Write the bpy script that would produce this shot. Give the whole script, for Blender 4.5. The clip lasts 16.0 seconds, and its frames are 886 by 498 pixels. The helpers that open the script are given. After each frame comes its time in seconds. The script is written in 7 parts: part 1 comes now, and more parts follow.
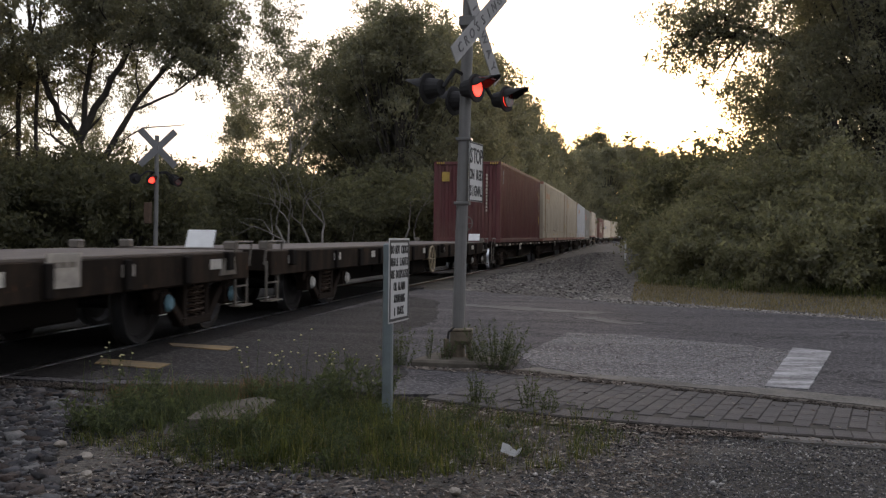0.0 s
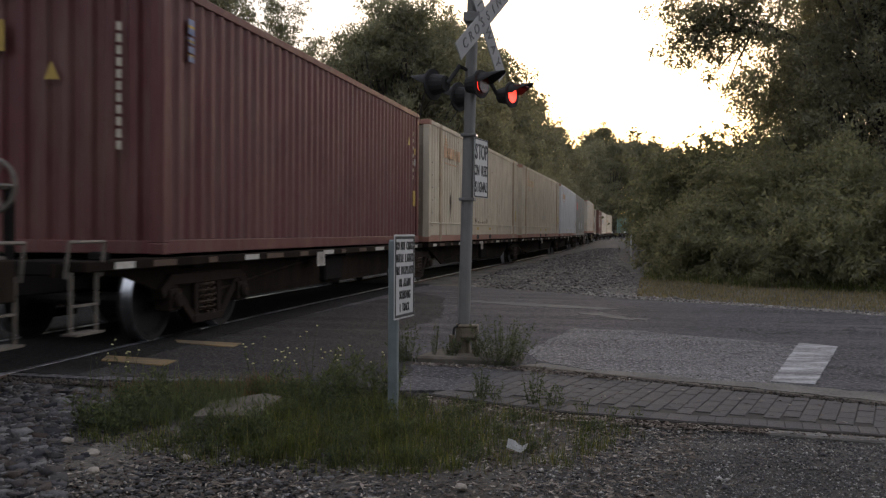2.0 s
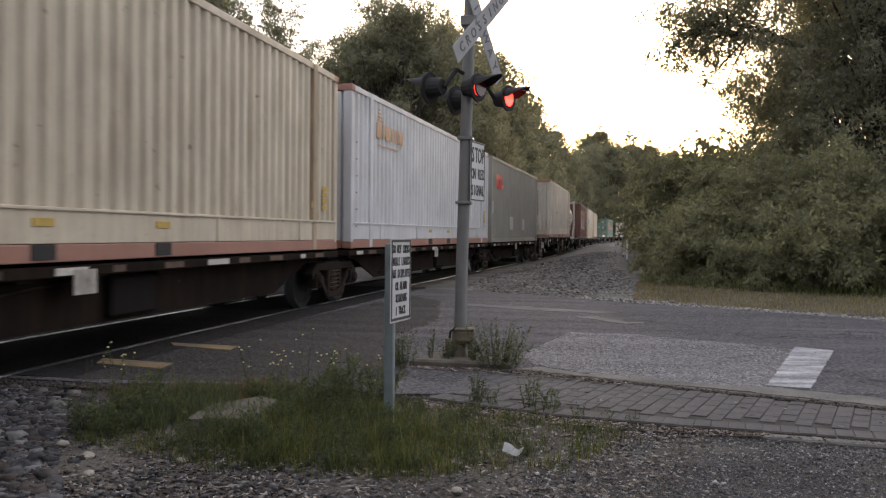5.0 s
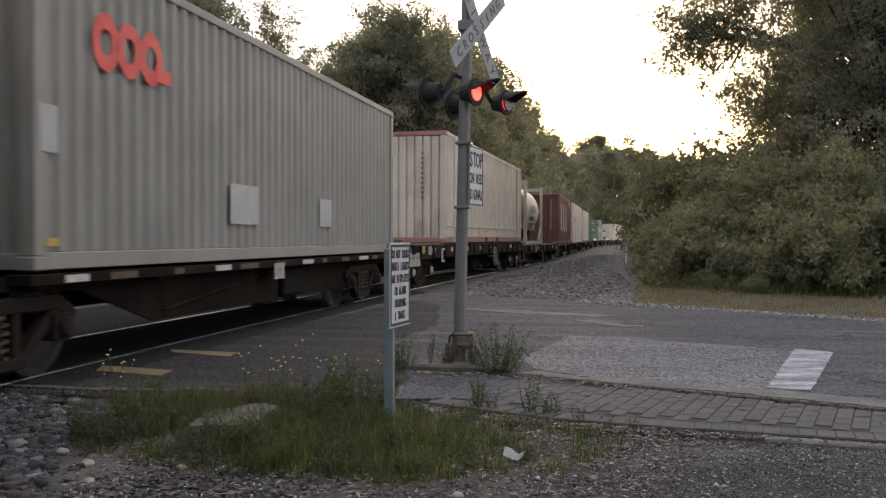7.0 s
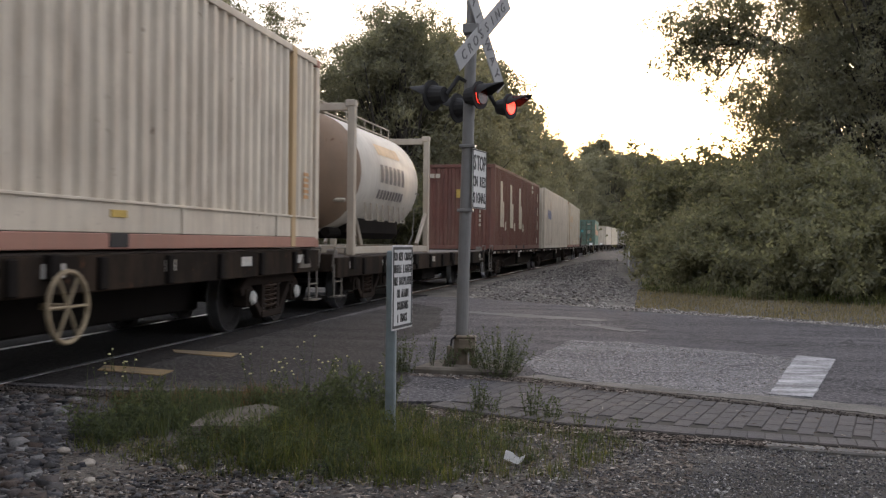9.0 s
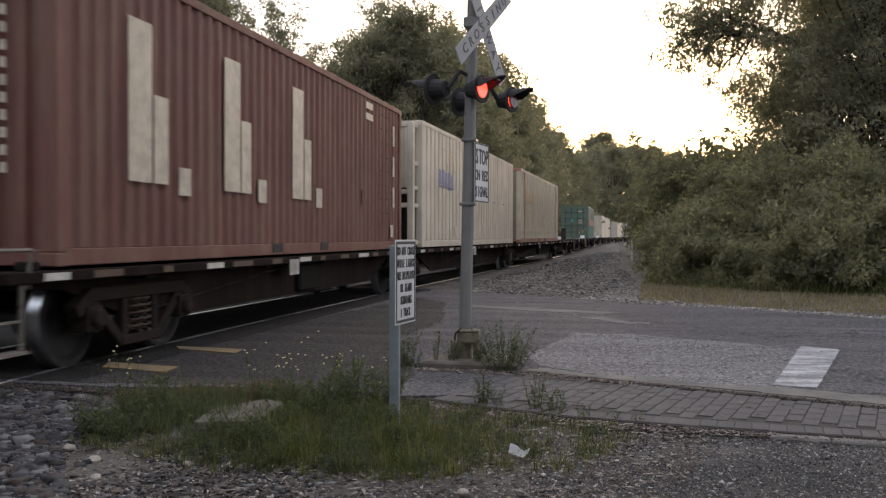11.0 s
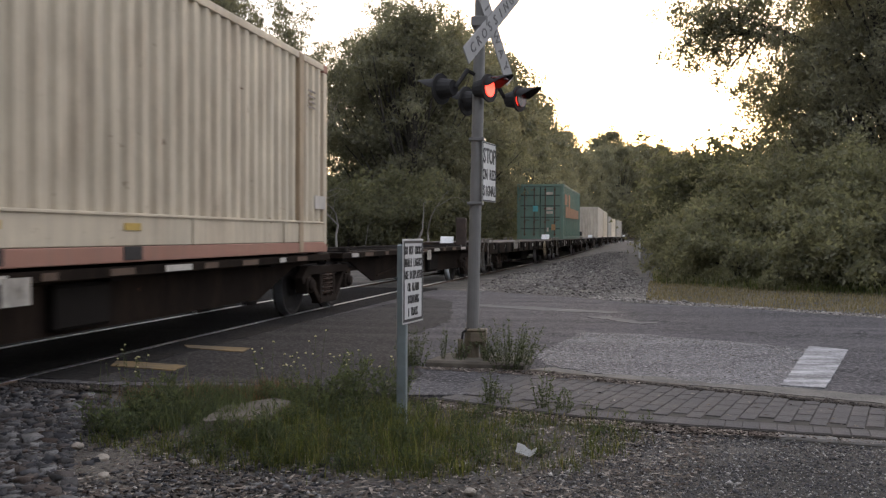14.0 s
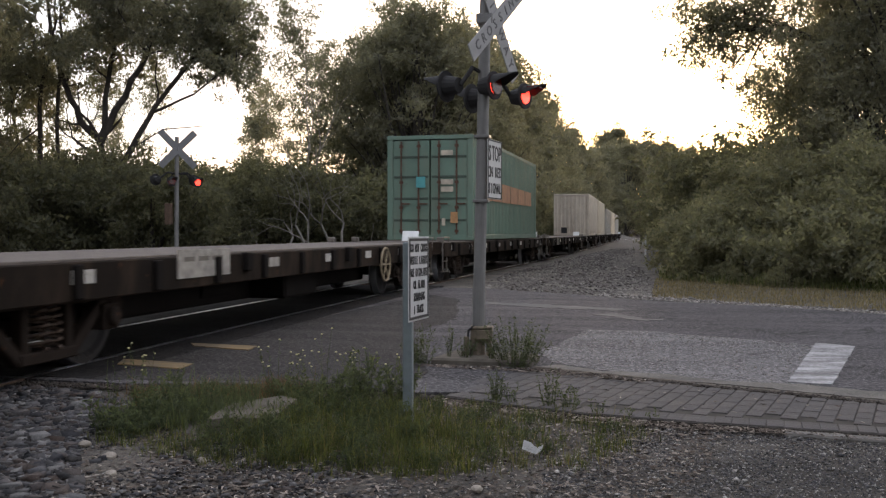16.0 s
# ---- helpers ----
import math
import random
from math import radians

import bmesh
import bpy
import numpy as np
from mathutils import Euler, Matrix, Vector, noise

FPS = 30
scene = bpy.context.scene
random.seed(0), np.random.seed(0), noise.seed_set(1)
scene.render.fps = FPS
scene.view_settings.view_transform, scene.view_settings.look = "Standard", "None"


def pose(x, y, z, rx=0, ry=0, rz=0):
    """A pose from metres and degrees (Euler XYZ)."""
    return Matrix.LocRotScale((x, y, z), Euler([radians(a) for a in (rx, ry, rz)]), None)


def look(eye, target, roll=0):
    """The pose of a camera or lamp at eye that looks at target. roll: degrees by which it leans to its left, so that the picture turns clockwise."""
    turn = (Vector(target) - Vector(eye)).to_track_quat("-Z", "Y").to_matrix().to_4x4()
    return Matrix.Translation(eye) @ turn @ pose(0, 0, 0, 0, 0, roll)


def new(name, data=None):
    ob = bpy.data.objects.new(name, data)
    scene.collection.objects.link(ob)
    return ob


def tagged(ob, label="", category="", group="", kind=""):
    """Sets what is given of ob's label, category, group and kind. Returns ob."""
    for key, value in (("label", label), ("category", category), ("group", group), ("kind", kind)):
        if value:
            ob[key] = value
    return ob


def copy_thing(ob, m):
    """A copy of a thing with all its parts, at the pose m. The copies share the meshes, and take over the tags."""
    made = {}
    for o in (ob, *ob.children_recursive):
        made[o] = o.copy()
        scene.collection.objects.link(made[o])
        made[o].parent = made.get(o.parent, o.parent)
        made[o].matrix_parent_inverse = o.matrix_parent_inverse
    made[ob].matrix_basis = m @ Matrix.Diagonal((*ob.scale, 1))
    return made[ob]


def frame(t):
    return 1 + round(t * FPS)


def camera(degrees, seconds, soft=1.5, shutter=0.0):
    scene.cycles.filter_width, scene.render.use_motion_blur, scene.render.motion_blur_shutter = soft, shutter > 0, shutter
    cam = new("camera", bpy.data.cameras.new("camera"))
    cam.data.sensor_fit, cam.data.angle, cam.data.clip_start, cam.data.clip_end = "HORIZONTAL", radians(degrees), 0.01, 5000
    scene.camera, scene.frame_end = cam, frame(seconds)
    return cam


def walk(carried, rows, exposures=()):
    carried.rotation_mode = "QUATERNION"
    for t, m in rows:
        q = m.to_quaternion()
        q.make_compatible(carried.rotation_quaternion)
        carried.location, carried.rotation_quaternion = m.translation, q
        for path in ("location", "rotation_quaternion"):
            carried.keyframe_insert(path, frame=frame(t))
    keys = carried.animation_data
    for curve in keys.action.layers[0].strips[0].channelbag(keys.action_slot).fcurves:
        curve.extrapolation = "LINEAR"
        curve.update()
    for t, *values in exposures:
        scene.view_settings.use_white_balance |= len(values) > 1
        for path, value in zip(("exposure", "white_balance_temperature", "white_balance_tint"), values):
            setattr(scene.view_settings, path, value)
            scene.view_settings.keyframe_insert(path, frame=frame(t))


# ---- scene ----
# World: x across the track, y along it away from the viewer, z up from the rail heads.
cam = camera(50.04, 16.0, soft=1.3, shutter=0.2)
EYE = (0.0, 0.0, 1.247)
# seconds, degrees turned to the left of +y, degrees up, degrees of lean
SWAY = (
    (0, 8.496, -0.888, 0.612),
    (0.5, 8.585, -0.851, 0.400),
    (1, 8.757, -0.968, 0.394),
    (1.5, 8.773, -1.118, 0.442),
    (2, 8.813, -1.123, 0.428),
    (2.5, 8.840, -1.001, 0.494),
    (3, 8.796, -0.889, 0.647),
    (3.5, 8.814, -0.988, 0.831),
    (4, 8.690, -1.087, 0.910),
    (6.5, 8.527, -0.619, 0.030),
    (7, 8.536, -0.638, 0.116),
    (7.5, 8.617, -0.523, 0.457),
    (8, 8.709, -0.454, 0.686),
    (8.5, 8.721, -0.488, 0.811),
    (9, 8.704, -0.465, 0.688),
    (11.5, 8.952, -0.860, 0.066),
    (12, 9.070, -0.712, 0.090),
    (12.5, 9.210, -0.755, 0.291),
    (13, 9.380, -0.959, 0.508),
    (13.5, 9.444, -0.937, 0.375),
    (14, 9.321, -0.869, 0.213),
    (14.5, 9.304, -0.754, 0.242),
    (15, 9.548, -0.845, 0.347),
    (15.5, 9.790, -0.942, 0.264),
    (16, 9.663, -1.015, 0.034),
)


def aim(yaw, pitch, lean):
    a, b = radians(yaw), radians(pitch)
    way = Vector((-math.sin(a) * math.cos(b), math.cos(a) * math.cos(b), math.sin(b)))
    return look(EYE, Vector(EYE) + way * 10, lean)


walk(cam, [(t, aim(a, b, c)) for t, a, b, c in SWAY], exposures=[(t, e, 6500, 15) for t, e in ((0.0, 0.58), (1.2, 0.58), (2.0, 0.46), (2.5, 0.88), (3.2, 1.12), (7.0, 1.15), (9.0, 1.15), (12.5, 1.12), (14.3, 1.18), (15.0, 1.12), (16.0, 1.0))])

# ---- light: dusk, the sun low behind the trees ahead ----
SUN_AZ, SUN_EL = 2.5, 5.5  # degrees right of +y, degrees up
world = bpy.data.worlds.new("world")
scene.world = world
world.use_nodes = True
nt = world.node_tree
bg = nt.nodes["Background"]
sky = nt.nodes.new("ShaderNodeTexSky")
sky.sky_type = "NISHITA"
sky.sun_disc = False
sky.sun_elevation = radians(SUN_EL)
sky.sun_rotation = radians(SUN_AZ)
sky.air_density, sky.dust_density, sky.ozone_density = 1.0, 2.5, 1.5
veil = nt.nodes.new("ShaderNodeMix")  # thin high cloud whitens the sky
veil.data_type, veil.inputs[0].default_value, veil.inputs[7].default_value = "RGBA", 0.42, (7.8, 8.0, 8.6, 1)
nt.links.new(sky.outputs[0], veil.inputs[6])
nt.links.new(veil.outputs[2], bg.inputs[0])
bg.inputs[1].default_value = 0.15

sun_data = bpy.data.lights.new("sun", "SUN")
sun_data.energy, sun_data.angle, sun_data.color = 0.7, radians(2.0), (1.0, 0.82, 0.6)
sun = new("sun", sun_data)
to_sun = Vector((math.sin(radians(SUN_AZ)) * math.cos(radians(SUN_EL)), math.cos(radians(SUN_AZ)) * math.cos(radians(SUN_EL)), math.sin(radians(SUN_EL))))
sun.matrix_world = Matrix.Translation((0, 40, 30)) @ (-to_sun).to_track_quat("-Z", "Y").to_matrix().to_4x4()


# ---- materials ----
def node_mat(name, rough=0.7, metal=0.0):
    m = bpy.data.materials.new(name)
    m.use_nodes = True
    t = m.node_tree
    p = t.nodes["Principled BSDF"]
    p.inputs["Roughness"].default_value, p.inputs["Metallic"].default_value = rough, metal
    return m, t, p


def noise_node(t, scale, detail=6, rough=0.6, coord="Object", vec=None):
    n = t.nodes.new("ShaderNodeTexNoise")
    n.inputs["Scale"].default_value, n.inputs["Detail"].default_value, n.inputs["Roughness"].default_value = scale, detail, rough
    if vec is None:
        vec = t.nodes.new("ShaderNodeTexCoord").outputs[coord]
    t.links.new(vec, n.inputs["Vector"])
    return n.outputs[0]


def ramp(t, fac, stops):
    r = t.nodes.new("ShaderNodeValToRGB")
    e = r.color_ramp.elements
    while len(e) < len(stops):
        e.new(0.5)
    for k, (pos, col) in zip(e, stops):
        k.position = pos
        k.color = (*col, 1) if len(col) == 3 else col
    t.links.new(fac, r.inputs[0])
    return r.outputs[0]


def mix(t, fac, a, b, kind="MIX"):
    m = t.nodes.new("ShaderNodeMix")
    m.data_type, m.blend_type = "RGBA", kind
    for sock, v in ((m.inputs[0], fac), (m.inputs[6], a), (m.inputs[7], b)):
        if isinstance(v, (int, float)):
            sock.default_value = v
        elif isinstance(v, tuple):
            sock.default_value = (*v, 1)
        else:
            t.links.new(v, sock)
    return m.outputs[2]


def math_node(t, op, a, b=0.0):
    m = t.nodes.new("ShaderNodeMath")
    m.operation = op
    for sock, v in ((m.inputs[0], a), (m.inputs[1], b)):
        if isinstance(v, (int, float)):
            sock.default_value = v
        else:
            t.links.new(v, sock)
    return m.outputs[0]


def bump(t, p, height, strength=0.3, dist=0.02):
    b = t.nodes.new("ShaderNodeBump")
    b.inputs["Strength"].default_value, b.inputs["Distance"].default_value = strength, dist
    t.links.new(height, b.inputs["Height"])
    t.links.new(b.outputs[0], p.inputs["Normal"])


def shade(col, k):
    return tuple(min(1.0, c * k) for c in col)


def painted(name, col, rust=0.35, rough=0.55, metal=0.0, streak=True, grime=(0.09, 0.075, 0.06), wash=0.0):
    """Weathered paint: faded patches, dirt streaks that run down, rust spots."""
    m, t, p = node_mat(name, rough, metal)
    tc = t.nodes.new("ShaderNodeTexCoord").outputs["Object"]
    base = ramp(t, noise_node(t, 0.9, 8, 0.65, vec=tc), [(0.3, shade(col, 0.82)), (0.7, shade(col, 1.12))])
    if streak:
        mp = t.nodes.new("ShaderNodeMapping")
        mp.inputs["Scale"].default_value = (7.0, 7.0, 0.35)
        t.links.new(tc, mp.inputs[0])
        s = noise_node(t, 1.3, 5, 0.6, vec=mp.outputs[0])
        base = mix(t, ramp(t, s, [(0.5, (0, 0, 0)), (0.78, (0.34, 0.34, 0.34))]), base, shade(grime, 1.8))
    if wash:
        mp = t.nodes.new("ShaderNodeMapping")
        mp.inputs["Scale"].default_value = (1.6, 1.6, 0.55)
        t.links.new(tc, mp.inputs[0])
        s = noise_node(t, 1.1, 9, 0.68, vec=mp.outputs[0])
        base = mix(t, ramp(t, s, [(0.46, (0, 0, 0)), (0.66, (wash, wash, wash))]), base, (0.22, 0.145, 0.095))
    if rough > 0.75:
        p.inputs["Specular IOR Level"].default_value = 0.06
    fine = noise_node(t, 5.5, 10, 0.7, vec=tc)
    lo = 0.74 - 0.16 * rust
    base = mix(t, ramp(t, fine, [(lo, (0, 0, 0)), (lo + 0.06, (0.9, 0.9, 0.9))]), base, (0.11, 0.05, 0.025))
    t.links.new(base, p.inputs["Base Color"])
    t.links.new(math_node(t, "ADD", math_node(t, "MULTIPLY", fine, 0.3), rough - 0.12), p.inputs["Roughness"])
    bump(t, p, noise_node(t, 30, 4, 0.6, vec=tc), 0.12, 0.01)
    return m


def plain(name, col, rough=0.6, metal=0.0, scale=6.0, vary=0.25, bumpy=0.15, bscale=40):
    m, t, p = node_mat(name, rough, metal)
    tc = t.nodes.new("ShaderNodeTexCoord").outputs["Object"]
    if rough > 0.92:
        p.inputs["Specular IOR Level"].default_value = 0.06
    big = noise_node(t, scale, 8, 0.65, vec=tc)
    t.links.new(ramp(t, big, [(0.3, shade(col, 1 - vary)), (0.7, shade(col, 1 + vary))]), p.inputs["Base Color"])
    bump(t, p, noise_node(t, bscale, 6, 0.65, vec=tc), bumpy, 0.02)
    return m


def leafy(name, a, b, rough=0.55):
    """Leaves: each its own green, a little light comes through them."""
    m, t, p = node_mat(name, rough)
    p.inputs["Specular IOR Level"].default_value = 0.25
    g = t.nodes.new("ShaderNodeNewGeometry")
    col = ramp(t, g.outputs["Random Per Island"], [(0.0, a), (0.85, b), (1.0, shade(b, 1.3))])
    t.links.new(col, p.inputs["Base Color"])
    tr = t.nodes.new("ShaderNodeBsdfTranslucent")
    t.links.new(mix(t, 1.0, col, (1.9, 1.75, 1.1), "MULTIPLY"), tr.inputs[0])
    mx = t.nodes.new("ShaderNodeMixShader")
    mx.inputs[0].default_value = 0.58
    t.links.new(p.outputs[0], mx.inputs[1])
    t.links.new(tr.outputs[0], mx.inputs[2])
    t.links.new(mx.outputs[0], t.nodes["Material Output"].inputs[0])
    return m


def glow(name, col, power):
    m, t, p = node_mat(name, 0.3)
    p.inputs["Base Color"].default_value = (*col, 1)
    p.inputs["Emission Color"].default_value = (*col, 1)
    p.inputs["Emission Strength"].default_value = power
    return m


def ground_mat(name, stops, scale=0.8, fine=22.0, rough=0.95, b=0.8, dist=0.03):
    m, t, p = node_mat(name, rough)
    tc = t.nodes.new("ShaderNodeTexCoord").outputs["Object"]
    big = noise_node(t, scale, 6, 0.6, vec=tc)
    small = noise_node(t, fine, 8, 0.7, vec=tc)
    f = math_node(t, "ADD", math_node(t, "MULTIPLY", big, 0.5), math_node(t, "MULTIPLY", small, 0.5))
    t.links.new(ramp(t, f, stops), p.inputs["Base Color"])
    bump(t, p, small, b, dist)
    return m


def brick_mat():
    """Pavers: each its own shade of grey brown, dusty and worn."""
    m, t, p = node_mat("brick", 0.9)
    tc = t.nodes.new("ShaderNodeTexCoord").outputs["Object"]
    rnd = t.nodes.new("ShaderNodeObjectInfo").outputs["Random"]
    own = ramp(t, rnd, [(0.0, (0.07, 0.064, 0.062)), (0.6, (0.088, 0.079, 0.076)), (1.0, (0.105, 0.091, 0.084))])
    col = mix(t, ramp(t, noise_node(t, 14, 8, 0.75, vec=tc), [(0.35, (0, 0, 0)), (0.75, (1, 1, 1))]), own, (0.05, 0.045, 0.04))
    t.links.new(col, p.inputs["Base Color"])
    bump(t, p, noise_node(t, 60, 6, 0.7, vec=tc), 0.4, 0.01)
    return m


def worn_paint(name, col, under, lo, hi, scale=5.0):
    """Road paint worn through to the surface below it."""
    m, t, p = node_mat(name, 0.8)
    tc = t.nodes.new("ShaderNodeTexCoord").outputs["Object"]
    mp = t.nodes.new("ShaderNodeMapping")
    mp.inputs["Scale"].default_value = (0.7, 2.2, 1.0)
    t.links.new(tc, mp.inputs[0])
    f = math_node(t, "ADD", math_node(t, "MULTIPLY", noise_node(t, scale * 0.5, 6, 0.6, vec=mp.outputs[0]), 0.6), math_node(t, "MULTIPLY", noise_node(t, scale * 9, 8, 0.75, vec=tc), 0.4))
    t.links.new(mix(t, ramp(t, f, [(lo, (0, 0, 0)), (hi, (1, 1, 1))]), under, col), p.inputs["Base Color"])
    bump(t, p, noise_node(t, 70, 6, 0.7, vec=tc), 0.4, 0.008)
    return m


def asphalt_mat(name, dark, mid, light):
    """Asphalt: stone specks, long worn wheel tracks, oily patches and a few cracks."""
    m, t, p = node_mat(name, 0.9)
    p.inputs["Specular IOR Level"].default_value = 0.12
    tc = t.nodes.new("ShaderNodeTexCoord").outputs["Object"]
    mp = t.nodes.new("ShaderNodeMapping")
    mp.inputs["Rotation"].default_value = (0, 0, radians(31))
    mp.inputs["Scale"].default_value = (0.12, 1.5, 1.0)
    t.links.new(tc, mp.inputs[0])
    tracks = noise_node(t, 1.0, 5, 0.55, vec=mp.outputs[0])
    base = ramp(t, tracks, [(0.36, dark), (0.52, mid), (0.66, light)])
    blot = noise_node(t, 0.9, 6, 0.65, vec=tc)
    base = mix(t, ramp(t, blot, [(0.48, (0, 0, 0)), (0.7, (0.6, 0.6, 0.6))]), base, shade(dark, 0.8))
    speck = noise_node(t, 26, 5, 0.8, vec=tc)
    base = mix(t, ramp(t, speck, [(0.52, (0, 0, 0)), (0.64, (0.9, 0.9, 0.9))]), base, shade(light, 2.9))
    base = mix(t, ramp(t, speck, [(0.33, (0.8, 0.8, 0.8)), (0.45, (0, 0, 0))]), base, shade(dark, 0.45))
    lump = noise_node(t, 6.5, 6, 0.85, vec=tc)
    base = mix(t, ramp(t, lump, [(0.53, (0, 0, 0)), (0.62, (0.7, 0.7, 0.7))]), base, shade(light, 1.7))
    base = mix(t, ramp(t, lump, [(0.36, (0.75, 0.75, 0.75)), (0.46, (0, 0, 0))]), base, shade(dark, 0.55))
    v = t.nodes.new("ShaderNodeTexVoronoi")
    v.feature = "DISTANCE_TO_EDGE"
    v.inputs["Scale"].default_value = 0.33
    wob = t.nodes.new("ShaderNodeVectorMath")
    t.links.new(tc, wob.inputs[0])
    nz = t.nodes.new("ShaderNodeTexNoise")
    nz.inputs["Scale"].default_value = 1.7
    t.links.new(tc, nz.inputs["Vector"])
    t.links.new(nz.outputs["Color"], wob.inputs[1])
    t.links.new(wob.outputs[0], v.inputs["Vector"])
    base = mix(t, ramp(t, v.outputs["Distance"], [(0.0, (0.8, 0.8, 0.8)), (0.006, (0, 0, 0))]), base, shade(dark, 0.4))
    t.links.new(base, p.inputs["Base Color"])
    bump(t, p, speck, 0.8, 0.012)
    return m


def stone_mat(name, cols, rough=0.9):
    """Loose stones, each of its own colour."""
    m, t, p = node_mat(name, rough)
    g = t.nodes.new("ShaderNodeNewGeometry")
    n = len(cols)
    own = ramp(t, g.outputs["Random Per Island"], [(k / (n - 1), c) for k, c in enumerate(cols)])
    tc = t.nodes.new("ShaderNodeTexCoord").outputs["Object"]
    fine = noise_node(t, 60, 6, 0.7, vec=tc)
    t.links.new(mix(t, 1.0, own, ramp(t, fine, [(0.3, (0.6, 0.6, 0.6)), (0.7, (1.3, 1.3, 1.3))]), "MULTIPLY"), p.inputs["Base Color"])
    bump(t, p, fine, 0.5, 0.01)
    return m


def grass_mat():
    """Grass blades from straw and olive to fresh green."""
    m = leafy("grass", (0.03, 0.04, 0.016), (0.1, 0.11, 0.042))
    r = [n for n in m.node_tree.nodes if n.type == "VALTORGB"][0].color_ramp
    for pos, c in ((0.3, (0.04, 0.055, 0.02)), (0.55, (0.07, 0.085, 0.03)), (0.9, (0.15, 0.125, 0.07))):
        r.elements.new(pos).color = (*c, 1)
    return m


M = {}
M["asphalt"] = asphalt_mat("asphalt", (0.039, 0.0365, 0.038), (0.061, 0.0575, 0.059), (0.094, 0.089, 0.09))
M["asphalt_old"] = asphalt_mat("asphalt_old", (0.078, 0.074, 0.075), (0.116, 0.111, 0.111), (0.16, 0.153, 0.151))
M["asphalt_seal"] = asphalt_mat("asphalt_seal", (0.02, 0.0185, 0.018), (0.031, 0.029, 0.028), (0.045, 0.042, 0.04))
# oily asphalt, darkened further to hold the shade under the train
M["asphalt_oily_shade"] = asphalt_mat("asphalt_oily_shade", (0.009, 0.0083, 0.008), (0.014, 0.013, 0.0125), (0.021, 0.0195, 0.019))
M["grit"] = ground_mat("grit", [(0.38, (0.06, 0.055, 0.048)), (0.5, (0.12, 0.11, 0.095)), (0.62, (0.2, 0.18, 0.155))], 1.5, 40, 0.95, 0.6, 0.01)
M["dirt"] = ground_mat("dirt", [(0.36, (0.03, 0.026, 0.022)), (0.5, (0.08, 0.07, 0.058)), (0.62, (0.17, 0.15, 0.125))], 0.7, 34, 0.95, 0.9, 0.03)
M["ballast"] = stone_mat("ballast", ((0.01, 0.01, 0.012), (0.026, 0.026, 0.03), (0.045, 0.04, 0.036), (0.07, 0.069, 0.073), (0.05, 0.032, 0.022), (0.1, 0.097, 0.098), (0.2, 0.192, 0.182)))
M["gravel"] = stone_mat("gravel", ((0.035, 0.035, 0.038), (0.08, 0.077, 0.082), (0.13, 0.124, 0.128), (0.05, 0.048, 0.048), (0.22, 0.21, 0.205), (0.5, 0.47, 0.43)))
M["shoulder"] = stone_mat("shoulder", ((0.035, 0.03, 0.027), (0.085, 0.074, 0.066), (0.12, 0.108, 0.098), (0.06, 0.05, 0.042), (0.16, 0.147, 0.133), (0.3, 0.28, 0.25)))
M["dry_grass"] = leafy("dry_grass", (0.09, 0.08, 0.052), (0.165, 0.142, 0.092))
M["grass"] = grass_mat()
M["weed"] = leafy("weed", (0.036, 0.05, 0.03), (0.08, 0.1, 0.06))
M["sorrel"] = leafy("sorrel", (0.06, 0.05, 0.03), (0.13, 0.085, 0.06))
M["gum_leaf"] = leafy("gum_leaf", (0.122, 0.123, 0.098), (0.172, 0.172, 0.138), 0.65)
M["bush_leaf"] = leafy("bush_leaf", (0.118, 0.122, 0.085), (0.168, 0.168, 0.12), 0.65)
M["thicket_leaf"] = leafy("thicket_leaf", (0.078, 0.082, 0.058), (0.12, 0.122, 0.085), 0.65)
M["bark"] = plain("bark", (0.055, 0.046, 0.038), 0.9, 0, 4, 0.4, 0.6, 12)
M["pale_bark"] = plain("pale_bark", (0.3, 0.27, 0.23), 0.85, 0, 3, 0.4, 0.4, 10)
M["steel"] = plain("steel", (0.66, 0.67, 0.68), 0.28, 1.0, 10, 0.08, 0.02)
M["rail_side"] = plain("rail_side", (0.09, 0.055, 0.035), 0.8, 0, 10, 0.3)
M["wheel"] = plain("wheel", (0.018, 0.015, 0.014), 0.6, 0.3, 8, 0.3)
M["frame"] = painted("frame", (0.017, 0.0145, 0.013), 0.2, 0.95, streak=False)
M["web"] = painted("web", (0.0145, 0.0105, 0.0085), 0.5, 0.9, streak=True, grime=(0.008, 0.007, 0.006), wash=0.06)
M["deck_brown"] = painted("deck_brown", (0.019, 0.0145, 0.0115), 0.7, 0.85, streak=True, grime=(0.011, 0.0095, 0.009), wash=0.14)
M["deck_top"] = plain("deck_top", (0.11, 0.09, 0.075), 0.8, 0, 5, 0.35)
M["concrete"] = plain("concrete", (0.17, 0.16, 0.145), 0.9, 0, 4, 0.3, 0.3)
M["brick"] = brick_mat()
M["white_paint"] = worn_paint("white_paint", (0.46, 0.455, 0.46), (0.085, 0.083, 0.084), 0.42, 0.62, 3.4)
M["scuff"] = worn_paint("scuff", (0.17, 0.162, 0.158), (0.06, 0.057, 0.058), 0.5, 0.7, 4.0)
M["black"] = plain("black", (0.02, 0.019, 0.019), 0.85, 0, 8, 0.3)
M["galv"] = plain("galv", (0.17, 0.165, 0.158), 0.5, 0.2, 5, 0.15)
M["sign_white"] = plain("sign_white", (0.52, 0.52, 0.51), 0.45, 0, 5, 0.09, 0.03)
# sign white made darker: the board's backlit look is put into its colour
M["buck_white_backlit"] = plain("buck_white_backlit", (0.26, 0.255, 0.25), 0.55, 0, 5, 0.15, 0.03)
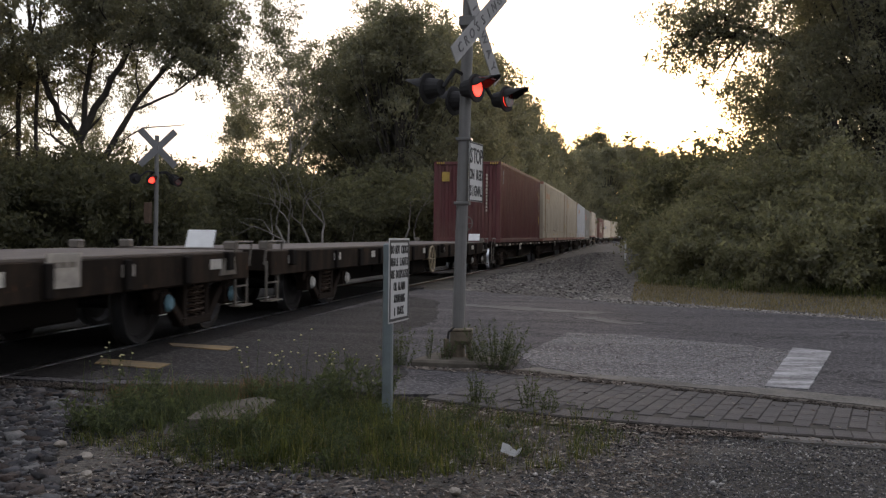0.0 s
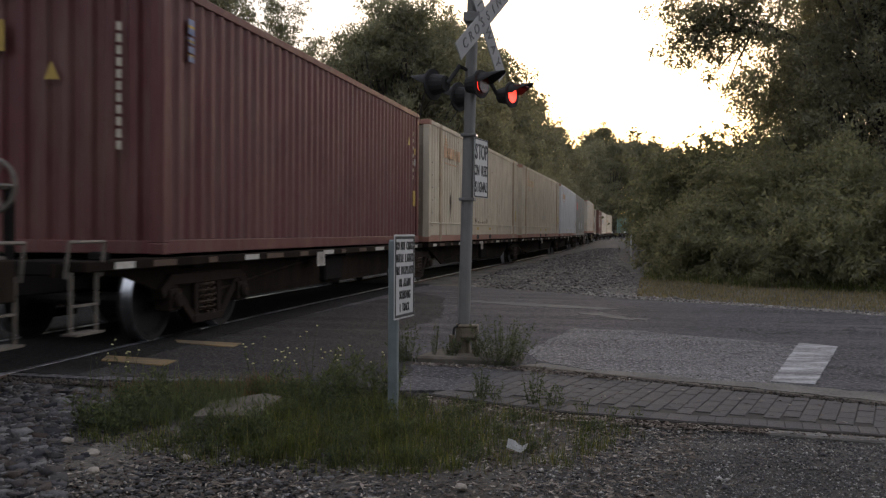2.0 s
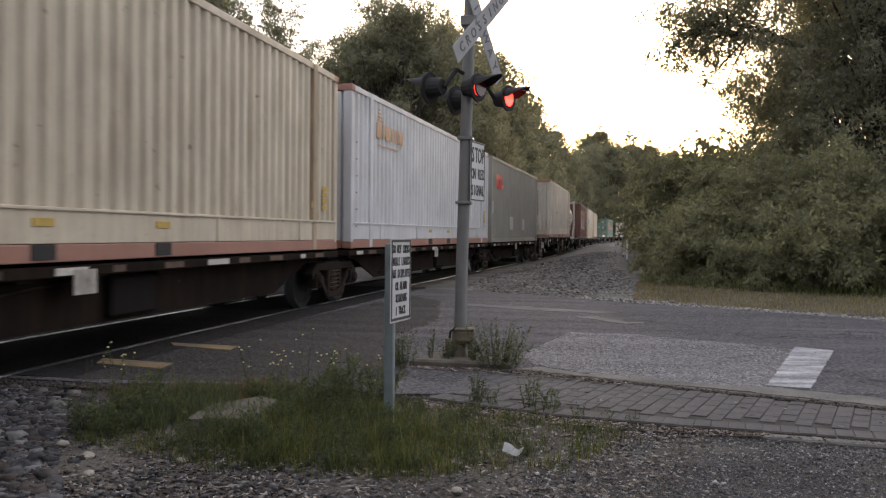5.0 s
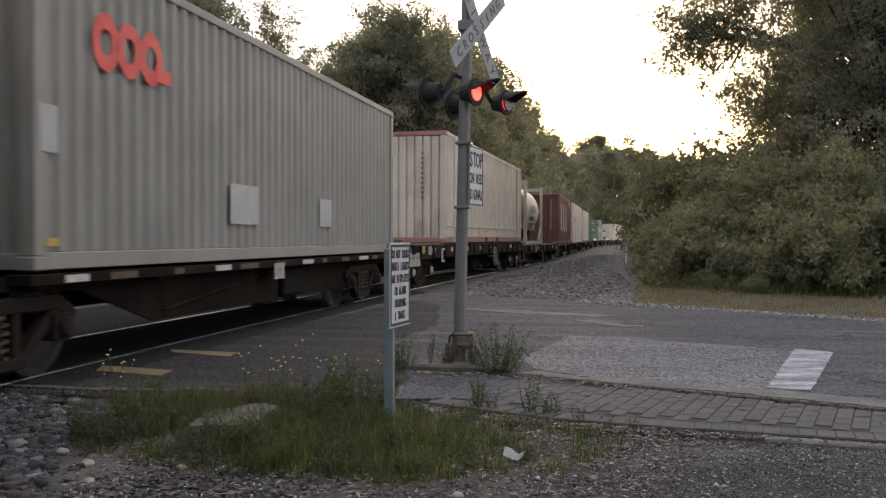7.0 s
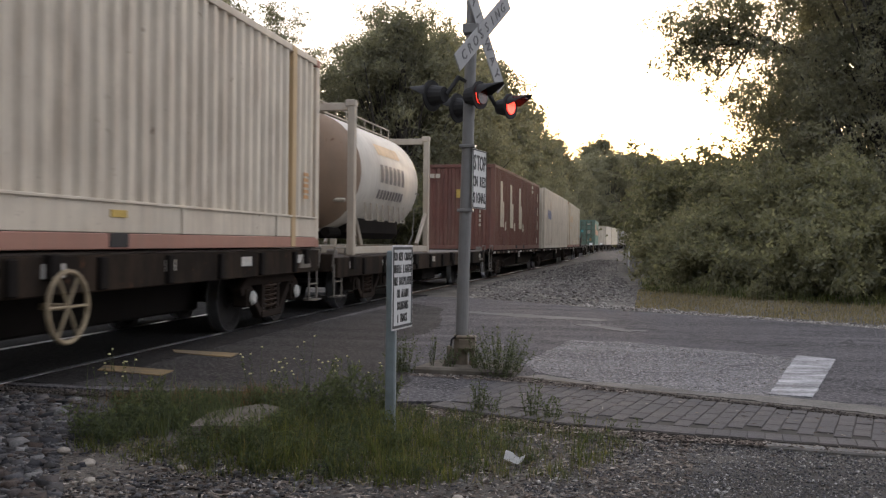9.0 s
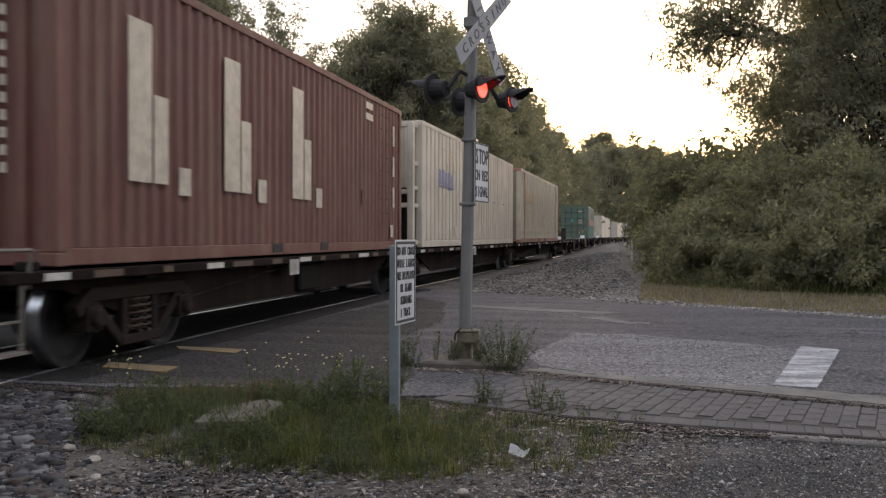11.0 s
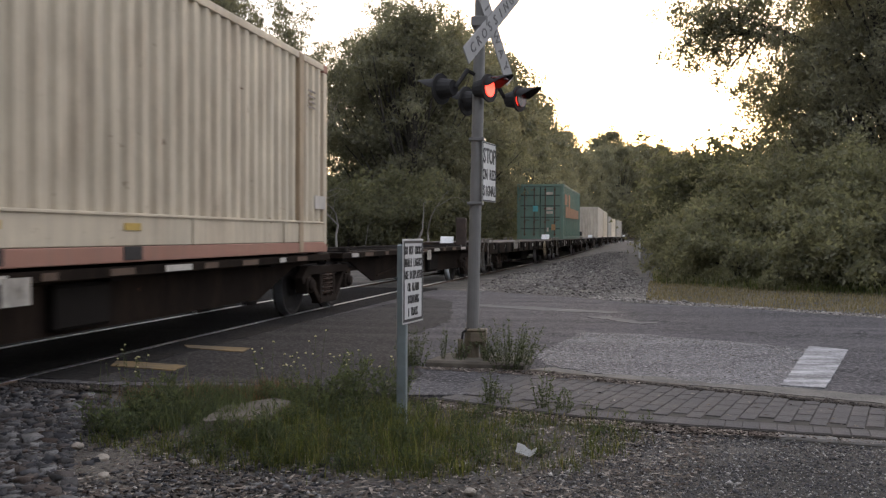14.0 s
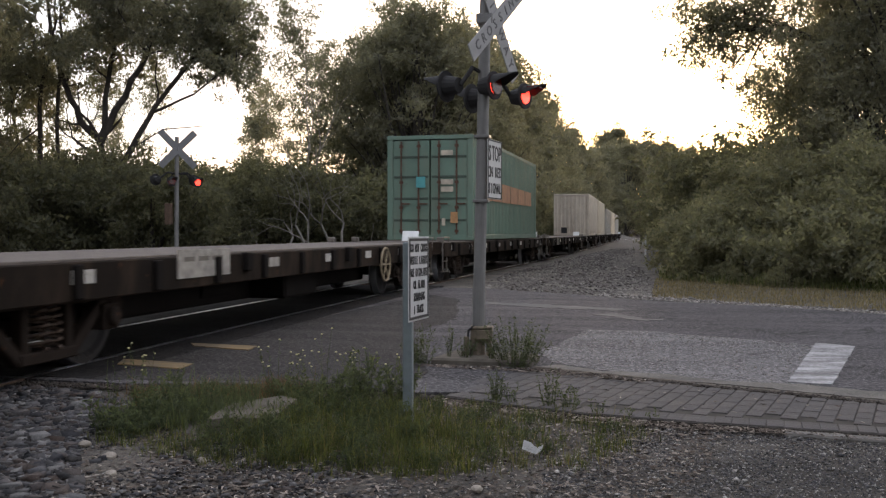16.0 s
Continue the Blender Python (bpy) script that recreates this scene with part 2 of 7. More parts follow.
M["buck_back"] = plain("buck_back", (0.16, 0.16, 0.162), 0.5, 0.3, 5, 0.15, 0.03)
M["sign_grey"] = plain("sign_grey", (0.085, 0.08, 0.082), 0.6, 0, 12, 0.35, 0.05)
M["letter"] = plain("letter", (0.02, 0.02, 0.02), 0.5, 0, 10, 0.2, 0.05)
M["red_on"] = glow("red_on", (1.0, 0.045, 0.025), 2.2)
M["red_off"] = plain("red_off", (0.08, 0.008, 0.006), 0.25, 0, 10, 0.2, 0.05)


# ---- mesh helpers ----
def put(name, bm, mat, parent=None, label="", smooth=False):
    me = bpy.data.meshes.new(name)
    bm.to_mesh(me)
    bm.free()
    if smooth:
        me.polygons.foreach_set("use_smooth", [True] * len(me.polygons))
    for m in (mat if isinstance(mat, (list, tuple)) else [mat]):
        me.materials.append(m)
    ob = new(name, me)
    if parent is not None:
        ob.parent = parent
    if label:
        ob["label"] = label
    return ob


def part(name, bm, mat, parent, label="", smooth=False):
    return put(name, bm, mat, parent, label, smooth)


def thing(name, m, label, category, group="", kind=""):
    e = new(name)
    e.empty_display_size = 0.2
    e.matrix_basis = m
    return tagged(e, label, category, group, kind)


def quads(verts, faces):
    bm = bmesh.new()
    vs = [bm.verts.new(v) for v in verts]
    for f in faces:
        bm.faces.new([vs[i] for i in f])
    return bm


def box(bm, c, s, m=None, mi=0):
    """A box of size s round c, in the pose m."""
    x, y, z = (k / 2 for k in s)
    pts = [Vector((c[0] + i * x, c[1] + j * y, c[2] + k * z)) for i in (-1, 1) for j in (-1, 1) for k in (-1, 1)]
    if m is not None:
        pts = [m @ p for p in pts]
    v = [bm.verts.new(p) for p in pts]
    for f in ((0, 1, 3, 2), (4, 6, 7, 5), (0, 4, 5, 1), (2, 3, 7, 6), (0, 2, 6, 4), (1, 5, 7, 3)):
        bm.faces.new([v[i] for i in f]).material_index = mi
    return bm


def bevel(bm, w, seg=1):
    bmesh.ops.bevel(bm, geom=list(bm.edges), offset=w, segments=seg, affect="EDGES", profile=0.6)
    return bm


def bbox(c, s, w=0.01, m=None):
    return bevel(box(bmesh.new(), c, s, m), w)


def tube(bm, a, b, r0, r1=None, n=8, caps=True):
    """A round bar from a to b."""
    a, b = Vector(a), Vector(b)
    r1 = r0 if r1 is None else r1
    d = (b - a).normalized()
    s = d.orthogonal().normalized()
    q = d.cross(s)
    rings = []
    for p, r in ((a, r0), (b, r1)):
        rings.append([bm.verts.new(p + (s * math.cos(k * math.tau / n) + q * math.sin(k * math.tau / n)) * r) for k in range(n)])
    for k in range(n):
        bm.faces.new((rings[0][k], rings[0][(k + 1) % n], rings[1][(k + 1) % n], rings[1][k]))
    if caps:
        bm.faces.new(rings[0][::-1])
        bm.faces.new(rings[1])
    return bm


def pipe(bm, pts, radii, n=7):
    """A tapering limb through pts."""
    pts = [Vector(p) for p in pts]
    rings = []
    for i, (p, r) in enumerate(zip(pts, radii)):
        d = (pts[min(i + 1, len(pts) - 1)] - pts[max(i - 1, 0)]).normalized()
        s = d.cross(Vector((0.13, 0.99, 0.05))).normalized()
        q = d.cross(s)
        rings.append([bm.verts.new(p + (s * math.cos(k * math.tau / n) + q * math.sin(k * math.tau / n)) * r) for k in range(n)])
    for a, b in zip(rings[:-1], rings[1:]):
        for k in range(n):
            bm.faces.new((a[k], a[(k + 1) % n], b[(k + 1) % n], b[k]))
    return bm


def rough_outline(pts, step, jit, seed):
    """The outline with uneven, crumbled edges."""
    r = random.Random(seed)
    out = []
    for p, q in zip(pts, pts[1:] + pts[:1]):
        n = max(1, round(math.dist(p, q) / step))
        out += [(p[0] + (q[0] - p[0]) * k / n + r.uniform(-jit, jit), p[1] + (q[1] - p[1]) * k / n + r.uniform(-jit, jit)) for k in range(n)]
    return out


def slab(name, pts, z0, z1, mat, kind="structure", label="", category="", parent=None):
    """A flat slab over the outline pts (counterclockwise), from z0 up to z1."""
    bm = bmesh.new()
    lo = [bm.verts.new((x, y, z0)) for x, y in pts]
    hi = [bm.verts.new((x, y, z1)) for x, y in pts]
    n = len(pts)
    bm.faces.new(hi)
    for k in range(n):
        bm.faces.new((lo[k], lo[(k + 1) % n], hi[(k + 1) % n], hi[k]))
    ob = put(name, bm, mat, parent)
    return tagged(ob, label, category, "", kind) if parent is None else ob


def letters(text, size, mat, parent, m, name="lettering", align="CENTER", width=1.0, thick=0.002, spacing=1.0):
    """Raised lettering from the built-in font, as a mesh in the plane x-y of the pose m."""
    cu = bpy.data.curves.new("letters", "FONT")
    cu.body, cu.size, cu.align_x, cu.align_y, cu.extrude, cu.offset = text, size, align, "CENTER", thick, size * 0.012
    cu.resolution_u = 2
    cu.space_character = spacing
    tmp = bpy.data.objects.new("letters", cu)
    me = bpy.data.meshes.new_from_object(tmp)
    bpy.data.objects.remove(tmp)
    bpy.data.curves.remove(cu)
    me.transform(m @ Matrix.Diagonal((width, 1, 1, 1)))
    me.materials.clear()
    me.materials.append(mat)
    ob = new(name, me)
    ob.parent = parent
    return ob


# ---- the track ----
SPEED = 12.17  # metres a second, towards the viewer


def side_x(y):
    """x of the near side of the loads over the curving track."""
    if y < 0:
        return -4.525
    if y > 60:
        return -1.35 + 0.0412 * (y - 60) + 0.0008 * max(0.0, y - 130) ** 2
    return -4.525 + 0.0019575 * y * y - 1.793e-5 * y ** 3


def turn(y):
    """How far the track is turned to the right of +y there, in radians."""
    return math.atan((side_x(y + 0.5) - side_x(y - 0.5)))


def rail_pose(y, off=1.22, z=0.0):
    """The pose on the track's middle line at y; off metres to the left of the loads' near side."""
    a = turn(y)
    return Matrix.Translation((side_x(y) - off * math.cos(a), y + off * math.sin(a), z)) @ Matrix.Rotation(-a, 4, "Z")


def leaf_cards(name, pos, length, width, droop, mat, parent, rng, corners=4):
    """Many small pointed leaves, one blade of four or three corners each."""
    n = len(pos)
    d = rng.normal(size=(n, 3))
    d[:, 2] -= droop
    d /= np.linalg.norm(d, axis=1)[:, None]
    o = rng.normal(size=(n, 3))
    s = np.cross(d, o)
    s /= np.linalg.norm(s, axis=1)[:, None]
    l = (length * rng.uniform(0.6, 1.35, n))[:, None]
    w = (width * rng.uniform(0.6, 1.35, n))[:, None]
    v = np.empty((n, 4, 3))
    v[:, 0], v[:, 2] = pos, pos + d * l
    f = 0.45 if corners == 4 else 0.1
    v[:, 1], v[:, 3] = pos + d * l * f + s * w / 2, pos + d * l * f - s * w / 2
    v = v[:, 4 - corners:]
    me = bpy.data.meshes.new(name)
    me.vertices.add(n * corners)
    me.vertices.foreach_set("co", v.reshape(-1))
    me.loops.add(n * corners)
    me.loops.foreach_set("vertex_index", np.arange(n * corners, dtype=np.int32))
    me.polygons.add(n)
    me.polygons.foreach_set("loop_start", np.arange(0, n * corners, corners, dtype=np.int32))
    me.update(calc_edges=True)
    me.materials.append(mat)
    ob = new(name, me)
    if parent is not None:
        ob.parent = parent
    return ob


# ---- the large structure: ground, road, track ----
def rise(x, y):
    """Height of the ground: level about the crossing, banks behind the trees, a hill where the track curves away."""
    h = -0.04
    far = side_x(min(max(y, 0.0), 300.0)) - 9.0 - x
    if far > 0:
        h += min(far * 0.015, 0.8) + min(max(0.0, y - 140.0) * 0.1, 14.0) * min(1.0, far / 25.0)
    right = x - side_x(min(max(y, 0.0), 300.0)) - 10.0 - max(0.0, 22.0 - y) * 3.0
    if right > 0 and y > 15:
        h += min(right * 0.02, 1.0)
    return h


def grid_lines(lo, hi, near_lo, near_hi, step, grow=1.35):
    vals = list(np.arange(near_lo, near_hi + 1e-6, step))
    s, v = step, near_hi
    while v < hi:
        s *= grow
        v += s
        vals.append(min(v, hi))
    s, v = step, near_lo
    while v > lo:
        s *= grow
        v -= s
        vals.insert(0, max(v, lo))
    return vals


def make_ground():
    xs, ys = grid_lines(-900, 900, -6, 6, 0.2), grid_lines(-900, 1500, 2.5, 9, 0.2)
    verts = []
    for y in ys:
        for x in xs:
            verts.append((x, y, rise(x, y) + 0.018 * noise.noise(Vector((x * 1.3, y * 1.3, 0))) + 0.008 * noise.noise(Vector((x * 5, y * 5, 3)))))
    nx = len(xs)
    faces = [(j * nx + i, j * nx + i + 1, (j + 1) * nx + i + 1, (j + 1) * nx + i) for j in range(len(ys) - 1) for i in range(nx - 1)]
    me = bpy.data.meshes.new("ground")
    me.from_pydata(verts, [], faces)
    me.materials.append(M["dirt"])
    tagged(new("ground", me), "bare brown earth with gravel and leaf litter", "ground", kind="structure")


make_ground()

ROAD = ((-60, 9.5), (-9, 7.7), (-3.83, 7.25), (-2.28, 7.5), (-1.55, 7.2), (-0.93, 7.35), (-0.62, 8.72), (0.76, 8.04), (2.19, 7.37), (8, 4.5), (60, -21),
        (60, -6), (12, 10.0), (4.49, 15.16), (2.53, 16.83), (0.67, 17.88), (-0.4, 19.14), (-2.55, 20.87), (-9, 22.3), (-60, 27))
slab("road", ROAD, -0.3, 0.0, M["asphalt"], label="dark grey asphalt road over a level crossing", category="road")
PATCH = ((-0.5, 9.1), (0.02, 8.62), (0.79, 8.2), (1.5, 8.0), (1.7, 8.15), (2.1, 9.5), (2.5, 10.85), (2.17, 11.05), (1.73, 11.42), (1.12, 11.75), (0.55, 12.2), (-0.2, 12.25), (-0.5, 10.7), (-0.66, 9.9))
SEAL = ((-4.6, 7.4), (-2.3, 7.55), (-1.6, 7.25), (-1.5, 8.2), (-1.95, 9.6), (-2.3, 11.5), (-2.1, 13.5), (-2.4, 15.5), (-2.7, 17.5), (-3.4, 18.5), (-4.3, 12.0))
slab("road_seal", rough_outline(SEAL, 0.15, 0.05, 9), -0.02, 0.003, M["asphalt_seal"], label="darker sealed asphalt beside the crossing", category="road")
slab("road_patch", rough_outline(PATCH, 0.08, 0.03, 5), -0.02, 0.004, M["asphalt_old"], label="paler worn asphalt patch on the road", category="road")
slab("road_marking", rough_outline(((1.5, 8.2), (1.83, 8.12), (2.69, 10.9), (2.34, 11.18)), 0.08, 0.006, 7), -0.01, 0.012, M["white_paint"], label="worn white stop bar painted on asphalt", category="marking")


for pts in (((-2.3, 16.5), (-0.9, 15.7), (0.25, 15.35), (0.55, 15.6), (-0.6, 16.2), (-2.0, 16.9)), ((-0.2, 14.6), (0.6, 13.6), (0.8, 13.75), (0.1, 14.8))):
    slab("road_scuff", rough_outline(list(pts), 0.12, 0.11, 12), -0.02, 0.0035, M["scuff"], label="pale dusty scuffs worn into asphalt", category="road")
slab("road_grit", rough_outline(((-0.6, 8.75), (0.2, 8.36), (0.76, 8.09), (1.39, 7.81), (2.19, 7.42), (5.0, 6.05), (5.0, 6.5), (2.3, 7.75), (1.6, 8.12), (1.0, 8.2), (0.5, 8.5), (0.0, 8.6), (-0.4, 8.95)), 0.1, 0.03, 6), -0.01, 0.0075, M["grit"], label="sandy grit along the kerb on the road", category="grit")


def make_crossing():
    """The oily strip of road about the rails, following the track; the train's shade is put into its dark colour."""
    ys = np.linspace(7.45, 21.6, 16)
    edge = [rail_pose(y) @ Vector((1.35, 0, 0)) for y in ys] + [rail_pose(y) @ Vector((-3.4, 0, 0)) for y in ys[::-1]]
    slab("crossing_panel", [(p.x, p.y) for p in edge], -0.02, 0.005, M["asphalt_oily_shade"], label="oily asphalt about the rails, the train's shade in its colour", category="road")


make_crossing()


def make_rails():
    ys = [y for y in range(-40, 231, 2)]
    for side in (-1, 1):
        bm = bmesh.new()
        prof = [(-0.036, -0.004), (-0.0335, 0.004), (-0.028, 0.0095), (-0.02, 0.012), (0.02, 0.012), (0.028, 0.0095), (0.0335, 0.004), (0.036, -0.004), (0.036, -0.03), (0.01, -0.045), (0.01, -0.13), (0.07, -0.15), (-0.07, -0.15), (-0.01, -0.13), (-0.01, -0.045), (-0.036, -0.03)]
        rings = []
        for y in ys:
            m = rail_pose(y)
            rings.append([bm.verts.new(m @ Vector((side * 0.7535 + px, 0, pz))) for px, pz in prof])
        for a, b in zip(rings[:-1], rings[1:]):
            for k in range(len(prof)):
                f = bm.faces.new((a[k], a[(k + 1) % len(prof)], b[(k + 1) % len(prof)], b[k]))
                f.material_index = 0 if 1 <= k <= 5 else 1
                f.smooth = k < 7
        tagged(put("rail", bm, [M["steel"], M["rail_side"]]), "polished steel rail with rusty sides", "rail", kind="structure")


make_rails()


# ---- the train ----
MOVERS = []  # (thing, y at the start, height)
TURNERS = []  # wheelsets


def on_train(name, u, z, label, category, group=""):
    e = thing(name, rail_pose(u, 1.22, z), label, category, group)
    MOVERS.append((e, u, z))
    return e


def corrugated(length, height, pitch, depth, flat, groove=False):
    """A trapezoid-ribbed sheet in the plane y-z, ribs upright, face towards +x."""
    bm = bmesh.new()
    n = max(1, round(length / pitch))
    p = length / n
    ys, xs = [], []
    for k in range(n):
        o = -length / 2 + k * p
        for fy, fx in ((0.0, 0), (0.74, 0), (0.76, 1), (0.98, 1)) if groove else ((0.0, 0), (flat, 0), (0.5, 1), (0.5 + flat, 1)):
            ys.append(o + fy * p)
            xs.append(-depth * fx)
    ys.append(length / 2)
    xs.append(0)
    lo = [bm.verts.new((x, y, 0)) for x, y in zip(xs, ys)]
    hi = [bm.verts.new((x, y, height)) for x, y in zip(xs, ys)]
    for k in range(len(ys) - 1):
        bm.faces.new((lo[k], lo[k + 1], hi[k + 1], hi[k]))
    return bm


def container(u, length, height, mat, label, width=2.44, z=0.97, posts48=False, doors=False, frame_mat=None, pitch=0.28, skirt=None, rail_mat=None, post_mat=None, door_mat=None, end_mat=None, group="containers on the train"):
    """A shipping container, its middle at u. -y is its leading end."""
    c = on_train("shipping_container", u, z, label, "container", group)
    fm = frame_mat or mat
    L, W, H = length, width, height
    lo, hi = 0.16, H - 0.09
    if skirt is None and pitch < 0.4:
        pitch = 0.262
    if skirt:
        lo = 0.45
    for s in (1, -1):
        bm = corrugated(L - 0.24, hi - lo, pitch, 0.075 if pitch > 0.4 else 0.05 if skirt else 0.04, 0.34 if skirt else 0.28, pitch > 0.4)
        bmesh.ops.translate(bm, verts=bm.verts, vec=(0, 0, lo))
        if s < 0:
            bmesh.ops.rotate(bm, verts=bm.verts, matrix=Matrix.Rotation(math.pi, 3, "Z"))
        bmesh.ops.translate(bm, verts=bm.verts, vec=(s * (W / 2 - 0.012), 0, 0))
        part("side_wall", bm, mat, c)
        part("bottom_rail", bbox((s * (W / 2 - 0.06), 0, 0.08), (0.12, L - 0.2, 0.15), 0.008), rail_mat or fm, c)
        part("top_rail", bbox((s * (W / 2 - 0.035), 0, H - 0.05), (0.07, L - 0.2, 0.1), 0.008), fm, c)
        if skirt:
            part("lower_panel", bbox((s * (W / 2 - 0.03), 0, 0.305), (0.05, L - 0.26, 0.29), 0.006), skirt, c)
            part("ledge", bbox((s * (W / 2 - 0.01), 0, 0.455), (0.05, L - 0.26, 0.03), 0.005), fm, c)
            for yy in (-L / 2 + 1.9, -L / 6, L / 6, L / 2 - 1.9):
                part("stiffener", bbox((s * (W / 2 + 0.002), yy, 0.3), (0.03, 0.07, 0.28), 0.005), skirt, c)
            for yy in (-1.05, 1.05):
                part("fork_pocket", bbox((s * (W / 2 + 0.001), yy, 0.09), (0.02, 0.34, 0.13), 0.003), M["black"], c, "dark fork pocket")
                part("pocket_label", bbox((s * (W / 2 + 0.0), yy, 0.34), (0.012, 0.3, 0.07), 0.002), M["yellow"], c, "yellow lift label")
    # the roof and its shallow ribs
    bm = bbox((0, 0, H - 0.03), (W - 0.1, L - 0.2, 0.035), 0.006)
    part("roof", bm, mat, c)
    part("floor", bbox((0, 0, 0.13), (W - 0.2, L - 0.2, 0.1), 0.006), M["frame"], c)
    for e in (-1, 1):
        y = e * (L / 2 - 0.09)
        for s in (-1, 1):
            part("corner_post", bbox((s * (W / 2 - 0.08), y, H / 2), (0.16, 0.17, H - 0.24), 0.012), fm, c)
            for zc in (0.06, H - 0.06):
                part("corner_casting", bbox((s * (W / 2 - 0.085), y, zc), (0.178, 0.186, 0.122), 0.012), rail_mat or fm, c)
            if posts48:
                part("lifting_post", bbox((s * (W / 2 - 0.02), e * (L / 2 - 1.22), H / 2), (0.07, 0.17, H - 0.02), 0.01), fm if post_mat is M["c_ochre"] and e < 0 else post_mat or fm, c)
        part("end_sill", bbox((0, y, 0.075), (W - 0.3, 0.14, 0.14), 0.008), rail_mat or fm, c)
        part("header", bbox((0, y, H - 0.06), (W - 0.3, 0.13, 0.11), 0.008), rail_mat or fm, c)
        if doors and e < 0:
            for s in (-1, 1):
                d = part("door", bbox((s * (W / 4 - 0.07), y - 0.02, H / 2), (W / 2 - 0.18, 0.05, H - 0.28), 0.01), door_mat or mat, c)
                for zz in (0.55, 1.15, 1.75, 2.3):
                    part("door_rib", bbox((s * (W / 4 - 0.07), y - 0.05, zz), (W / 2 - 0.24, 0.03, 0.06), 0.006), M["bar_dark"] if mat is M["c_green"] else door_mat or mat, d)
                for k in (-0.28, 0.22):
                    bar = bmesh.new()
                    tube(bar, (s * (W / 4 - 0.07) + k, y - 0.08, 0.16), (s * (W / 4 - 0.07) + k, y - 0.08, H - 0.16), 0.022, n=8)
                    for zz in (0.25, 0.9, 1.6, H - 0.3):
                        box(bar, (s * (W / 4 - 0.07) + k, y - 0.075, zz), (0.1, 0.04, 0.07))
                    box(bar, (s * (W / 4 - 0.07) + k + 0.12, y - 0.09, 1.0), (0.26, 0.03, 0.04))
                    part("locking_bar", bar, post_mat or fm, d)
        else:
            bm = corrugated(W - 0.3, H - 0.26, 0.22 if skirt else 0.26, 0.05, 0.36, bool(skirt))
            bmesh.ops.rotate(bm, verts=bm.verts, matrix=Matrix.Rotation(-math.pi / 2 if e < 0 else math.pi / 2, 3, "Z"))
            bmesh.ops.translate(bm, verts=bm.verts, vec=(0, y + e * 0.055, 0.13))
            part("end_wall", bm, end_mat or mat, c)
    return c


def wheelset(parent, y):
    bm = bmesh.new()
    tube(bm, (-0.95, 0, 0), (0.95, 0, 0), 0.075, n=10)
    for s in (-1, 1):
        prof = [(0.055, 0.09), (0.02, 0.16), (0.015, 0.36), (0.065, 0.4), (0.065, 0.455), (-0.055, 0.465), (-0.07, 0.49), (-0.075, 0.49), (-0.075, 0.4), (-0.02, 0.36), (-0.03, 0.16), (-0.09, 0.09)]
        n = 28
        rings = [[bm.verts.new((s * (0.75 + px), r * math.cos(k * math.tau / n), r * math.sin(k * math.tau / n))) for px, r in prof] for k in range(n)]
        for k in range(n):
            for i in range(len(prof) - 1):
                f = bm.faces.new((rings[k][i], rings[k][i + 1], rings[(k + 1) % n][i + 1], rings[(k + 1) % n][i]))
                f.material_index = 1 if i == 4 else 0
    w = part("wheelset", bm, [M["wheel"], M["steel"]], parent, "wheels on an axle, polished treads")
    w.location = (0, y, 0.46)
    TURNERS.append((w, y))
    return w


def side_frame_mesh(s):
    """A cast side frame: top bar, sloping struts, spring seat and axle boxes."""
    bm = bmesh.new()
    x = s * 1.0
    # top member, struts, pillars and seat as bars
    def bar(a, b, w, h):
        a, b = Vector((x, *a)), Vector((x, *b))
        d = b - a
        m = Matrix.Translation((a + b) / 2) @ d.to_track_quat("Y", "Z").to_matrix().to_4x4()
        box(bm, (0, 0, 0), (w, d.length + h * 0.6, h), m)
    bar((-0.9, 0.68), (0.9, 0.68), 0.14, 0.13)
    for e in (-1, 1):
        bar((e * 0.9, 0.68), (e * 1.1, 0.55), 0.14, 0.13)
        bar((e * 0.86, 0.62), (e * 0.36, 0.2), 0.12, 0.11)
        bar((e * 0.3, 0.2), (e * 0.3, 0.66), 0.12, 0.1)
        box(bm, (x, e * 0.9, 0.46), (0.2, 0.26, 0.24))
    bar((-0.36, 0.2), (0.36, 0.2), 0.16, 0.1)
    bevel(bm, 0.012)
    for e in (-1, 1):
        tube(bm, (x, e * 0.9, 0.46), (x + s * 0.14, e * 0.9, 0.46), 0.09, 0.085, 12)
    return bm


def spring_mesh(s, y):
    bm = bmesh.new()
    n, turns = 9, 5
    pts = [(s * 1.02 + 0.07 * math.cos(k * math.tau / n), y + 0.07 * math.sin(k * math.tau / n), 0.26 + 0.34 * k / (n * turns)) for k in range(n * turns + 1)]
    pipe(bm, pts, [0.018] * len(pts), 4)
    return bm


def bogie(parent, y, cap_mat="bogie"):
    b = part("bogie", bbox((0, 0, 0.62), (1.9, 0.36, 0.24), 0.03), M["frame"], parent, "dark grimy two-axle bogie")
    b.location = (0, y, 0)
    for s in (-1, 1):
        part("side_frame", side_frame_mesh(s), M["bogie"], b)
        for yy in (-0.9, 0.9):
            cap = part("axle_cap", tube(bmesh.new(), (s * 1.13, yy, 0.46), (s * 1.165, yy, 0.46), 0.1, 0.07, 14), M[cap_mat], b, "pale bearing cap" if cap_mat == "cap_pale" else "worn bearing cap")
        for yy in (-0.13, 0.05):
            part("spring", spring_mesh(s, yy + 0.04), M["spring"], b)
    for yy in (-0.9, 0.9):
        wheelset(b, yy)
        part("brake_shoe", bbox((0, yy * 0.45, 0.46), (1.7, 0.08, 0.16), 0.02), M["frame"], b)
    return b


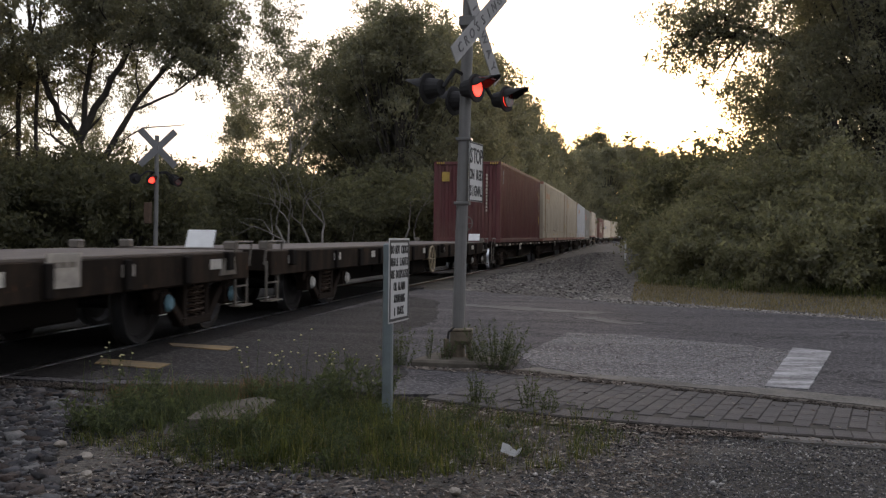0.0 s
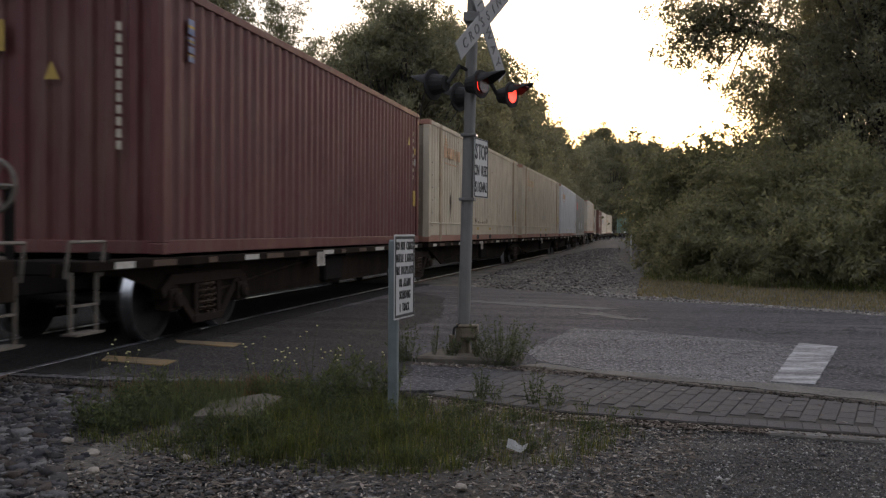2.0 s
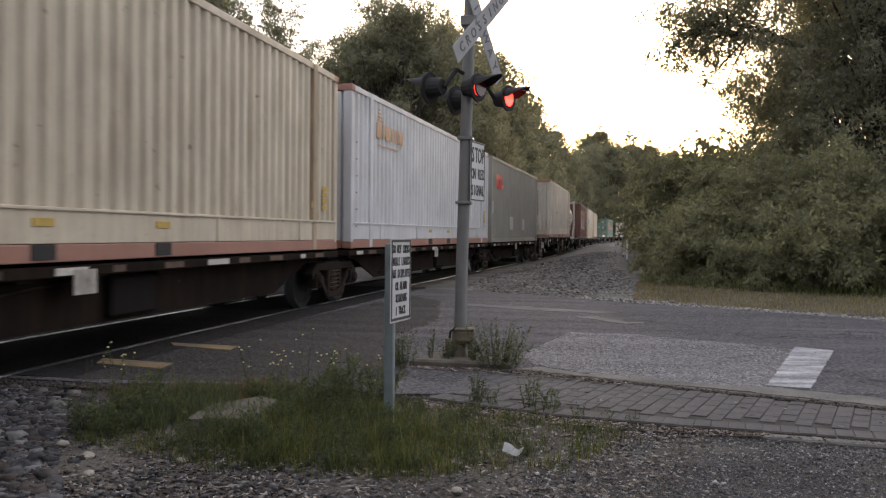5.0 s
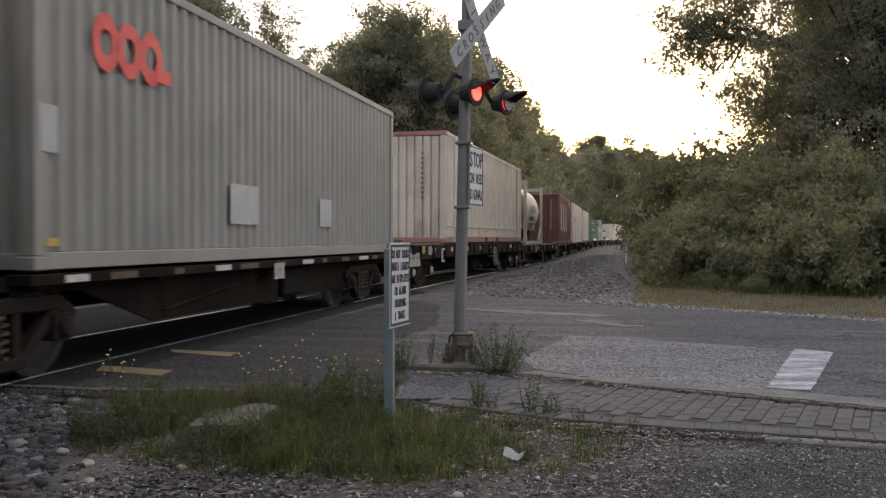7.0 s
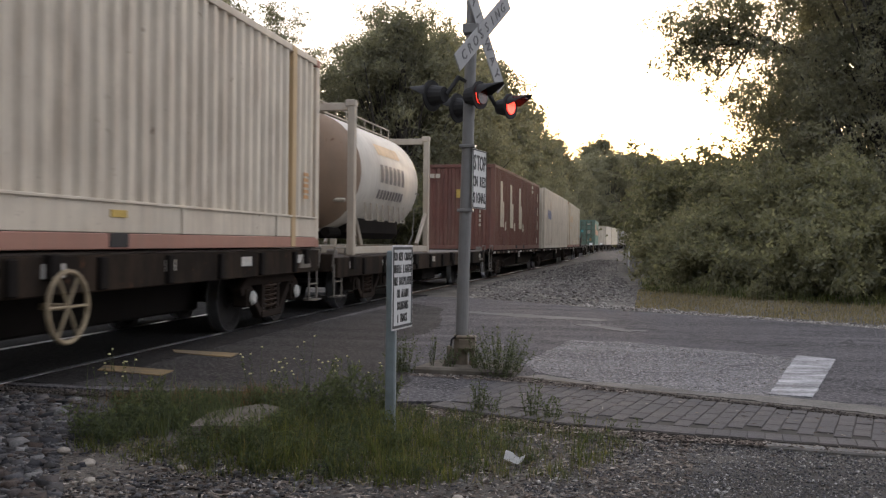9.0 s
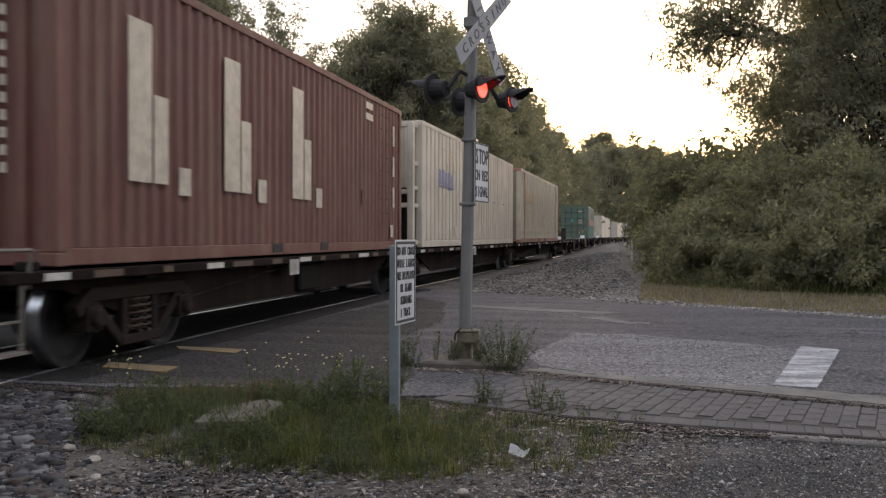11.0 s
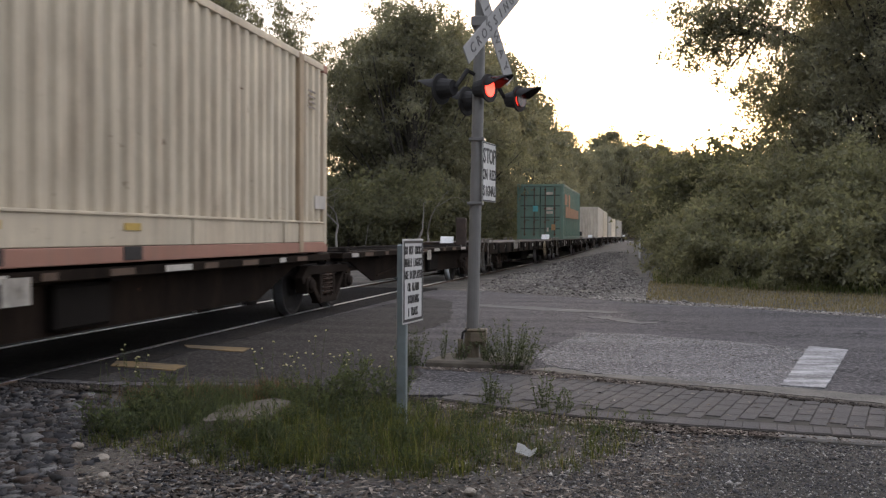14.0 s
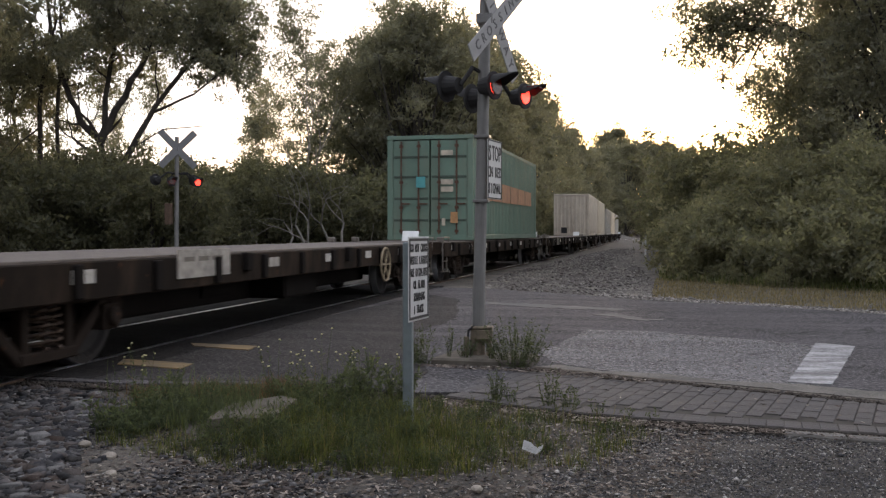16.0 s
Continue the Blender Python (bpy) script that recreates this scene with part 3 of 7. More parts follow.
def handwheel(parent, p, r=0.3, face="x", mat=None):
    bm = bmesh.new()
    n = 20
    x, y, z = p
    def pt(a, q):
        return (x, y + q * math.cos(a), z + q * math.sin(a)) if face == "x" else (x + q * math.cos(a), y, z + q * math.sin(a))
    for k in range(n):
        tube(bm, pt(k * math.tau / n, r), pt((k + 1) * math.tau / n, r), 0.022, n=6, caps=False)
    for k in range(6):
        tube(bm, pt(k * math.tau / 6, 0), pt(k * math.tau / 6, r), 0.014, n=5)
    back = (x - 0.25, y, z) if face == "x" else (x, y + 0.25, z)
    tube(bm, back, p, 0.03, n=8)
    return part("handbrake_wheel", bm, mat or M["hand"], parent, "worn spoked handbrake wheel")


def steps(parent, y, s=1):
    """A shunter's step and grab iron at a wagon's corner."""
    bm = bmesh.new()
    x = s * 1.2
    for dy in (-0.2, 0.2):
        tube(bm, (x, y + dy, 0.85), (x, y + dy, 0.3), 0.02, n=6)
    box(bm, (x, y, 0.3), (0.16, 0.42, 0.02))
    box(bm, (x, y, 0.55), (0.04, 0.4, 0.02))
    part("step", bm, M["pale_metal"], parent, "worn steel foot step")
    bm = bmesh.new()
    for dy in (-0.28, 0.28):
        tube(bm, (x, y + dy, 0.8), (x + s * 0.04, y + dy, 1.12), 0.016, n=6)
    tube(bm, (x + s * 0.04, y - 0.28, 1.12), (x + s * 0.04, y + 0.28, 1.12), 0.016, n=6)
    part("grab_rail", bm, M["pale_metal"], parent)


def coupler(parent, y, e):
    bm = bmesh.new()
    box(bm, (0, y + e * 0.25, 0.82), (0.16, 0.6, 0.16))
    box(bm, (0.05, y + e * 0.58, 0.82), (0.3, 0.22, 0.28))
    bevel(bm, 0.03)
    part("coupler", bm, M["frame"], parent)
    bm = bmesh.new()
    pts = [(0.35, y, 0.75), (0.36, y + e * 0.25, 0.5), (0.34, y + e * 0.5, 0.42), (0.3, y + e * 0.7, 0.55)]
    pipe(bm, pts, [0.025] * 4, 6)
    part("brake_hose", bm, M["black"], parent)


def skeletal(u0, u1, front=True, rear=True, lead_bogie=True, tail_bogie=False, top=0.95, lead_in=1.7, cap="bogie", label="dark skeletal container wagon with reflective strips"):
    """One platform of an articulated skeletal wagon from u0 to u1; it may share its bogies."""
    L, u = u1 - u0, (u0 + u1) / 2
    w = on_train("container_wagon", u, 0.0, label, "wagon", "wagons of the freight train")
    h = L / 2
    # deep fish-bellied side sills
    for s in (-1, 1):
        x = s * 0.98
        ys = (-h + 0.1, -h + 1.3, -h + 2.7, h - 2.7, h - 1.3, h - 0.1)
        zb = (0.8, 0.76, 0.36, 0.36, 0.76, 0.8)
        bm = bmesh.new()
        cols = []
        for yy, zz in zip(ys, zb):
            cols.append([bm.verts.new((x + dx, yy, zv)) for dx in (-0.02, 0.02) for zv in (zz, top - 0.03)])
        for a, b in zip(cols[:-1], cols[1:]):
            for i, j in ((0, 1), (1, 3), (3, 2), (2, 0)):
                bm.faces.new((a[i], a[j], b[j], b[i]))
        bm.faces.new([cols[0][i] for i in (0, 2, 3, 1)])
        bm.faces.new([cols[-1][i] for i in (0, 1, 3, 2)])
        bmesh.ops.recalc_face_normals(bm, faces=bm.faces)
        part("side_web", bm, M["web"], w)
        part("side_sill", bbox((s * 1.1, 0, top - 0.06), (0.26, L - 0.5, 0.1), 0.01), M["web"], w)
        k, yy = 0, -h + 0.9
        while yy < h - 0.8:
            part("reflector", box(bmesh.new(), (s * 1.234, yy, top - 0.06), (0.008, (0.36, 0.5, 0.22, 0.44, 0.6)[k % 5], 0.065)), M["reflector"] if k % 3 == 0 else M["rail_side"], w)
            yy += 1.15 if k % 3 else 0.8
            k += 1
    part("centre_sill", bbox((0, 0, 0.74), (0.42, L - 0.4, 0.34), 0.02), M["frame"], w)
    for yy in (-h + 0.5, -h + 2.6, -1.2, 1.2, h - 2.6, h - 0.5):
        part("cross_bearer", bbox((0, yy, top - 0.08), (2.36, 0.22, 0.14), 0.012), M["frame"], w)
    for yy in (-h + 0.7, h - 0.7):
        for s in (-1, 1):
            part("twist_lock", bbox((s * 1.08, yy, top + 0.03), (0.14, 0.16, 0.08), 0.012), M["frame"], w)
    for e in (-1, 1):
        for s in (-1, 1):
            a, b = Vector((s * 1.0, e * (h - 3.1), top - 0.07)), Vector((s * 0.12, e * (h - 4.6), top - 0.07))
            m = Matrix.Translation((a + b) / 2) @ (b - a).to_track_quat("Y", "Z").to_matrix().to_4x4()
            part("diagonal_brace", bevel(box(bmesh.new(), (0, 0, 0), (0.12, (b - a).length, 0.1), m), 0.01), M["web"], w)
    part("brake_rod", tube(bmesh.new(), (1.02, -h + 2.9, 0.46), (1.02, 0.5, 0.84), 0.016, n=6), M["deck_brown"], w)
    part("equipment_box", bbox((0.85, h * 0.1, 0.6), (0.5, 0.9, 0.4), 0.03), M["frame"], w)
    part("placard", box(bmesh.new(), (1.24, -0.4, 0.79), (0.012, 0.36, 0.22)), M["placard"], w, "weathered white data placard")
    if lead_bogie:
        bogie(w, -h + (lead_in if front else 0.0), cap)
    if tail_bogie:
        bogie(w, h - 1.7, cap)
    if front:
        coupler(w, -h, -1)
        steps(w, -h + 0.25)
    if rear:
        coupler(w, h, 1)
        steps(w, h - 0.25)
        part("end_plate", bevel(box(bmesh.new(), (0, 0, 0), (0.4, 0.02, 0.22), pose(0.15, h - 0.3, top + 0.14, -25, 0, 0)), 0.004), M["white_panel"], w, "white end plate")
    return w


def flat_wagon(u0, u1, top=1.02, wheel_at=None, plate=True, inset=(2.3, 1.7), card=None, cap="bogie", labels=False, label="brown flat container wagon, timber deck, rusty sills"):
    L, u = u1 - u0, (u0 + u1) / 2
    h = L / 2
    w = on_train("flat_wagon", u, 0.0, label, "wagon", "wagons of the freight train")
    for s in (-1, 1):
        part("side_sill", bbox((s * 1.2, 0, top - 0.2), (0.1, L - 0.1, 0.34), 0.012), M["deck_brown"], w)
        yy = -h + 0.8
        k = 0
        while yy < h - 0.6:
            part("reflector", box(bmesh.new(), (s * 1.256, yy, top - 0.16), (0.008, 0.34 if k % 2 else 0.24, 0.12)), M["reflector"] if k % 3 else M["placard"], w)
            yy += 2.15
            k += 1
        for yy in (-h + 0.8, -2.0, 2.0, h - 0.8):
            part("stake_pocket", bbox((s * 1.27, yy, top - 0.13), (0.1, 0.16, 0.22), 0.012), M["frame"], w)
    part("deck", bbox((0, 0, top - 0.03), (2.34, L - 0.12, 0.05), 0.008), M["deck_top"], w, "worn flat deck")
    part("centre_sill", bbox((0, 0, 0.6), (0.9, L - 5.6, 0.6), 0.03), M["frame"], w)
    part("draft_sill", bbox((0, 0, 0.8), (0.5, L - 0.4, 0.3), 0.02), M["frame"], w)
    part("equipment_box", bbox((0.6, 0.6, 0.5), (0.8, 1.3, 0.4), 0.04), M["frame"], w)
    bm = bmesh.new()
    tube(bm, (0.3, -1.6, 0.52), (0.3, -0.6, 0.52), 0.2, n=14)
    part("air_tank", bm, M["frame"], w)
    for yy in (-h + 0.25, h - 0.25):
        for s in (-1, 1):
            part("twist_lock", bbox((s * 1.08, yy, top + 0.05), (0.16, 0.16, 0.12), 0.02), M["pale_metal"], w)
    cy, cw, cz = card or (-h + 4.2, 0.8, top - 0.2)
    pl = part("placard", box(bmesh.new(), (1.262, cy, cz), (0.012, cw, 0.3)), M["placard"], w, "weathered white data placard")
    for k in range(3):
        part("number_bar", box(bmesh.new(), (1.269, cy - cw * 0.3 + k * cw * 0.27, cz + 0.05), (0.003, cw * 0.2, 0.05)), M["pale_metal"], pl)
    yy = -h + 1.5
    while yy < h - 1.2:
        part("stake_pocket", bbox((1.262, yy, top - 0.2), (0.08, 0.12, 0.3), 0.012), M["frame"], w)
        yy += 1.35
    if labels:
        part("label_panel", box(bmesh.new(), (1.264, cy + cw * 0.5 + 0.35, top - 0.14), (0.01, 0.2, 0.17)), M["yellow"], w, "yellow label")
        part("label_panel", box(bmesh.new(), (1.264, cy + cw * 0.5 + 1.0, top - 0.17), (0.01, 0.3, 0.2)), M["placard"], w, "scuffed white label")
        bm = bmesh.new()
        for dy, dz, sy, sz in ((0, 0, 0.05, 0.34), (0.12, 0.15, 0.24, 0.05), (0.12, -0.15, 0.24, 0.05)):
            box(bm, (1.275, cy + cw * 0.5 + 2.3 + dy, top - 0.3 + dz), (0.03, sy, sz))
        part("lever_bracket", bm, M["reflector"], w, "white painted lever bracket")
    for e in (-1, 1):
        bogie(w, e * (h - inset[(e + 1) // 2]), cap)
        if e > 0:
            part("end_gusset", quads([(1.275, e * (h - 1.05), top - 0.3), (1.275, e * (h - 0.55), top - 0.3), (1.275, e * (h - 0.6), top - 0.08), (1.275, e * (h - 0.85), top - 0.06),
                                      (1.245, e * (h - 1.05), top - 0.3), (1.245, e * (h - 0.55), top - 0.3), (1.245, e * (h - 0.6), top - 0.08), (1.245, e * (h - 0.85), top - 0.06)],
                                     [(0, 1, 2, 3), (7, 6, 5, 4), (0, 4, 5, 1), (1, 5, 6, 2), (2, 6, 7, 3), (3, 7, 4, 0)]), M["pale_metal"], w, "scuffed pale gusset")
        coupler(w, e * h, e)
        steps(w, e * (h - 0.2))
        part("headstock", bbox((0, e * (h - 0.06), 0.86), (2.3, 0.1, 0.3), 0.012), M["deck_brown"], w)
    if wheel_at is not None:
        handwheel(w, (1.36, wheel_at - u, 0.66), 0.3, "x")
    if plate:
        part("end_plate", bevel(box(bmesh.new(), (0, 0, 0), (0.36, 0.02, 0.24), pose(0.95, h - 0.9, top + 0.14, -25, 0, 0)), 0.004), M["white_panel"], w, "white end plate")
    return w

M["yellow"] = plain("yellow", (0.45, 0.3, 0.06), 0.6, 0, 8, 0.25)
M["hand"] = plain("hand", (0.27, 0.21, 0.13), 0.7, 0, 8, 0.3)
M["pale_metal"] = plain("pale_metal", (0.15, 0.13, 0.108), 0.6, 0.2, 7, 0.35)
M["post_brown"] = plain("post_brown", (0.042, 0.027, 0.02), 0.85, 0, 6, 0.35)
M["cap_pale"] = plain("cap_pale", (0.42, 0.4, 0.36), 0.6, 0, 14, 0.4)
M["cap_blue"] = plain("cap_blue", (0.1, 0.2, 0.24), 0.6, 0, 14, 0.4)
M["bogie"] = painted("bogie", (0.028, 0.021, 0.017), 0.8, 0.9, streak=False)
M["spring"] = plain("spring", (0.1, 0.068, 0.05), 0.7, 0.2, 12, 0.4)
M["reflector"] = plain("reflector", (0.5, 0.47, 0.42), 0.4, 0, 12, 0.25)
M["placard"] = plain("placard", (0.33, 0.3, 0.26), 0.7, 0, 7, 0.45)
M["white_panel"] = plain("white_panel", (0.75, 0.75, 0.73), 0.5, 0, 6, 0.12)
M["c_red"] = painted("c_red", (0.108, 0.024, 0.025), 0.25, 0.55, wash=0.25)
M["c_cream"] = painted("c_cream", (0.55, 0.475, 0.355), 0.6, 0.6, wash=0.32)
M["c_white"] = painted("c_white", (0.56, 0.49, 0.39), 0.6, 0.6, wash=0.3)
M["c_blue_white"] = painted("c_blue_white", (0.57, 0.565, 0.56), 0.3, 0.55, wash=0.15)
M["c_grey"] = painted("c_grey", (0.265, 0.25, 0.215), 0.15, 0.6, wash=0.2)
M["c_brown"] = painted("c_brown", (0.135, 0.049, 0.034), 0.35, 0.65, wash=0.35)
M["c_door"] = painted("c_door", (0.23, 0.19, 0.14), 0.8, 0.7, wash=0.6)
M["smear"] = painted("smear", (0.24, 0.165, 0.11), 0.7, 0.75, wash=0.5)
M["c_dirty"] = painted("c_dirty", (0.55, 0.475, 0.38), 0.7, 0.65, wash=0.75)
M["old_mark"] = plain("old_mark", (0.42, 0.36, 0.27), 0.65, 0, 9, 0.35)
M["c_green"] = painted("c_green", (0.125, 0.2, 0.15), 0.5, 0.6, wash=0.2)
M["bar_dark"] = painted("bar_dark", (0.05, 0.075, 0.055), 0.5, 0.7)
M["c_orange"] = painted("c_orange", (0.32, 0.155, 0.11), 0.4, 0.65)
M["c_ochre"] = painted("c_ochre", (0.42, 0.29, 0.15), 0.5, 0.6)
M["c_stained"] = painted("c_stained", (0.38, 0.29, 0.19), 0.8, 0.65, wash=0.6)
M["mark_red"] = plain("mark_red", (0.62, 0.04, 0.04), 0.55, 0, 6, 0.15)
M["mark_orange"] = plain("mark_orange", (0.45, 0.24, 0.1), 0.6, 0, 6, 0.3)
M["mark_white"] = plain("mark_white", (0.46, 0.4, 0.31), 0.6, 0, 6, 0.25)
M["mark_faint"] = plain("mark_faint", (0.46, 0.27, 0.16), 0.6, 0, 4, 0.2)
M["mark_faint2"] = plain("mark_faint2", (0.5, 0.345, 0.2), 0.6, 0, 4, 0.2)
M["mark_faint3"] = plain("mark_faint3", (0.33, 0.165, 0.09), 0.65, 0, 4, 0.3)
M["rust"] = plain("rust", (0.1, 0.05, 0.032), 0.9, 0, 9, 0.5)
M["patch_grey"] = plain("patch_grey", (0.36, 0.36, 0.345), 0.55, 0, 5, 0.12)
M["teal"] = plain("teal", (0.08, 0.32, 0.32), 0.55, 0, 5, 0.15)
M["kerb"] = plain("kerb", (0.13, 0.115, 0.095), 0.95, 0, 5, 0.4, 0.5, 25)
M["mortar"] = plain("mortar", (0.07, 0.063, 0.056), 0.95, 0, 6, 0.3)
M["yellow_worn"] = worn_paint("yellow_worn", (0.21, 0.14, 0.055), (0.06, 0.055, 0.05), 0.38, 0.55)
M["pale_gravel"] = stone_mat("pale_gravel", ((0.1, 0.09, 0.08), (0.22, 0.2, 0.175), (0.4, 0.37, 0.33)))
M["pale_rock"] = plain("pale_rock", (0.34, 0.3, 0.25), 0.9, 0, 12, 0.3, 0.5)
M["litter_leaf"] = stone_mat("litter_leaf", ((0.035, 0.025, 0.019), (0.075, 0.053, 0.039), (0.12, 0.092, 0.07), (0.18, 0.145, 0.115), (0.38, 0.33, 0.275)))
M["soil"] = stone_mat("soil", ((0.03, 0.024, 0.019), (0.055, 0.043, 0.034), (0.09, 0.072, 0.058)))
M["flower"] = plain("flower", (0.5, 0.47, 0.22), 0.6, 0, 20, 0.1)
M["mark_blue"] = plain("mark_blue", (0.17, 0.19, 0.3), 0.6, 0, 6, 0.25)

# positions along the track at the start, metres
flat_wagon(-5.0, 12.0, wheel_at=-1.1, inset=(2.3, 1.25), cap="cap_blue", card=(4.05, 0.52, 0.9))
flat_wagon(12.6, 31.3, wheel_at=22.4, inset=(2.95, 1.3), card=(-2.4, 0.8, 0.93), cap="cap_pale")
lead = skeletal(32.0, 46.2, True, False, lead_in=3.1)
handwheel(lead, (0.23, -6.8, 1.63), 0.25, "y", M["pale_metal"])
part("wheel_column", bbox((0.23, -6.55, 1.25), (0.08, 0.08, 0.8), 0.01), M["frame"], lead)
skeletal(46.2, 61.4, False, False)
skeletal(61.4, 76.8, False, False)
skeletal(76.8, 92.1, False, False)
skeletal(92.1, 104.6, False, True, True, True)
flat_wagon(105.3, 124.3, top=1.12, wheel_at=116.9, plate=False, inset=(2.3, 1.7), card=(-8.6, 1.2, 0.76), cap="cap_pale", labels=True)
flat_wagon(124.9, 139.6, top=0.98, plate=False, inset=(2.45, 1.9))
skeletal(140.4, 154.4, True, False, lead_in=2.6)
skeletal(154.4, 169.6, False, False)
skeletal(169.6, 185.3, False, False)
skeletal(185.3, 198.65, False, True, True, True)
flat_wagon(199.3, 216.0, wheel_at=211.6, inset=(2.75, 1.8), card=(-3.1, 1.25, 0.91))
flat_wagon(217.0, 234.5)
flat_wagon(235.5, 253.0)
flat_wagon(254.0, 271.0)
flat_wagon(272.0, 289.0)
flat_wagon(290.0, 307.0)
flat_wagon(308.0, 325.0)
flat_wagon(326.0, 343.0)

c1 = container(39.62, 11.86, 2.896, M["c_red"], "dark red corrugated steel shipping container, scuffed")
c2 = container(53.7, 14.6, 2.9, M["c_cream"], "cream shipping container with orange rail and rust stains", 2.5, posts48=True, skirt=M["c_cream"], rail_mat=M["c_orange"], post_mat=M["c_stained"], doors=True, door_mat=M["c_door"])
c3 = container(69.1, 14.6, 2.9, M["c_cream"], "cream shipping container with faded orange lettering", 2.5, posts48=True, skirt=M["c_cream"], rail_mat=M["c_orange"], post_mat=M["c_stained"], doors=True, door_mat=M["c_door"])
c4 = container(84.4, 14.6, 2.9, M["c_blue_white"], "bluish white shipping container with orange rail", 2.5, posts48=True, skirt=M["c_blue_white"], rail_mat=M["c_orange"])
c5 = container(98.5, 12.19, 2.896, M["c_grey"], "plain grey shipping container with red emblem")
c6 = container(116.85, 14.4, 2.93, M["c_white"], "off-white shipping container with orange rail, dirty end", 2.5, z=1.13, posts48=True, skirt=M["c_white"], rail_mat=M["c_orange"], post_mat=M["c_ochre"], end_mat=M["c_dirty"])
c8 = container(147.4, 12.19, 2.896, M["c_brown"], "rust red shipping container with large pale letters")
c9 = container(162.1, 13.9, 2.9, M["c_white"], "off-white ribbed container with open end frame", 2.5, pitch=0.42)
c10 = container(177.75, 14.1, 2.9, M["c_cream"], "cream shipping container with faded orange lettering", 2.5, posts48=True, skirt=M["c_cream"], rail_mat=M["c_orange"], post_mat=M["c_stained"], doors=True, door_mat=M["c_door"])
c11 = container(226.5, 12.19, 2.896, M["c_green"], "faded green shipping container with ribbed doors", z=1.03, doors=True, post_mat=M["rust"])
c12 = container(267.5, 12.19, 2.896, M["c_white"], "white refrigerated shipping container", z=1.03)
c13 = container(281.0, 12.19, 2.896, M["c_cream"], "plain cream steel shipping container", z=1.03)
c14 = container(298.0, 12.19, 2.6, M["c_grey"], "plain dull grey shipping container", z=1.03)
c15 = container(312.0, 12.19, 2.6, M["c_cream"], "plain cream steel shipping container", z=1.03)
c16 = container(328.0, 12.19, 2.6, M["c_grey"], "plain dull grey shipping container", z=1.03)

# ---- the tank container ----
def tank_container(u, z):
    c = on_train("tank_container", u, z, "white cement tank in an open pale steel frame", "container", "containers on the train")
    L, W, H = 6.06, 2.44, 2.75
    bm = bmesh.new()
    n = 36
    prof = [(-2.75, 0.02), (-2.72, 0.5), (-2.6, 0.86), (-2.4, 1.05), (-2.2, 1.12), (2.2, 1.12), (2.4, 1.05), (2.6, 0.86), (2.72, 0.5), (2.75, 0.02)]
    rings = [[bm.verts.new((r * math.cos(k * math.tau / n), y, 1.55 + r * math.sin(k * math.tau / n))) for k in range(n)] for y, r in prof]
    for a, b in zip(rings[:-1], rings[1:]):
        for k in range(n):
            bm.faces.new((a[k], b[k], b[(k + 1) % n], a[(k + 1) % n]))
    part("tank", bm, M["tank"], c, "dusty white cylindrical tank", smooth=True)
    bm = bmesh.new()
    rings = [[bm.verts.new(((r + 0.006) * math.cos(k * math.tau / n), y - 0.006, 1.55 + (r + 0.006) * math.sin(k * math.tau / n))) for k in range(n)] for y, r in ((-2.75, 0.02), (-2.72, 0.5), (-2.6, 0.86), (-2.4, 1.05), (-2.25, 1.11))]
    for a, b in zip(rings[:-1], rings[1:]):
        for k in range(n):
            bm.faces.new((a[k], b[k], b[(k + 1) % n], a[(k + 1) % n]))
    part("tank_head", bm, M["smear"], c, "brown dust-caked tank end", smooth=True)
    for e in (-1, 1):
        y = e * (L / 2 - 0.08)
        for s in (-1, 1):
            part("corner_post", bbox((s * (W / 2 - 0.07), y, H / 2), (0.13, 0.15, H), 0.012), M["tank_frame"], c)
            bm = bmesh.new()
            tube(bm, (s * (W / 2 - 0.08), y, 0.95), (s * (W / 2 - 0.12), y - e * 0.75, 0.2), 0.05, n=6)
            part("brace", bm, M["tank_frame"], c)
            part("corner_casting", bbox((s * (W / 2 - 0.085), y, H - 0.06), (0.18, 0.18, 0.12), 0.012), M["tank_frame"], c)
        for zz in (0.1, H - 0.12):
            part("cross_member", bbox((0, y, zz), (W - 0.3, 0.12, 0.14), 0.01), M["tank_frame"], c)
        bm = bmesh.new()
        tube(bm, (-0.9, e * 2.55, 1.0), (0.9, e * 2.55, 1.0), 0.04, n=6)
        part("end_bar", bm, M["tank_frame"], c)
    for s in (-1, 1):
        part("bottom_rail", bbox((s * (W / 2 - 0.08), 0, 0.09), (0.12, L - 0.3, 0.13), 0.01), M["tank_frame"], c)
        bm = bmesh.new()
        tube(bm, (s * 0.3, -2.6, 2.86), (s * 0.3, 2.6, 2.86), 0.018, n=6)
        for k in range(9):
            tube(bm, (s * 0.3, -2.6 + k * 0.65, 2.62), (s * 0.3, -2.6 + k * 0.65, 2.86), 0.014, n=5)
        part("walkway_rail", bm, M["tank_frame"], c)
        for k in range(4):
            bm = bmesh.new()
            pipe(bm, [(s * 1.0, -1.6 + k * 0.85, 1.0), (s * 1.02, -1.6 + k * 0.85, 0.66), (s * 1.02, -1.2 + k * 0.85, 0.66), (s * 1.0, -1.2 + k * 0.85, 1.0)], [0.02] * 4, 5)
            part("hose_hook", bm, M["tank_frame"], c)
    part("walkway", bbox((0, 0, 2.68), (0.62, 5.2, 0.03), 0.005), M["tank_frame"], c)
    part("lower_pipe", tube(bmesh.new(), (0.4, -2.2, 0.42), (0.4, 2.2, 0.42), 0.09, n=10), M["frame"], c)
    part("hopper", bbox((0, 0.2, 0.55), (1.5, 3.4, 0.5), 0.12), M["frame"], c)
    return c, 1.12


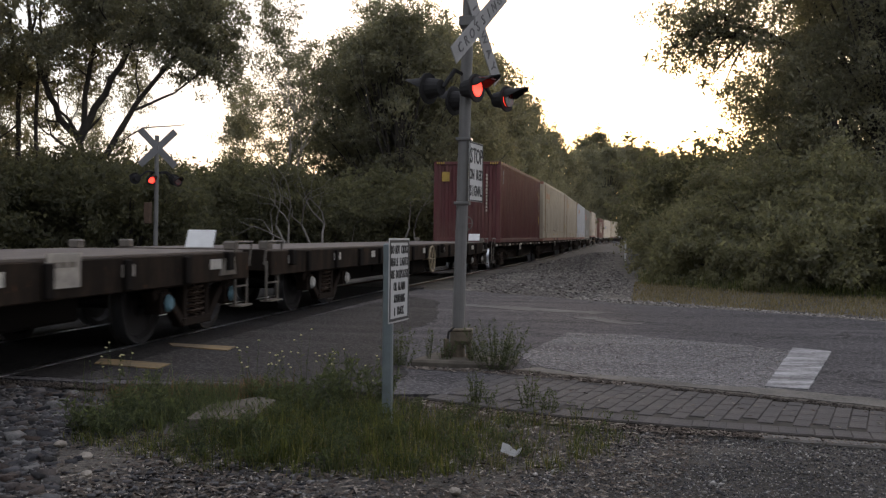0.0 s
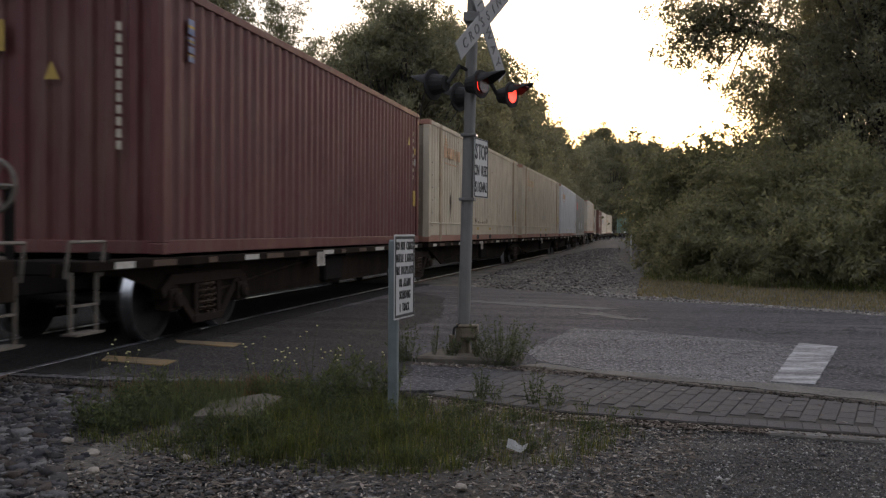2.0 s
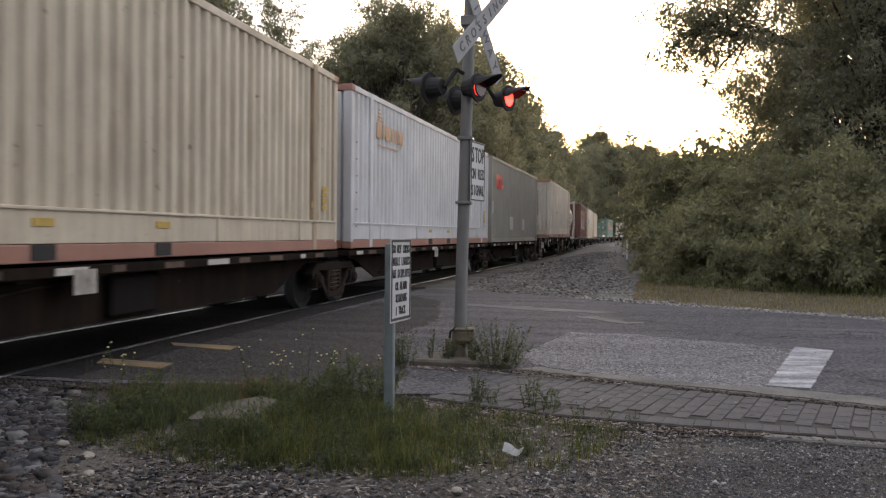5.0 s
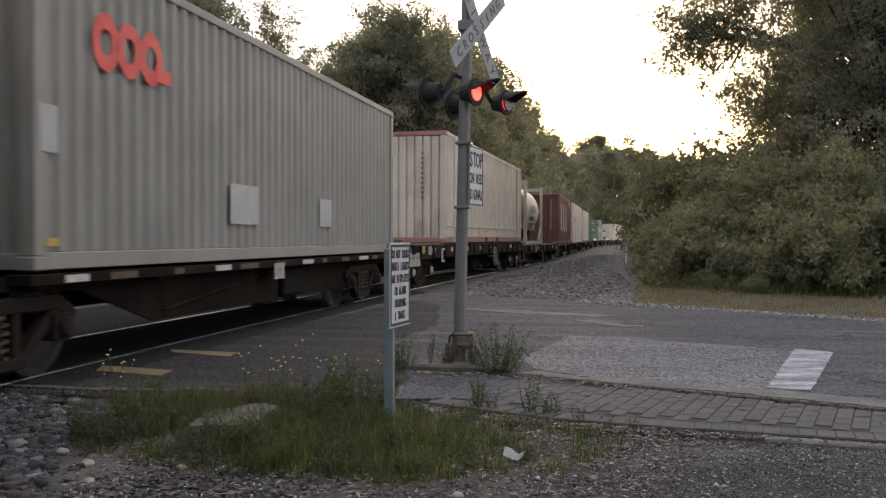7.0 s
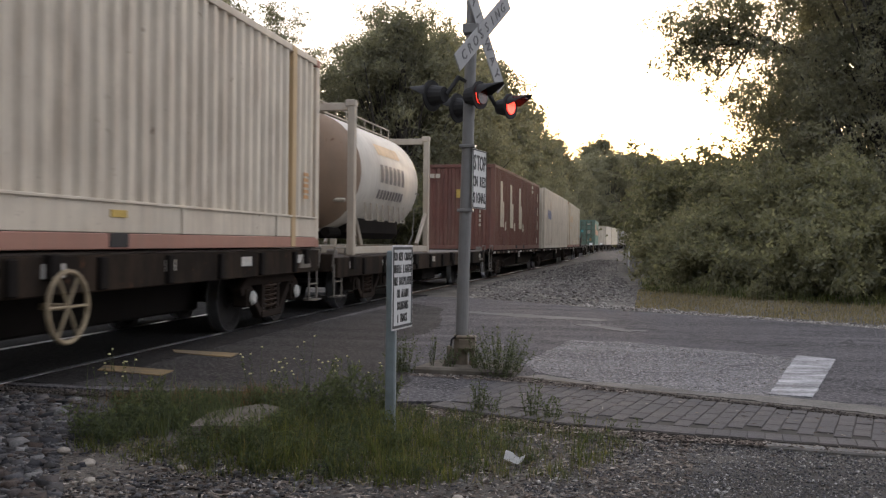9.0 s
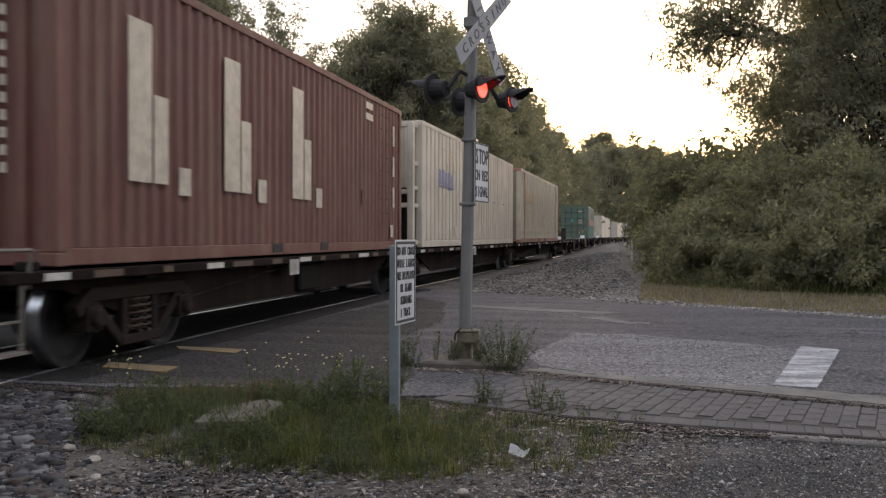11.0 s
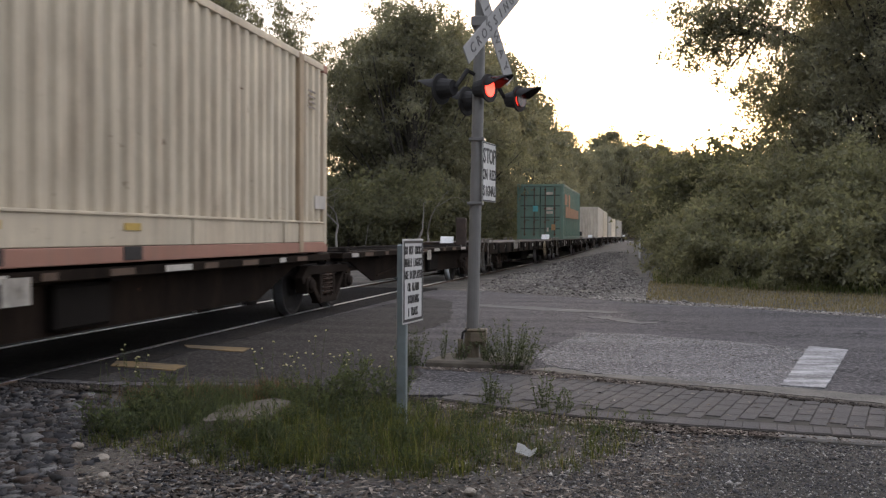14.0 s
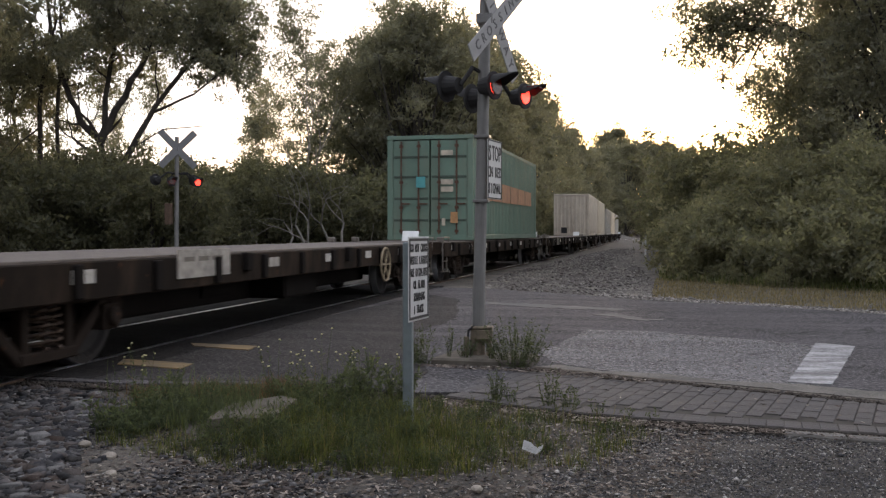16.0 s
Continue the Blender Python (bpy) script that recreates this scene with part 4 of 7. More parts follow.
def tank_mark(c, y0, y1, z0, z1, mat, name="emblem"):
    """A painted patch that follows the tank's round side, 6 mm proud."""
    bm = bmesh.new()
    r = 1.128
    n = 5
    cols = []
    for y in (y0, y1):
        cols.append([bm.verts.new((math.sqrt(max(0.0, r * r - (z - 1.55) ** 2)), y, z)) for z in np.linspace(z0, z1, n)])
    for k in range(n - 1):
        bm.faces.new((cols[0][k], cols[1][k], cols[1][k + 1], cols[0][k + 1]))
    return part(name, bm, mat, c)


M["tank"] = painted("tank", (0.55, 0.5, 0.425), 0.2, 0.55, wash=0.25)
M["tank_frame"] = painted("tank_frame", (0.42, 0.365, 0.29), 0.5, 0.65, wash=0.3)
M["mark_dark"] = plain("mark_dark", (0.13, 0.11, 0.105), 0.6, 0, 6, 0.25)
c7, _ = tank_container(128.85, 0.98)
for k in range(6):
    tank_mark(c7, -0.95 + k * 0.33, -0.73 + k * 0.33, 1.42, 1.78, M["mark_dark"])
for k in range(9):
    tank_mark(c7, -1.0 + k * 0.225, -0.85 + k * 0.225, 1.1, 1.28, M["mark_dark"])
tank_mark(c7, -0.9, 0.85, 1.98, 2.2, M["mark_faint2"])
for k in range(3):
    tank_mark(c7, 2.0 + k * 0.13, 2.1 + k * 0.13, 1.32, 1.37, M["mark_dark"], "number_bar")


# ---- marks on the containers ----
def bars(c, x, y, z, n, w, h, gap, mat, upright=False, end=False, name="number_bar"):
    """Writing that cannot be read: plain bars on a side (x) or on the leading end (end)."""
    for k in range(n):
        dy, dz = (0, -k * gap) if upright else (k * gap, 0)
        if end:
            part(name, box(bmesh.new(), (x + (0 if upright else k * gap), y, z + dz), (w, 0.006, h)), mat, c)
        else:
            part(name, box(bmesh.new(), (x, y + dy, z + dz), (0.006, w, h)), mat, c)


X44, X50 = 1.222, 1.252
E1 = -11.86 / 2 - 0.016
# red container
bars(c1, 0.72, E1, 2.4, 11, 0.06, 0.09, 0.125, M["mark_white"], True, True)
part("label_panel", box(bmesh.new(), (-0.78, E1, 2.35), (0.28, 0.008, 0.34)), M["yellow"], c1, "yellow warning label")
part("triangle_label", quads([(-0.16, E1, 1.86), (0.02, E1, 1.86), (-0.07, E1, 2.06)], [(0, 1, 2)]), M["yellow"], c1, "yellow triangle")
for k in range(4):
    for sx in (-1, 1):
        part("hazard_stripe", box(bmesh.new(), (sx * (1.1 - k * 0.08), E1 + 0.002, 2.84), (0.04, 0.03, 0.07)), M["yellow"], c1)
        part("hazard_stripe", box(bmesh.new(), (sx * 1.21, -5.83 + k * 0.09, 2.845), (0.025, 0.045, 0.07)), M["yellow"], c1)
bars(c1, X44, -5.3, 2.55, 5, 0.14, 0.07, 0.1, M["mark_blue"], True)
bars(c1, X44, -5.3, 2.5, 3, 0.14, 0.03, 0.16, M["yellow"], True)
part("label_panel", box(bmesh.new(), (X44, 5.45, 0.98), (0.006, 0.2, 0.34)), M["yellow"], c1, "yellow label")
part("label_panel", box(bmesh.new(), (X44, 5.5, 2.02), (0.006, 0.1, 0.14)), M["yellow"], c1, "small yellow label")
part("label_panel", box(bmesh.new(), (X44, 5.5, 1.78), (0.006, 0.1, 0.15)), M["patch_grey"], c1, "small grey label")
part("triangle_label", quads([(X44, 4.85, 2.12), (X44, 5.05, 2.12), (X44, 4.95, 2.32)], [(0, 1, 2)]), M["yellow"], c1, "yellow triangle")
bars(c1, X44, 5.35, 2.4, 7, 0.05, 0.08, 0.16, M["mark_white"], True)
# cream containers: faded orange emblem and lettering shapes
for c in (c2, c3, c4):
    y0 = -5.6
    for k in range(4):
        part("emblem", box(bmesh.new(), (X50, y0 + 0.02 + k * 0.03, 2.66 - k * 0.07), (0.005, 0.1 + 0.1 * k, 0.035)), M["mark_orange"], c)
    for k, w in enumerate((0.3, 0.1, 0.26, 0.1, 0.1, 0.24)):
        part("emblem", box(bmesh.new(), (X50, y0 + k * 0.33, 2.26), (0.005, w, 0.28)), M["mark_faint"] if c is not c3 else M["mark_faint2"], c)
        part("emblem", box(bmesh.new(), (X50, y0 + 0.16 + k * 0.33, 2.26), (0.005, 0.05, 0.28)), M["mark_faint2"], c)
    part("emblem", box(bmesh.new(), (X50, y0 + 0.7, 1.98), (0.005, 1.5, 0.03)), M["mark_faint"], c)
    bars(c, X50, 6.6, 0.98, 4, 0.26, 0.075, 0.1, M["yellow"], True)
    part("triangle_label", quads([(X50, 5.9, 0.66), (X50, 6.2, 0.66), (X50, 6.14, 1.0)], [(0, 1, 2)]), M["yellow"], c, "yellow triangle")
    bars(c, X50, 6.45, 2.6, 7, 0.05, 0.08, 0.17, M["old_mark"], True)
    bars(c, X50, -7.0, 1.9, 6, 0.08, 0.03, 0.3, M["pale_metal"], True, name="hinge")
def scab(c, x, y, z, w, h, seed, mat=None):
    """An uneven rust scab, with a run below it."""
    r = random.Random(seed)
    n = 12
    pts = [(x, y + w / 2 * math.cos(k * math.tau / n) * r.uniform(0.6, 1.15), z + h / 2 * math.sin(k * math.tau / n) * r.uniform(0.5, 1.2)) for k in range(n)]
    bm = quads(pts, [tuple(range(n))])
    bmesh.ops.solidify(bm, geom=list(bm.faces), thickness=0.003)
    return part("rust_stain", bm, mat or M["rust"], c)


for k, (y, z, w, h) in enumerate(((-1.4, 0.58, 0.26, 0.2), (-0.95, 0.53, 0.24, 0.08), (-0.6, 0.53, 0.18, 0.07), (-0.25, 0.53, 0.24, 0.08), (0.1, 0.54, 0.18, 0.08), (0.45, 0.58, 0.18, 0.2), (-4.9, 1.0, 0.1, 0.7), (2.9, 1.0, 0.06, 0.5))):
    scab(c2, X50, y, z, w, h, 40 + k)
# grey container: red emblem of rounded shapes, pale patches
def ring_mark(c, x, y, z, r0, r1, mat):
    bm = bmesh.new()
    n = 12
    a = [bm.verts.new((x, y + r0 * math.cos(k * math.tau / n), z + r0 * 1.15 * math.sin(k * math.tau / n))) for k in range(n)]
    b = [bm.verts.new((x, y + r1 * math.cos(k * math.tau / n), z + r1 * 1.15 * math.sin(k * math.tau / n))) for k in range(n)]
    for k in range(n):
        bm.faces.new((a[k], b[k], b[(k + 1) % n], a[(k + 1) % n]))
    part("emblem", bm, mat, c, "red emblem")


for k in range(3):
    ring_mark(c5, X44, -5.0 + k * 0.43, 2.1, 0.11, 0.24, M["mark_red"])
part("emblem", box(bmesh.new(), (X44, -3.87, 1.96), (0.005, 0.3, 0.14)), M["mark_red"], c5)
for y, z, w, h in ((-1.72, 0.7, 0.9, 0.5), (1.58, 0.68, 0.6, 0.44), (-5.9, 1.2, 0.26, 0.4)):
    part("paint_patch", box(bmesh.new(), (X44, y, z), (0.004, w, h)), M["patch_grey"], c5, "paler repainted patch")
part("label_panel", box(bmesh.new(), (X44, -5.85, 0.24), (0.006, 0.18, 0.07)), M["yellow"], c5)
# off-white container on the flat wagon
E6 = -14.4 / 2 - 0.016
bars(c6, 0.62, E6, 2.35, 10, 0.05, 0.08, 0.13, M["mark_dark"], True, True)
bars(c6, -0.75, E6, 0.75, 4, 0.22, 0.04, 0.08, M["mark_dark"], True, True)
bars(c6, -0.3, E6, 0.62, 3, 0.14, 0.04, 0.09, M["mark_dark"], True, True)
for k in range(5):
    scab(c6, X50, -5.3 + k * 0.42, 2.42 - 0.09 * k, 0.34, 0.24, 80 + k, M["old_mark"])
    scab(c6, X50, -5.2 + k * 0.3, 2.02 - 0.02 * k, 0.3, 0.07, 90 + k, M["old_mark"])
for k in range(4):
    scab(c6, X50, -3.2 + k * 0.3, 1.33 + 0.02 * k, 0.26, 0.06, 60 + k)
bars(c6, X50, 6.55, 1.1, 5, 0.22, 0.05, 0.085, M["mark_orange"], True)
# rust red container: three great pale letter shapes
E8 = -12.19 / 2 - 0.016
bars(c8, 0.72, E8, 2.5, 12, 0.06, 0.09, 0.15, M["mark_white"], True, True)
part("label_panel", box(bmesh.new(), (0.02, E8, 1.9), (0.24, 0.008, 0.28)), M["yellow"], c8, "yellow warning label")
bars(c8, -0.95, E8, 2.5, 2, 0.16, 0.14, 0.2, M["mark_white"], False, True)


def block_letter(c, y, strokes):
    for dy, dz, w, h in strokes:
        part("emblem", box(bmesh.new(), (X44, y + dy, dz), (0.005, w, h)), M["mark_white"], c, "large pale shape")


for y in (-4.7, -2.5, -0.2):
    block_letter(c8, y, ((0, 1.6, 0.46, 1.6), (0.42, 1.25, 0.3, 0.9), (0.95, 0.85, 0.28, 0.3)))
bars(c8, X44, 5.4, 2.28, 3, 0.13, 0.4, 0.62, M["mark_white"], True)
bars(c8, X44, 5.25, 0.36, 1, 0.2, 0.24, 0.3, M["mark_white"], True)
for yy in (4.5, 4.85):
    bars(c8, X44, yy, 2.6, 8, 0.16, 0.025, 0.27, M["black"], True, name="rung")
bars(c8, X44, 3.6, 2.66, 2, 0.45, 0.12, 0.2, M["mark_white"], True)
part("label_panel", box(bmesh.new(), (X44, 3.2, 0.95), (0.006, 0.2, 0.3)), M["rust"], c8, "faded brown label")
for yy in (-1.0, 1.0):
    part("fork_pocket", box(bmesh.new(), (X44, yy, 0.1), (0.02, 0.36, 0.12)), M["black"], c8)
# ribbed container: blue emblem, gantry-like end frame
for k in range(5):
    part("emblem", box(bmesh.new(), (X50, -5.15 + k * 0.36, 1.72 - 0.02 * k), (0.005, 0.27, 0.36 + 0.08 * (k % 2))), M["mark_blue"], c9)
part("emblem", box(bmesh.new(), (X50, -4.4, 1.5), (0.005, 1.7, 0.05)), M["mark_blue"], c9)
for k in range(8):
    a0 = math.pi * (k + 0.5) / 8
    part("emblem", box(bmesh.new(), (0, 0, 0), (0.005, 0.16, 0.045), Matrix.Translation((X50, -3.9 - 0.42 * math.cos(a0), 1.9 + 0.42 * math.sin(a0))) @ Matrix.Rotation(math.pi / 2 - a0, 4, "X")), M["mark_faint2"], c9)
part("emblem", box(bmesh.new(), (X50, -4.8, 2.42), (0.005, 0.5, 0.06)), M["old_mark"], c9)
for s in (-1, 1):
    part("end_frame_post", bbox((s * 1.13, -7.5, 1.4), (0.14, 0.14, 2.8), 0.012), M["c_white"], c9, "open end frame post")
    for zz in (0.12, 0.95, 1.35, 1.9, 2.75):
        part("end_frame_rung", bbox((s * 1.13, -7.22, zz), (0.08, 0.5, 0.09), 0.01), M["c_white"], c9)
for zz in (0.95, 1.25, 2.74):
    part("end_frame_bar", bbox((0, -7.5, zz), (2.2, 0.1, 0.1), 0.01), M["c_white"], c9)
part("cooling_unit", bbox((0, -7.15, 0.75), (2.0, 0.5, 1.2), 0.05), M["frame"], c9, "dark cooling unit")
for k in range(4):
    part("side_slot", box(bmesh.new(), (X50, -1.0 + k * 1.9, 1.35), (0.006, 0.4, 0.025)), M["mark_dark"], c9)
part("latch_box", bbox((X50, -3.3, 0.4), (0.03, 0.3, 0.25), 0.006), M["c_white"], c9)
# cream container with orange lettering shapes
for k in range(9):
    part("emblem", box(bmesh.new(), (X50, -5.9 + k * 0.43, 1.84), (0.005, 0.26 if k % 3 else 0.1, 0.44)), M["mark_faint2"], c10)
for k in range(2):
    part("emblem", box(bmesh.new(), (X50, -5.9 + k * 0.4, 2.36), (0.005, 0.3, 0.3)), M["mark_faint2"], c10)
bars(c10, X50, -5.8, 1.28, 9, 0.18, 0.1, 0.26, M["mark_faint2"])
bars(c10, 0.5, -14.1 / 2 - 0.05, 2.62, 2, 0.9, 0.07, 0.14, M["mark_dark"], True, True)
bars(c10, -0.5, -14.1 / 2 - 0.05, 2.62, 1, 0.8, 0.07, 0.14, M["mark_dark"], True, True)
part("label_panel", box(bmesh.new(), (0.55, -14.1 / 2 - 0.05, 1.42), (0.5, 0.006, 0.5)), M["old_mark"], c10, "faded label")
bars(c10, X50, 6.3, 2.4, 4, 0.3, 0.03, 0.08, M["mark_dark"], True)
part("label_panel", box(bmesh.new(), (X50, 6.7, 0.76), (0.006, 0.5, 0.2)), M["patch_grey"], c10)
# green container: orange emblem stripe and shapes on its side
part("emblem", box(bmesh.new(), (X44, -4.5, 2.12), (0.005, 1.5, 0.56)), M["mark_faint3"], c11, "faded orange emblem")
part("emblem", box(bmesh.new(), (X44, -2.4, 2.1), (0.005, 1.0, 0.7)), M["mark_faint3"], c11, "faded orange emblem")
for k in range(6):
    part("emblem", box(bmesh.new(), (X44, -4.0 + k * 1.6, 1.46), (0.005, 1.5, 0.62 - 0.02 * k)), M["mark_faint3"], c11)
E11 = -12.19 / 2 - 0.02
part("label_panel", box(bmesh.new(), (-0.25, E11, 1.6), (0.26, 0.006, 0.3)), M["teal"], c11, "teal repair patch")
for z in (2.4, 1.6, 1.4):
    part("label_panel", box(bmesh.new(), (0.5, E11, z), (0.34, 0.006, 0.14)), M["mark_white"], c11)
part("label_panel", box(bmesh.new(), (0.7, E11, 0.62), (0.2, 0.006, 0.3)), M["mark_orange"], c11)
part("label_panel", box(bmesh.new(), (0.4, E11, 0.5), (0.1, 0.006, 0.2)), M["mark_white"], c11)
part("vent_panel", box(bmesh.new(), (-0.5, -12.19 / 2 - 0.02, 0.35), (0.4, 0.006, 0.4)), M["black"], c12)
# a brown post stands on the end of the empty wagon
post = on_train("brake_stanchion", 198.4, 0.93, "brown steel hand brake stanchion on the wagon end", "stanchion")
part("casing", bevel(box(bmesh.new(), (0.55, 0, 0.41), (0.3, 0.24, 0.82)), 0.05, 2), M["post_brown"], post)


# ---- crossing signals and signs ----
def lamp_head(parent, ctr, n, h, lit, board=0.2):
    """A round signal lamp with target board and hood; n: the way it faces, h: along its board."""
    nv, hv, up = Vector(n), Vector(h), Vector((0, 0, 1))
    m = Matrix((( *hv, ), ( *up, ), ( *nv, ))).transposed().to_4x4()
    m.translation = Vector(ctr)

    def tf(x, y, z):
        return m @ Vector((x, y, z))

    bm = bmesh.new()
    tube(bm, tf(0, 0, -0.022), tf(0, 0, -0.003), board, board, 24)
    b = part("target_board", bm, M["black"], parent, "round black target board")
    bm = bmesh.new()
    tube(bm, tf(0, 0, -0.16), tf(0, 0, -0.02), 0.075, 0.105, 14)
    part("lamp_housing", bm, M["black"], parent)
    bm = bmesh.new()
    k = 16
    for i in range(k):
        a0, a1 = (math.pi * (0.03 + 0.94 * j / k) for j in (i, i + 1))
        for r, s in ((0.108, 1), (0.1, -1)):
            q = [tf(r * math.cos(a), r * math.sin(a), zz) for a, zz in ((a0, 0.0), (a1, 0.0), (a1, 0.25 * (0.12 + 0.88 * max(0, math.sin(a1)))), (a0, 0.25 * (0.12 + 0.88 * max(0, math.sin(a0)))))]
            v = [bm.verts.new(p) for p in (q if s > 0 else q[::-1])]
            bm.faces.new(v)
    part("hood", bm, M["black"], parent)
    bm = bmesh.new()
    tube(bm, tf(0, 0, -0.004), tf(0, 0, 0.004), 0.084, 0.08, 20)
    part("lens", bm, M["red_on"] if lit else M["red_off"], parent, "glowing red lens" if lit else "unlit red lens")
    if lit:
        # added part, not of the real lamp: it hides the steady glow for flashing
        bm = bmesh.new()
        tube(bm, (0, -0.092, -0.011), (0, -0.092, 0.006), 0.09, 0.086, 20)
        s = part("shutter", bm, M["red_off"], parent, "dark red swinging shutter, added to make the lens go dark")
        base = m @ Matrix.Translation((0, 0.092, 0.017))
        s.matrix_basis = base
        FLASHERS.append((s, base))
    return b


FLASHERS = []


def crossbuck(parent, ctr, n, h, lettered, tilt=0.0):
    nv, hv, up = Vector(n), Vector(h), Vector((0, 0, 1))
    m = Matrix(((*hv,), (*up,), (*nv,))).transposed().to_4x4()
    m.translation = Vector(ctr)
    for k, ang in enumerate((45, -45)):
        r = m @ Matrix.Rotation(radians(ang - tilt), 4, "Z") @ Matrix.Translation((0, 0, 0.012 * (1 - k)))
        bm = bevel(box(bmesh.new(), (0, 0, 0), (1.3, 0.178, 0.012), r), 0.003)
        b = part("board", bm, M["buck_white_backlit"] if lettered else M["buck_back"], parent, "white crossbuck board, darkened in colour as if backlit" if lettered else "grey metal back of a crossbuck board")
        if lettered:
            word = "CROSSING" if k == 0 else "RAILWAY"
            for i, ch in enumerate(word):
                step = 1.12 / len(word)
                letters(ch, 0.135, M["sign_grey"], b, r @ Matrix.Translation(((i - (len(word) - 1) / 2) * step, -0.004, 0.0075)), name="letter")


def signal(name, x, y, yaw, label, lamps, buck_z, buck_off, lettered, stop_sign, height=4.1, lean=1.2, lamp_yaw=-26.0, buck_yaw=-22.0, tilt=11.0):
    s = thing(name, pose(x, y, 0), label, "signal", "crossing signals")
    n = (math.cos(radians(yaw)), math.sin(radians(yaw)), 0)
    h = (-n[1], n[0], 0)
    nv, hv = Vector(n), Vector(h)
    k = math.tan(radians(lean))

    def on_pole(z):
        return Vector((k * z, 0, z))

    bm = bmesh.new()
    tube(bm, (0, 0, 0), on_pole(height), 0.06, 0.055, 16)
    part("pole", bm, M["galv"], s, "grey steel pole")
    a = radians(lamp_yaw)
    ln, lh = Vector((math.cos(a), math.sin(a), 0)), Vector((-math.sin(a), math.cos(a), 0))
    for lit, dx, dy, dz, back in lamps:
        p = on_pole(2.62) + Vector((dx, dy, dz))
        lamp_head(s, p, tuple(-ln) if back else tuple(ln), tuple(-lh) if back else tuple(lh), lit, 0.15 if back else 0.135)
        bm = bmesh.new()
        q = p + (ln if back else -ln) * 0.18
        pipe(bm, [on_pole(2.78), on_pole(2.8) * 0.5 + q * 0.5 + Vector((0, 0, 0.1)), q], [0.025, 0.025, 0.02], 6)
        part("bracket", bm, M["black"], s)
    a = radians(buck_yaw)
    bn, bh = Vector((math.cos(a), math.sin(a), 0)), Vector((-math.sin(a), math.cos(a), 0))
    crossbuck(s, on_pole(buck_z) + bh * buck_off + bn * 0.075, tuple(bn), tuple(bh), lettered, tilt)
    part("buck_clamp", bbox(tuple(on_pole(buck_z)), (0.16, 0.16, 0.1), 0.01), M["galv"], s)
    part("base_box", bbox((0.06, -0.03, 0.26), (0.18, 0.18, 0.15), 0.035), M["rusty"], s, "rusty pole base")
    part("base_cap", bbox((0.06, -0.05, 0.325), (0.19, 0.14, 0.03), 0.01), M["rusty"], s)
    part("sleeve", tube(bmesh.new(), (0, 0, 0.02), (0, 0, 0.34), 0.08, 0.068, 14), M["rusty"], s)
    for dx in (-0.1, 0.12):
        part("base_leg", bbox((dx, -0.06, 0.13), (0.05, 0.05, 0.22), 0.008), M["rusty"], s)
    bm = bmesh.new()
    pipe(bm, [(-0.075, -0.06, 0.02), (-0.09, -0.075, 0.2), (-0.08, -0.06, 0.3), (-0.02, -0.08, 0.34)], [0.012] * 4, 6)
    part("cable", bm, M["black"], s, "black cable")
    part("base_plate", bbox((0, 0, 0.02), (0.34, 0.34, 0.05), 0.008), M["rusty"], s)
    for i in range(4):
        a = math.pi / 4 + i * math.pi / 2
        part("bolt", tube(bmesh.new(), (0.18 * math.cos(a), 0.18 * math.sin(a), 0.03), (0.18 * math.cos(a), 0.18 * math.sin(a), 0.1), 0.018, n=6), M["rusty"], s)
    if stop_sign:
        m = Matrix(((*h,), (0, 0, 1), (*n,))).transposed().to_4x4()
        m.translation = on_pole(1.86) + hv * 0.17 + nv * 0.072
        sg = part("stop_panel", bevel(box(bmesh.new(), (0, 0, 0), (0.42, 0.58, 0.006), m), 0.002), M["sign_white"], s, "white sign with black lettering")
        for a, b in (((0, 0.28, 0.005), (0.40, 0.012, 0.004)), ((0, -0.28, 0.005), (0.40, 0.012, 0.004)), ((0.2, 0, 0.005), (0.012, 0.56, 0.004)), ((-0.2, 0, 0.005), (0.012, 0.56, 0.004))):
            part("border", box(bmesh.new(), a, b, m), M["letter"], sg)
        for word, size, dz, wide in (("STOP", 0.21, 0.15, 0.1), ("ON RED", 0.145, -0.03, 0.066), ("SIGNAL", 0.145, -0.19, 0.066)):
            for i, ch in enumerate(word):
                if ch != " ":
                    letters(ch, size, M["letter"], sg, m @ Matrix.Translation(((i - (len(word) - 1) / 2) * wide, dz, 0.005)), width=0.72, name="letter")
        for zz in (1.55, 2.17):
            part("clamp", bbox(tuple(on_pole(zz)), (0.15, 0.15, 0.03), 0.005), M["galv"], s)
    return s


M["rusty"] = plain("rusty", (0.15, 0.12, 0.085), 0.85, 0, 9, 0.4)
near_signal = signal("crossing_signal", -1.215, 9.15, -12.0, "flashing railway crossing signal on a grey pole", (("L", 0.125, -0.1, 0.03, False), ("R", 0.335, 0.87, 0.06, False), ("", -0.36, -0.1, 0.03, True), ("", -0.2, 0.55, 0.0, True)), 3.3, 0.085, True, True, tilt=7.0)
far_signal = signal("crossing_signal", -11.14, 23.5, -28.0, "distant railway crossing signal, pale pole, dark lamps", (("L", -0.08, -0.12, -0.04, False), ("R", 0.5, 0.2, -0.06, False), ("", -0.5, -0.2, 0.0, True), ("", 0.3, 0.4, 0.0, True)), 3.42, 0.0, False, False, 3.75, 0.5, -40.0, -50.0, 0.0)
part("control_box", bbox((-0.16, -0.1, 1.72), (0.17, 0.17, 0.56), 0.02), M["rail_side"], far_signal, "brown steel box on the pole")


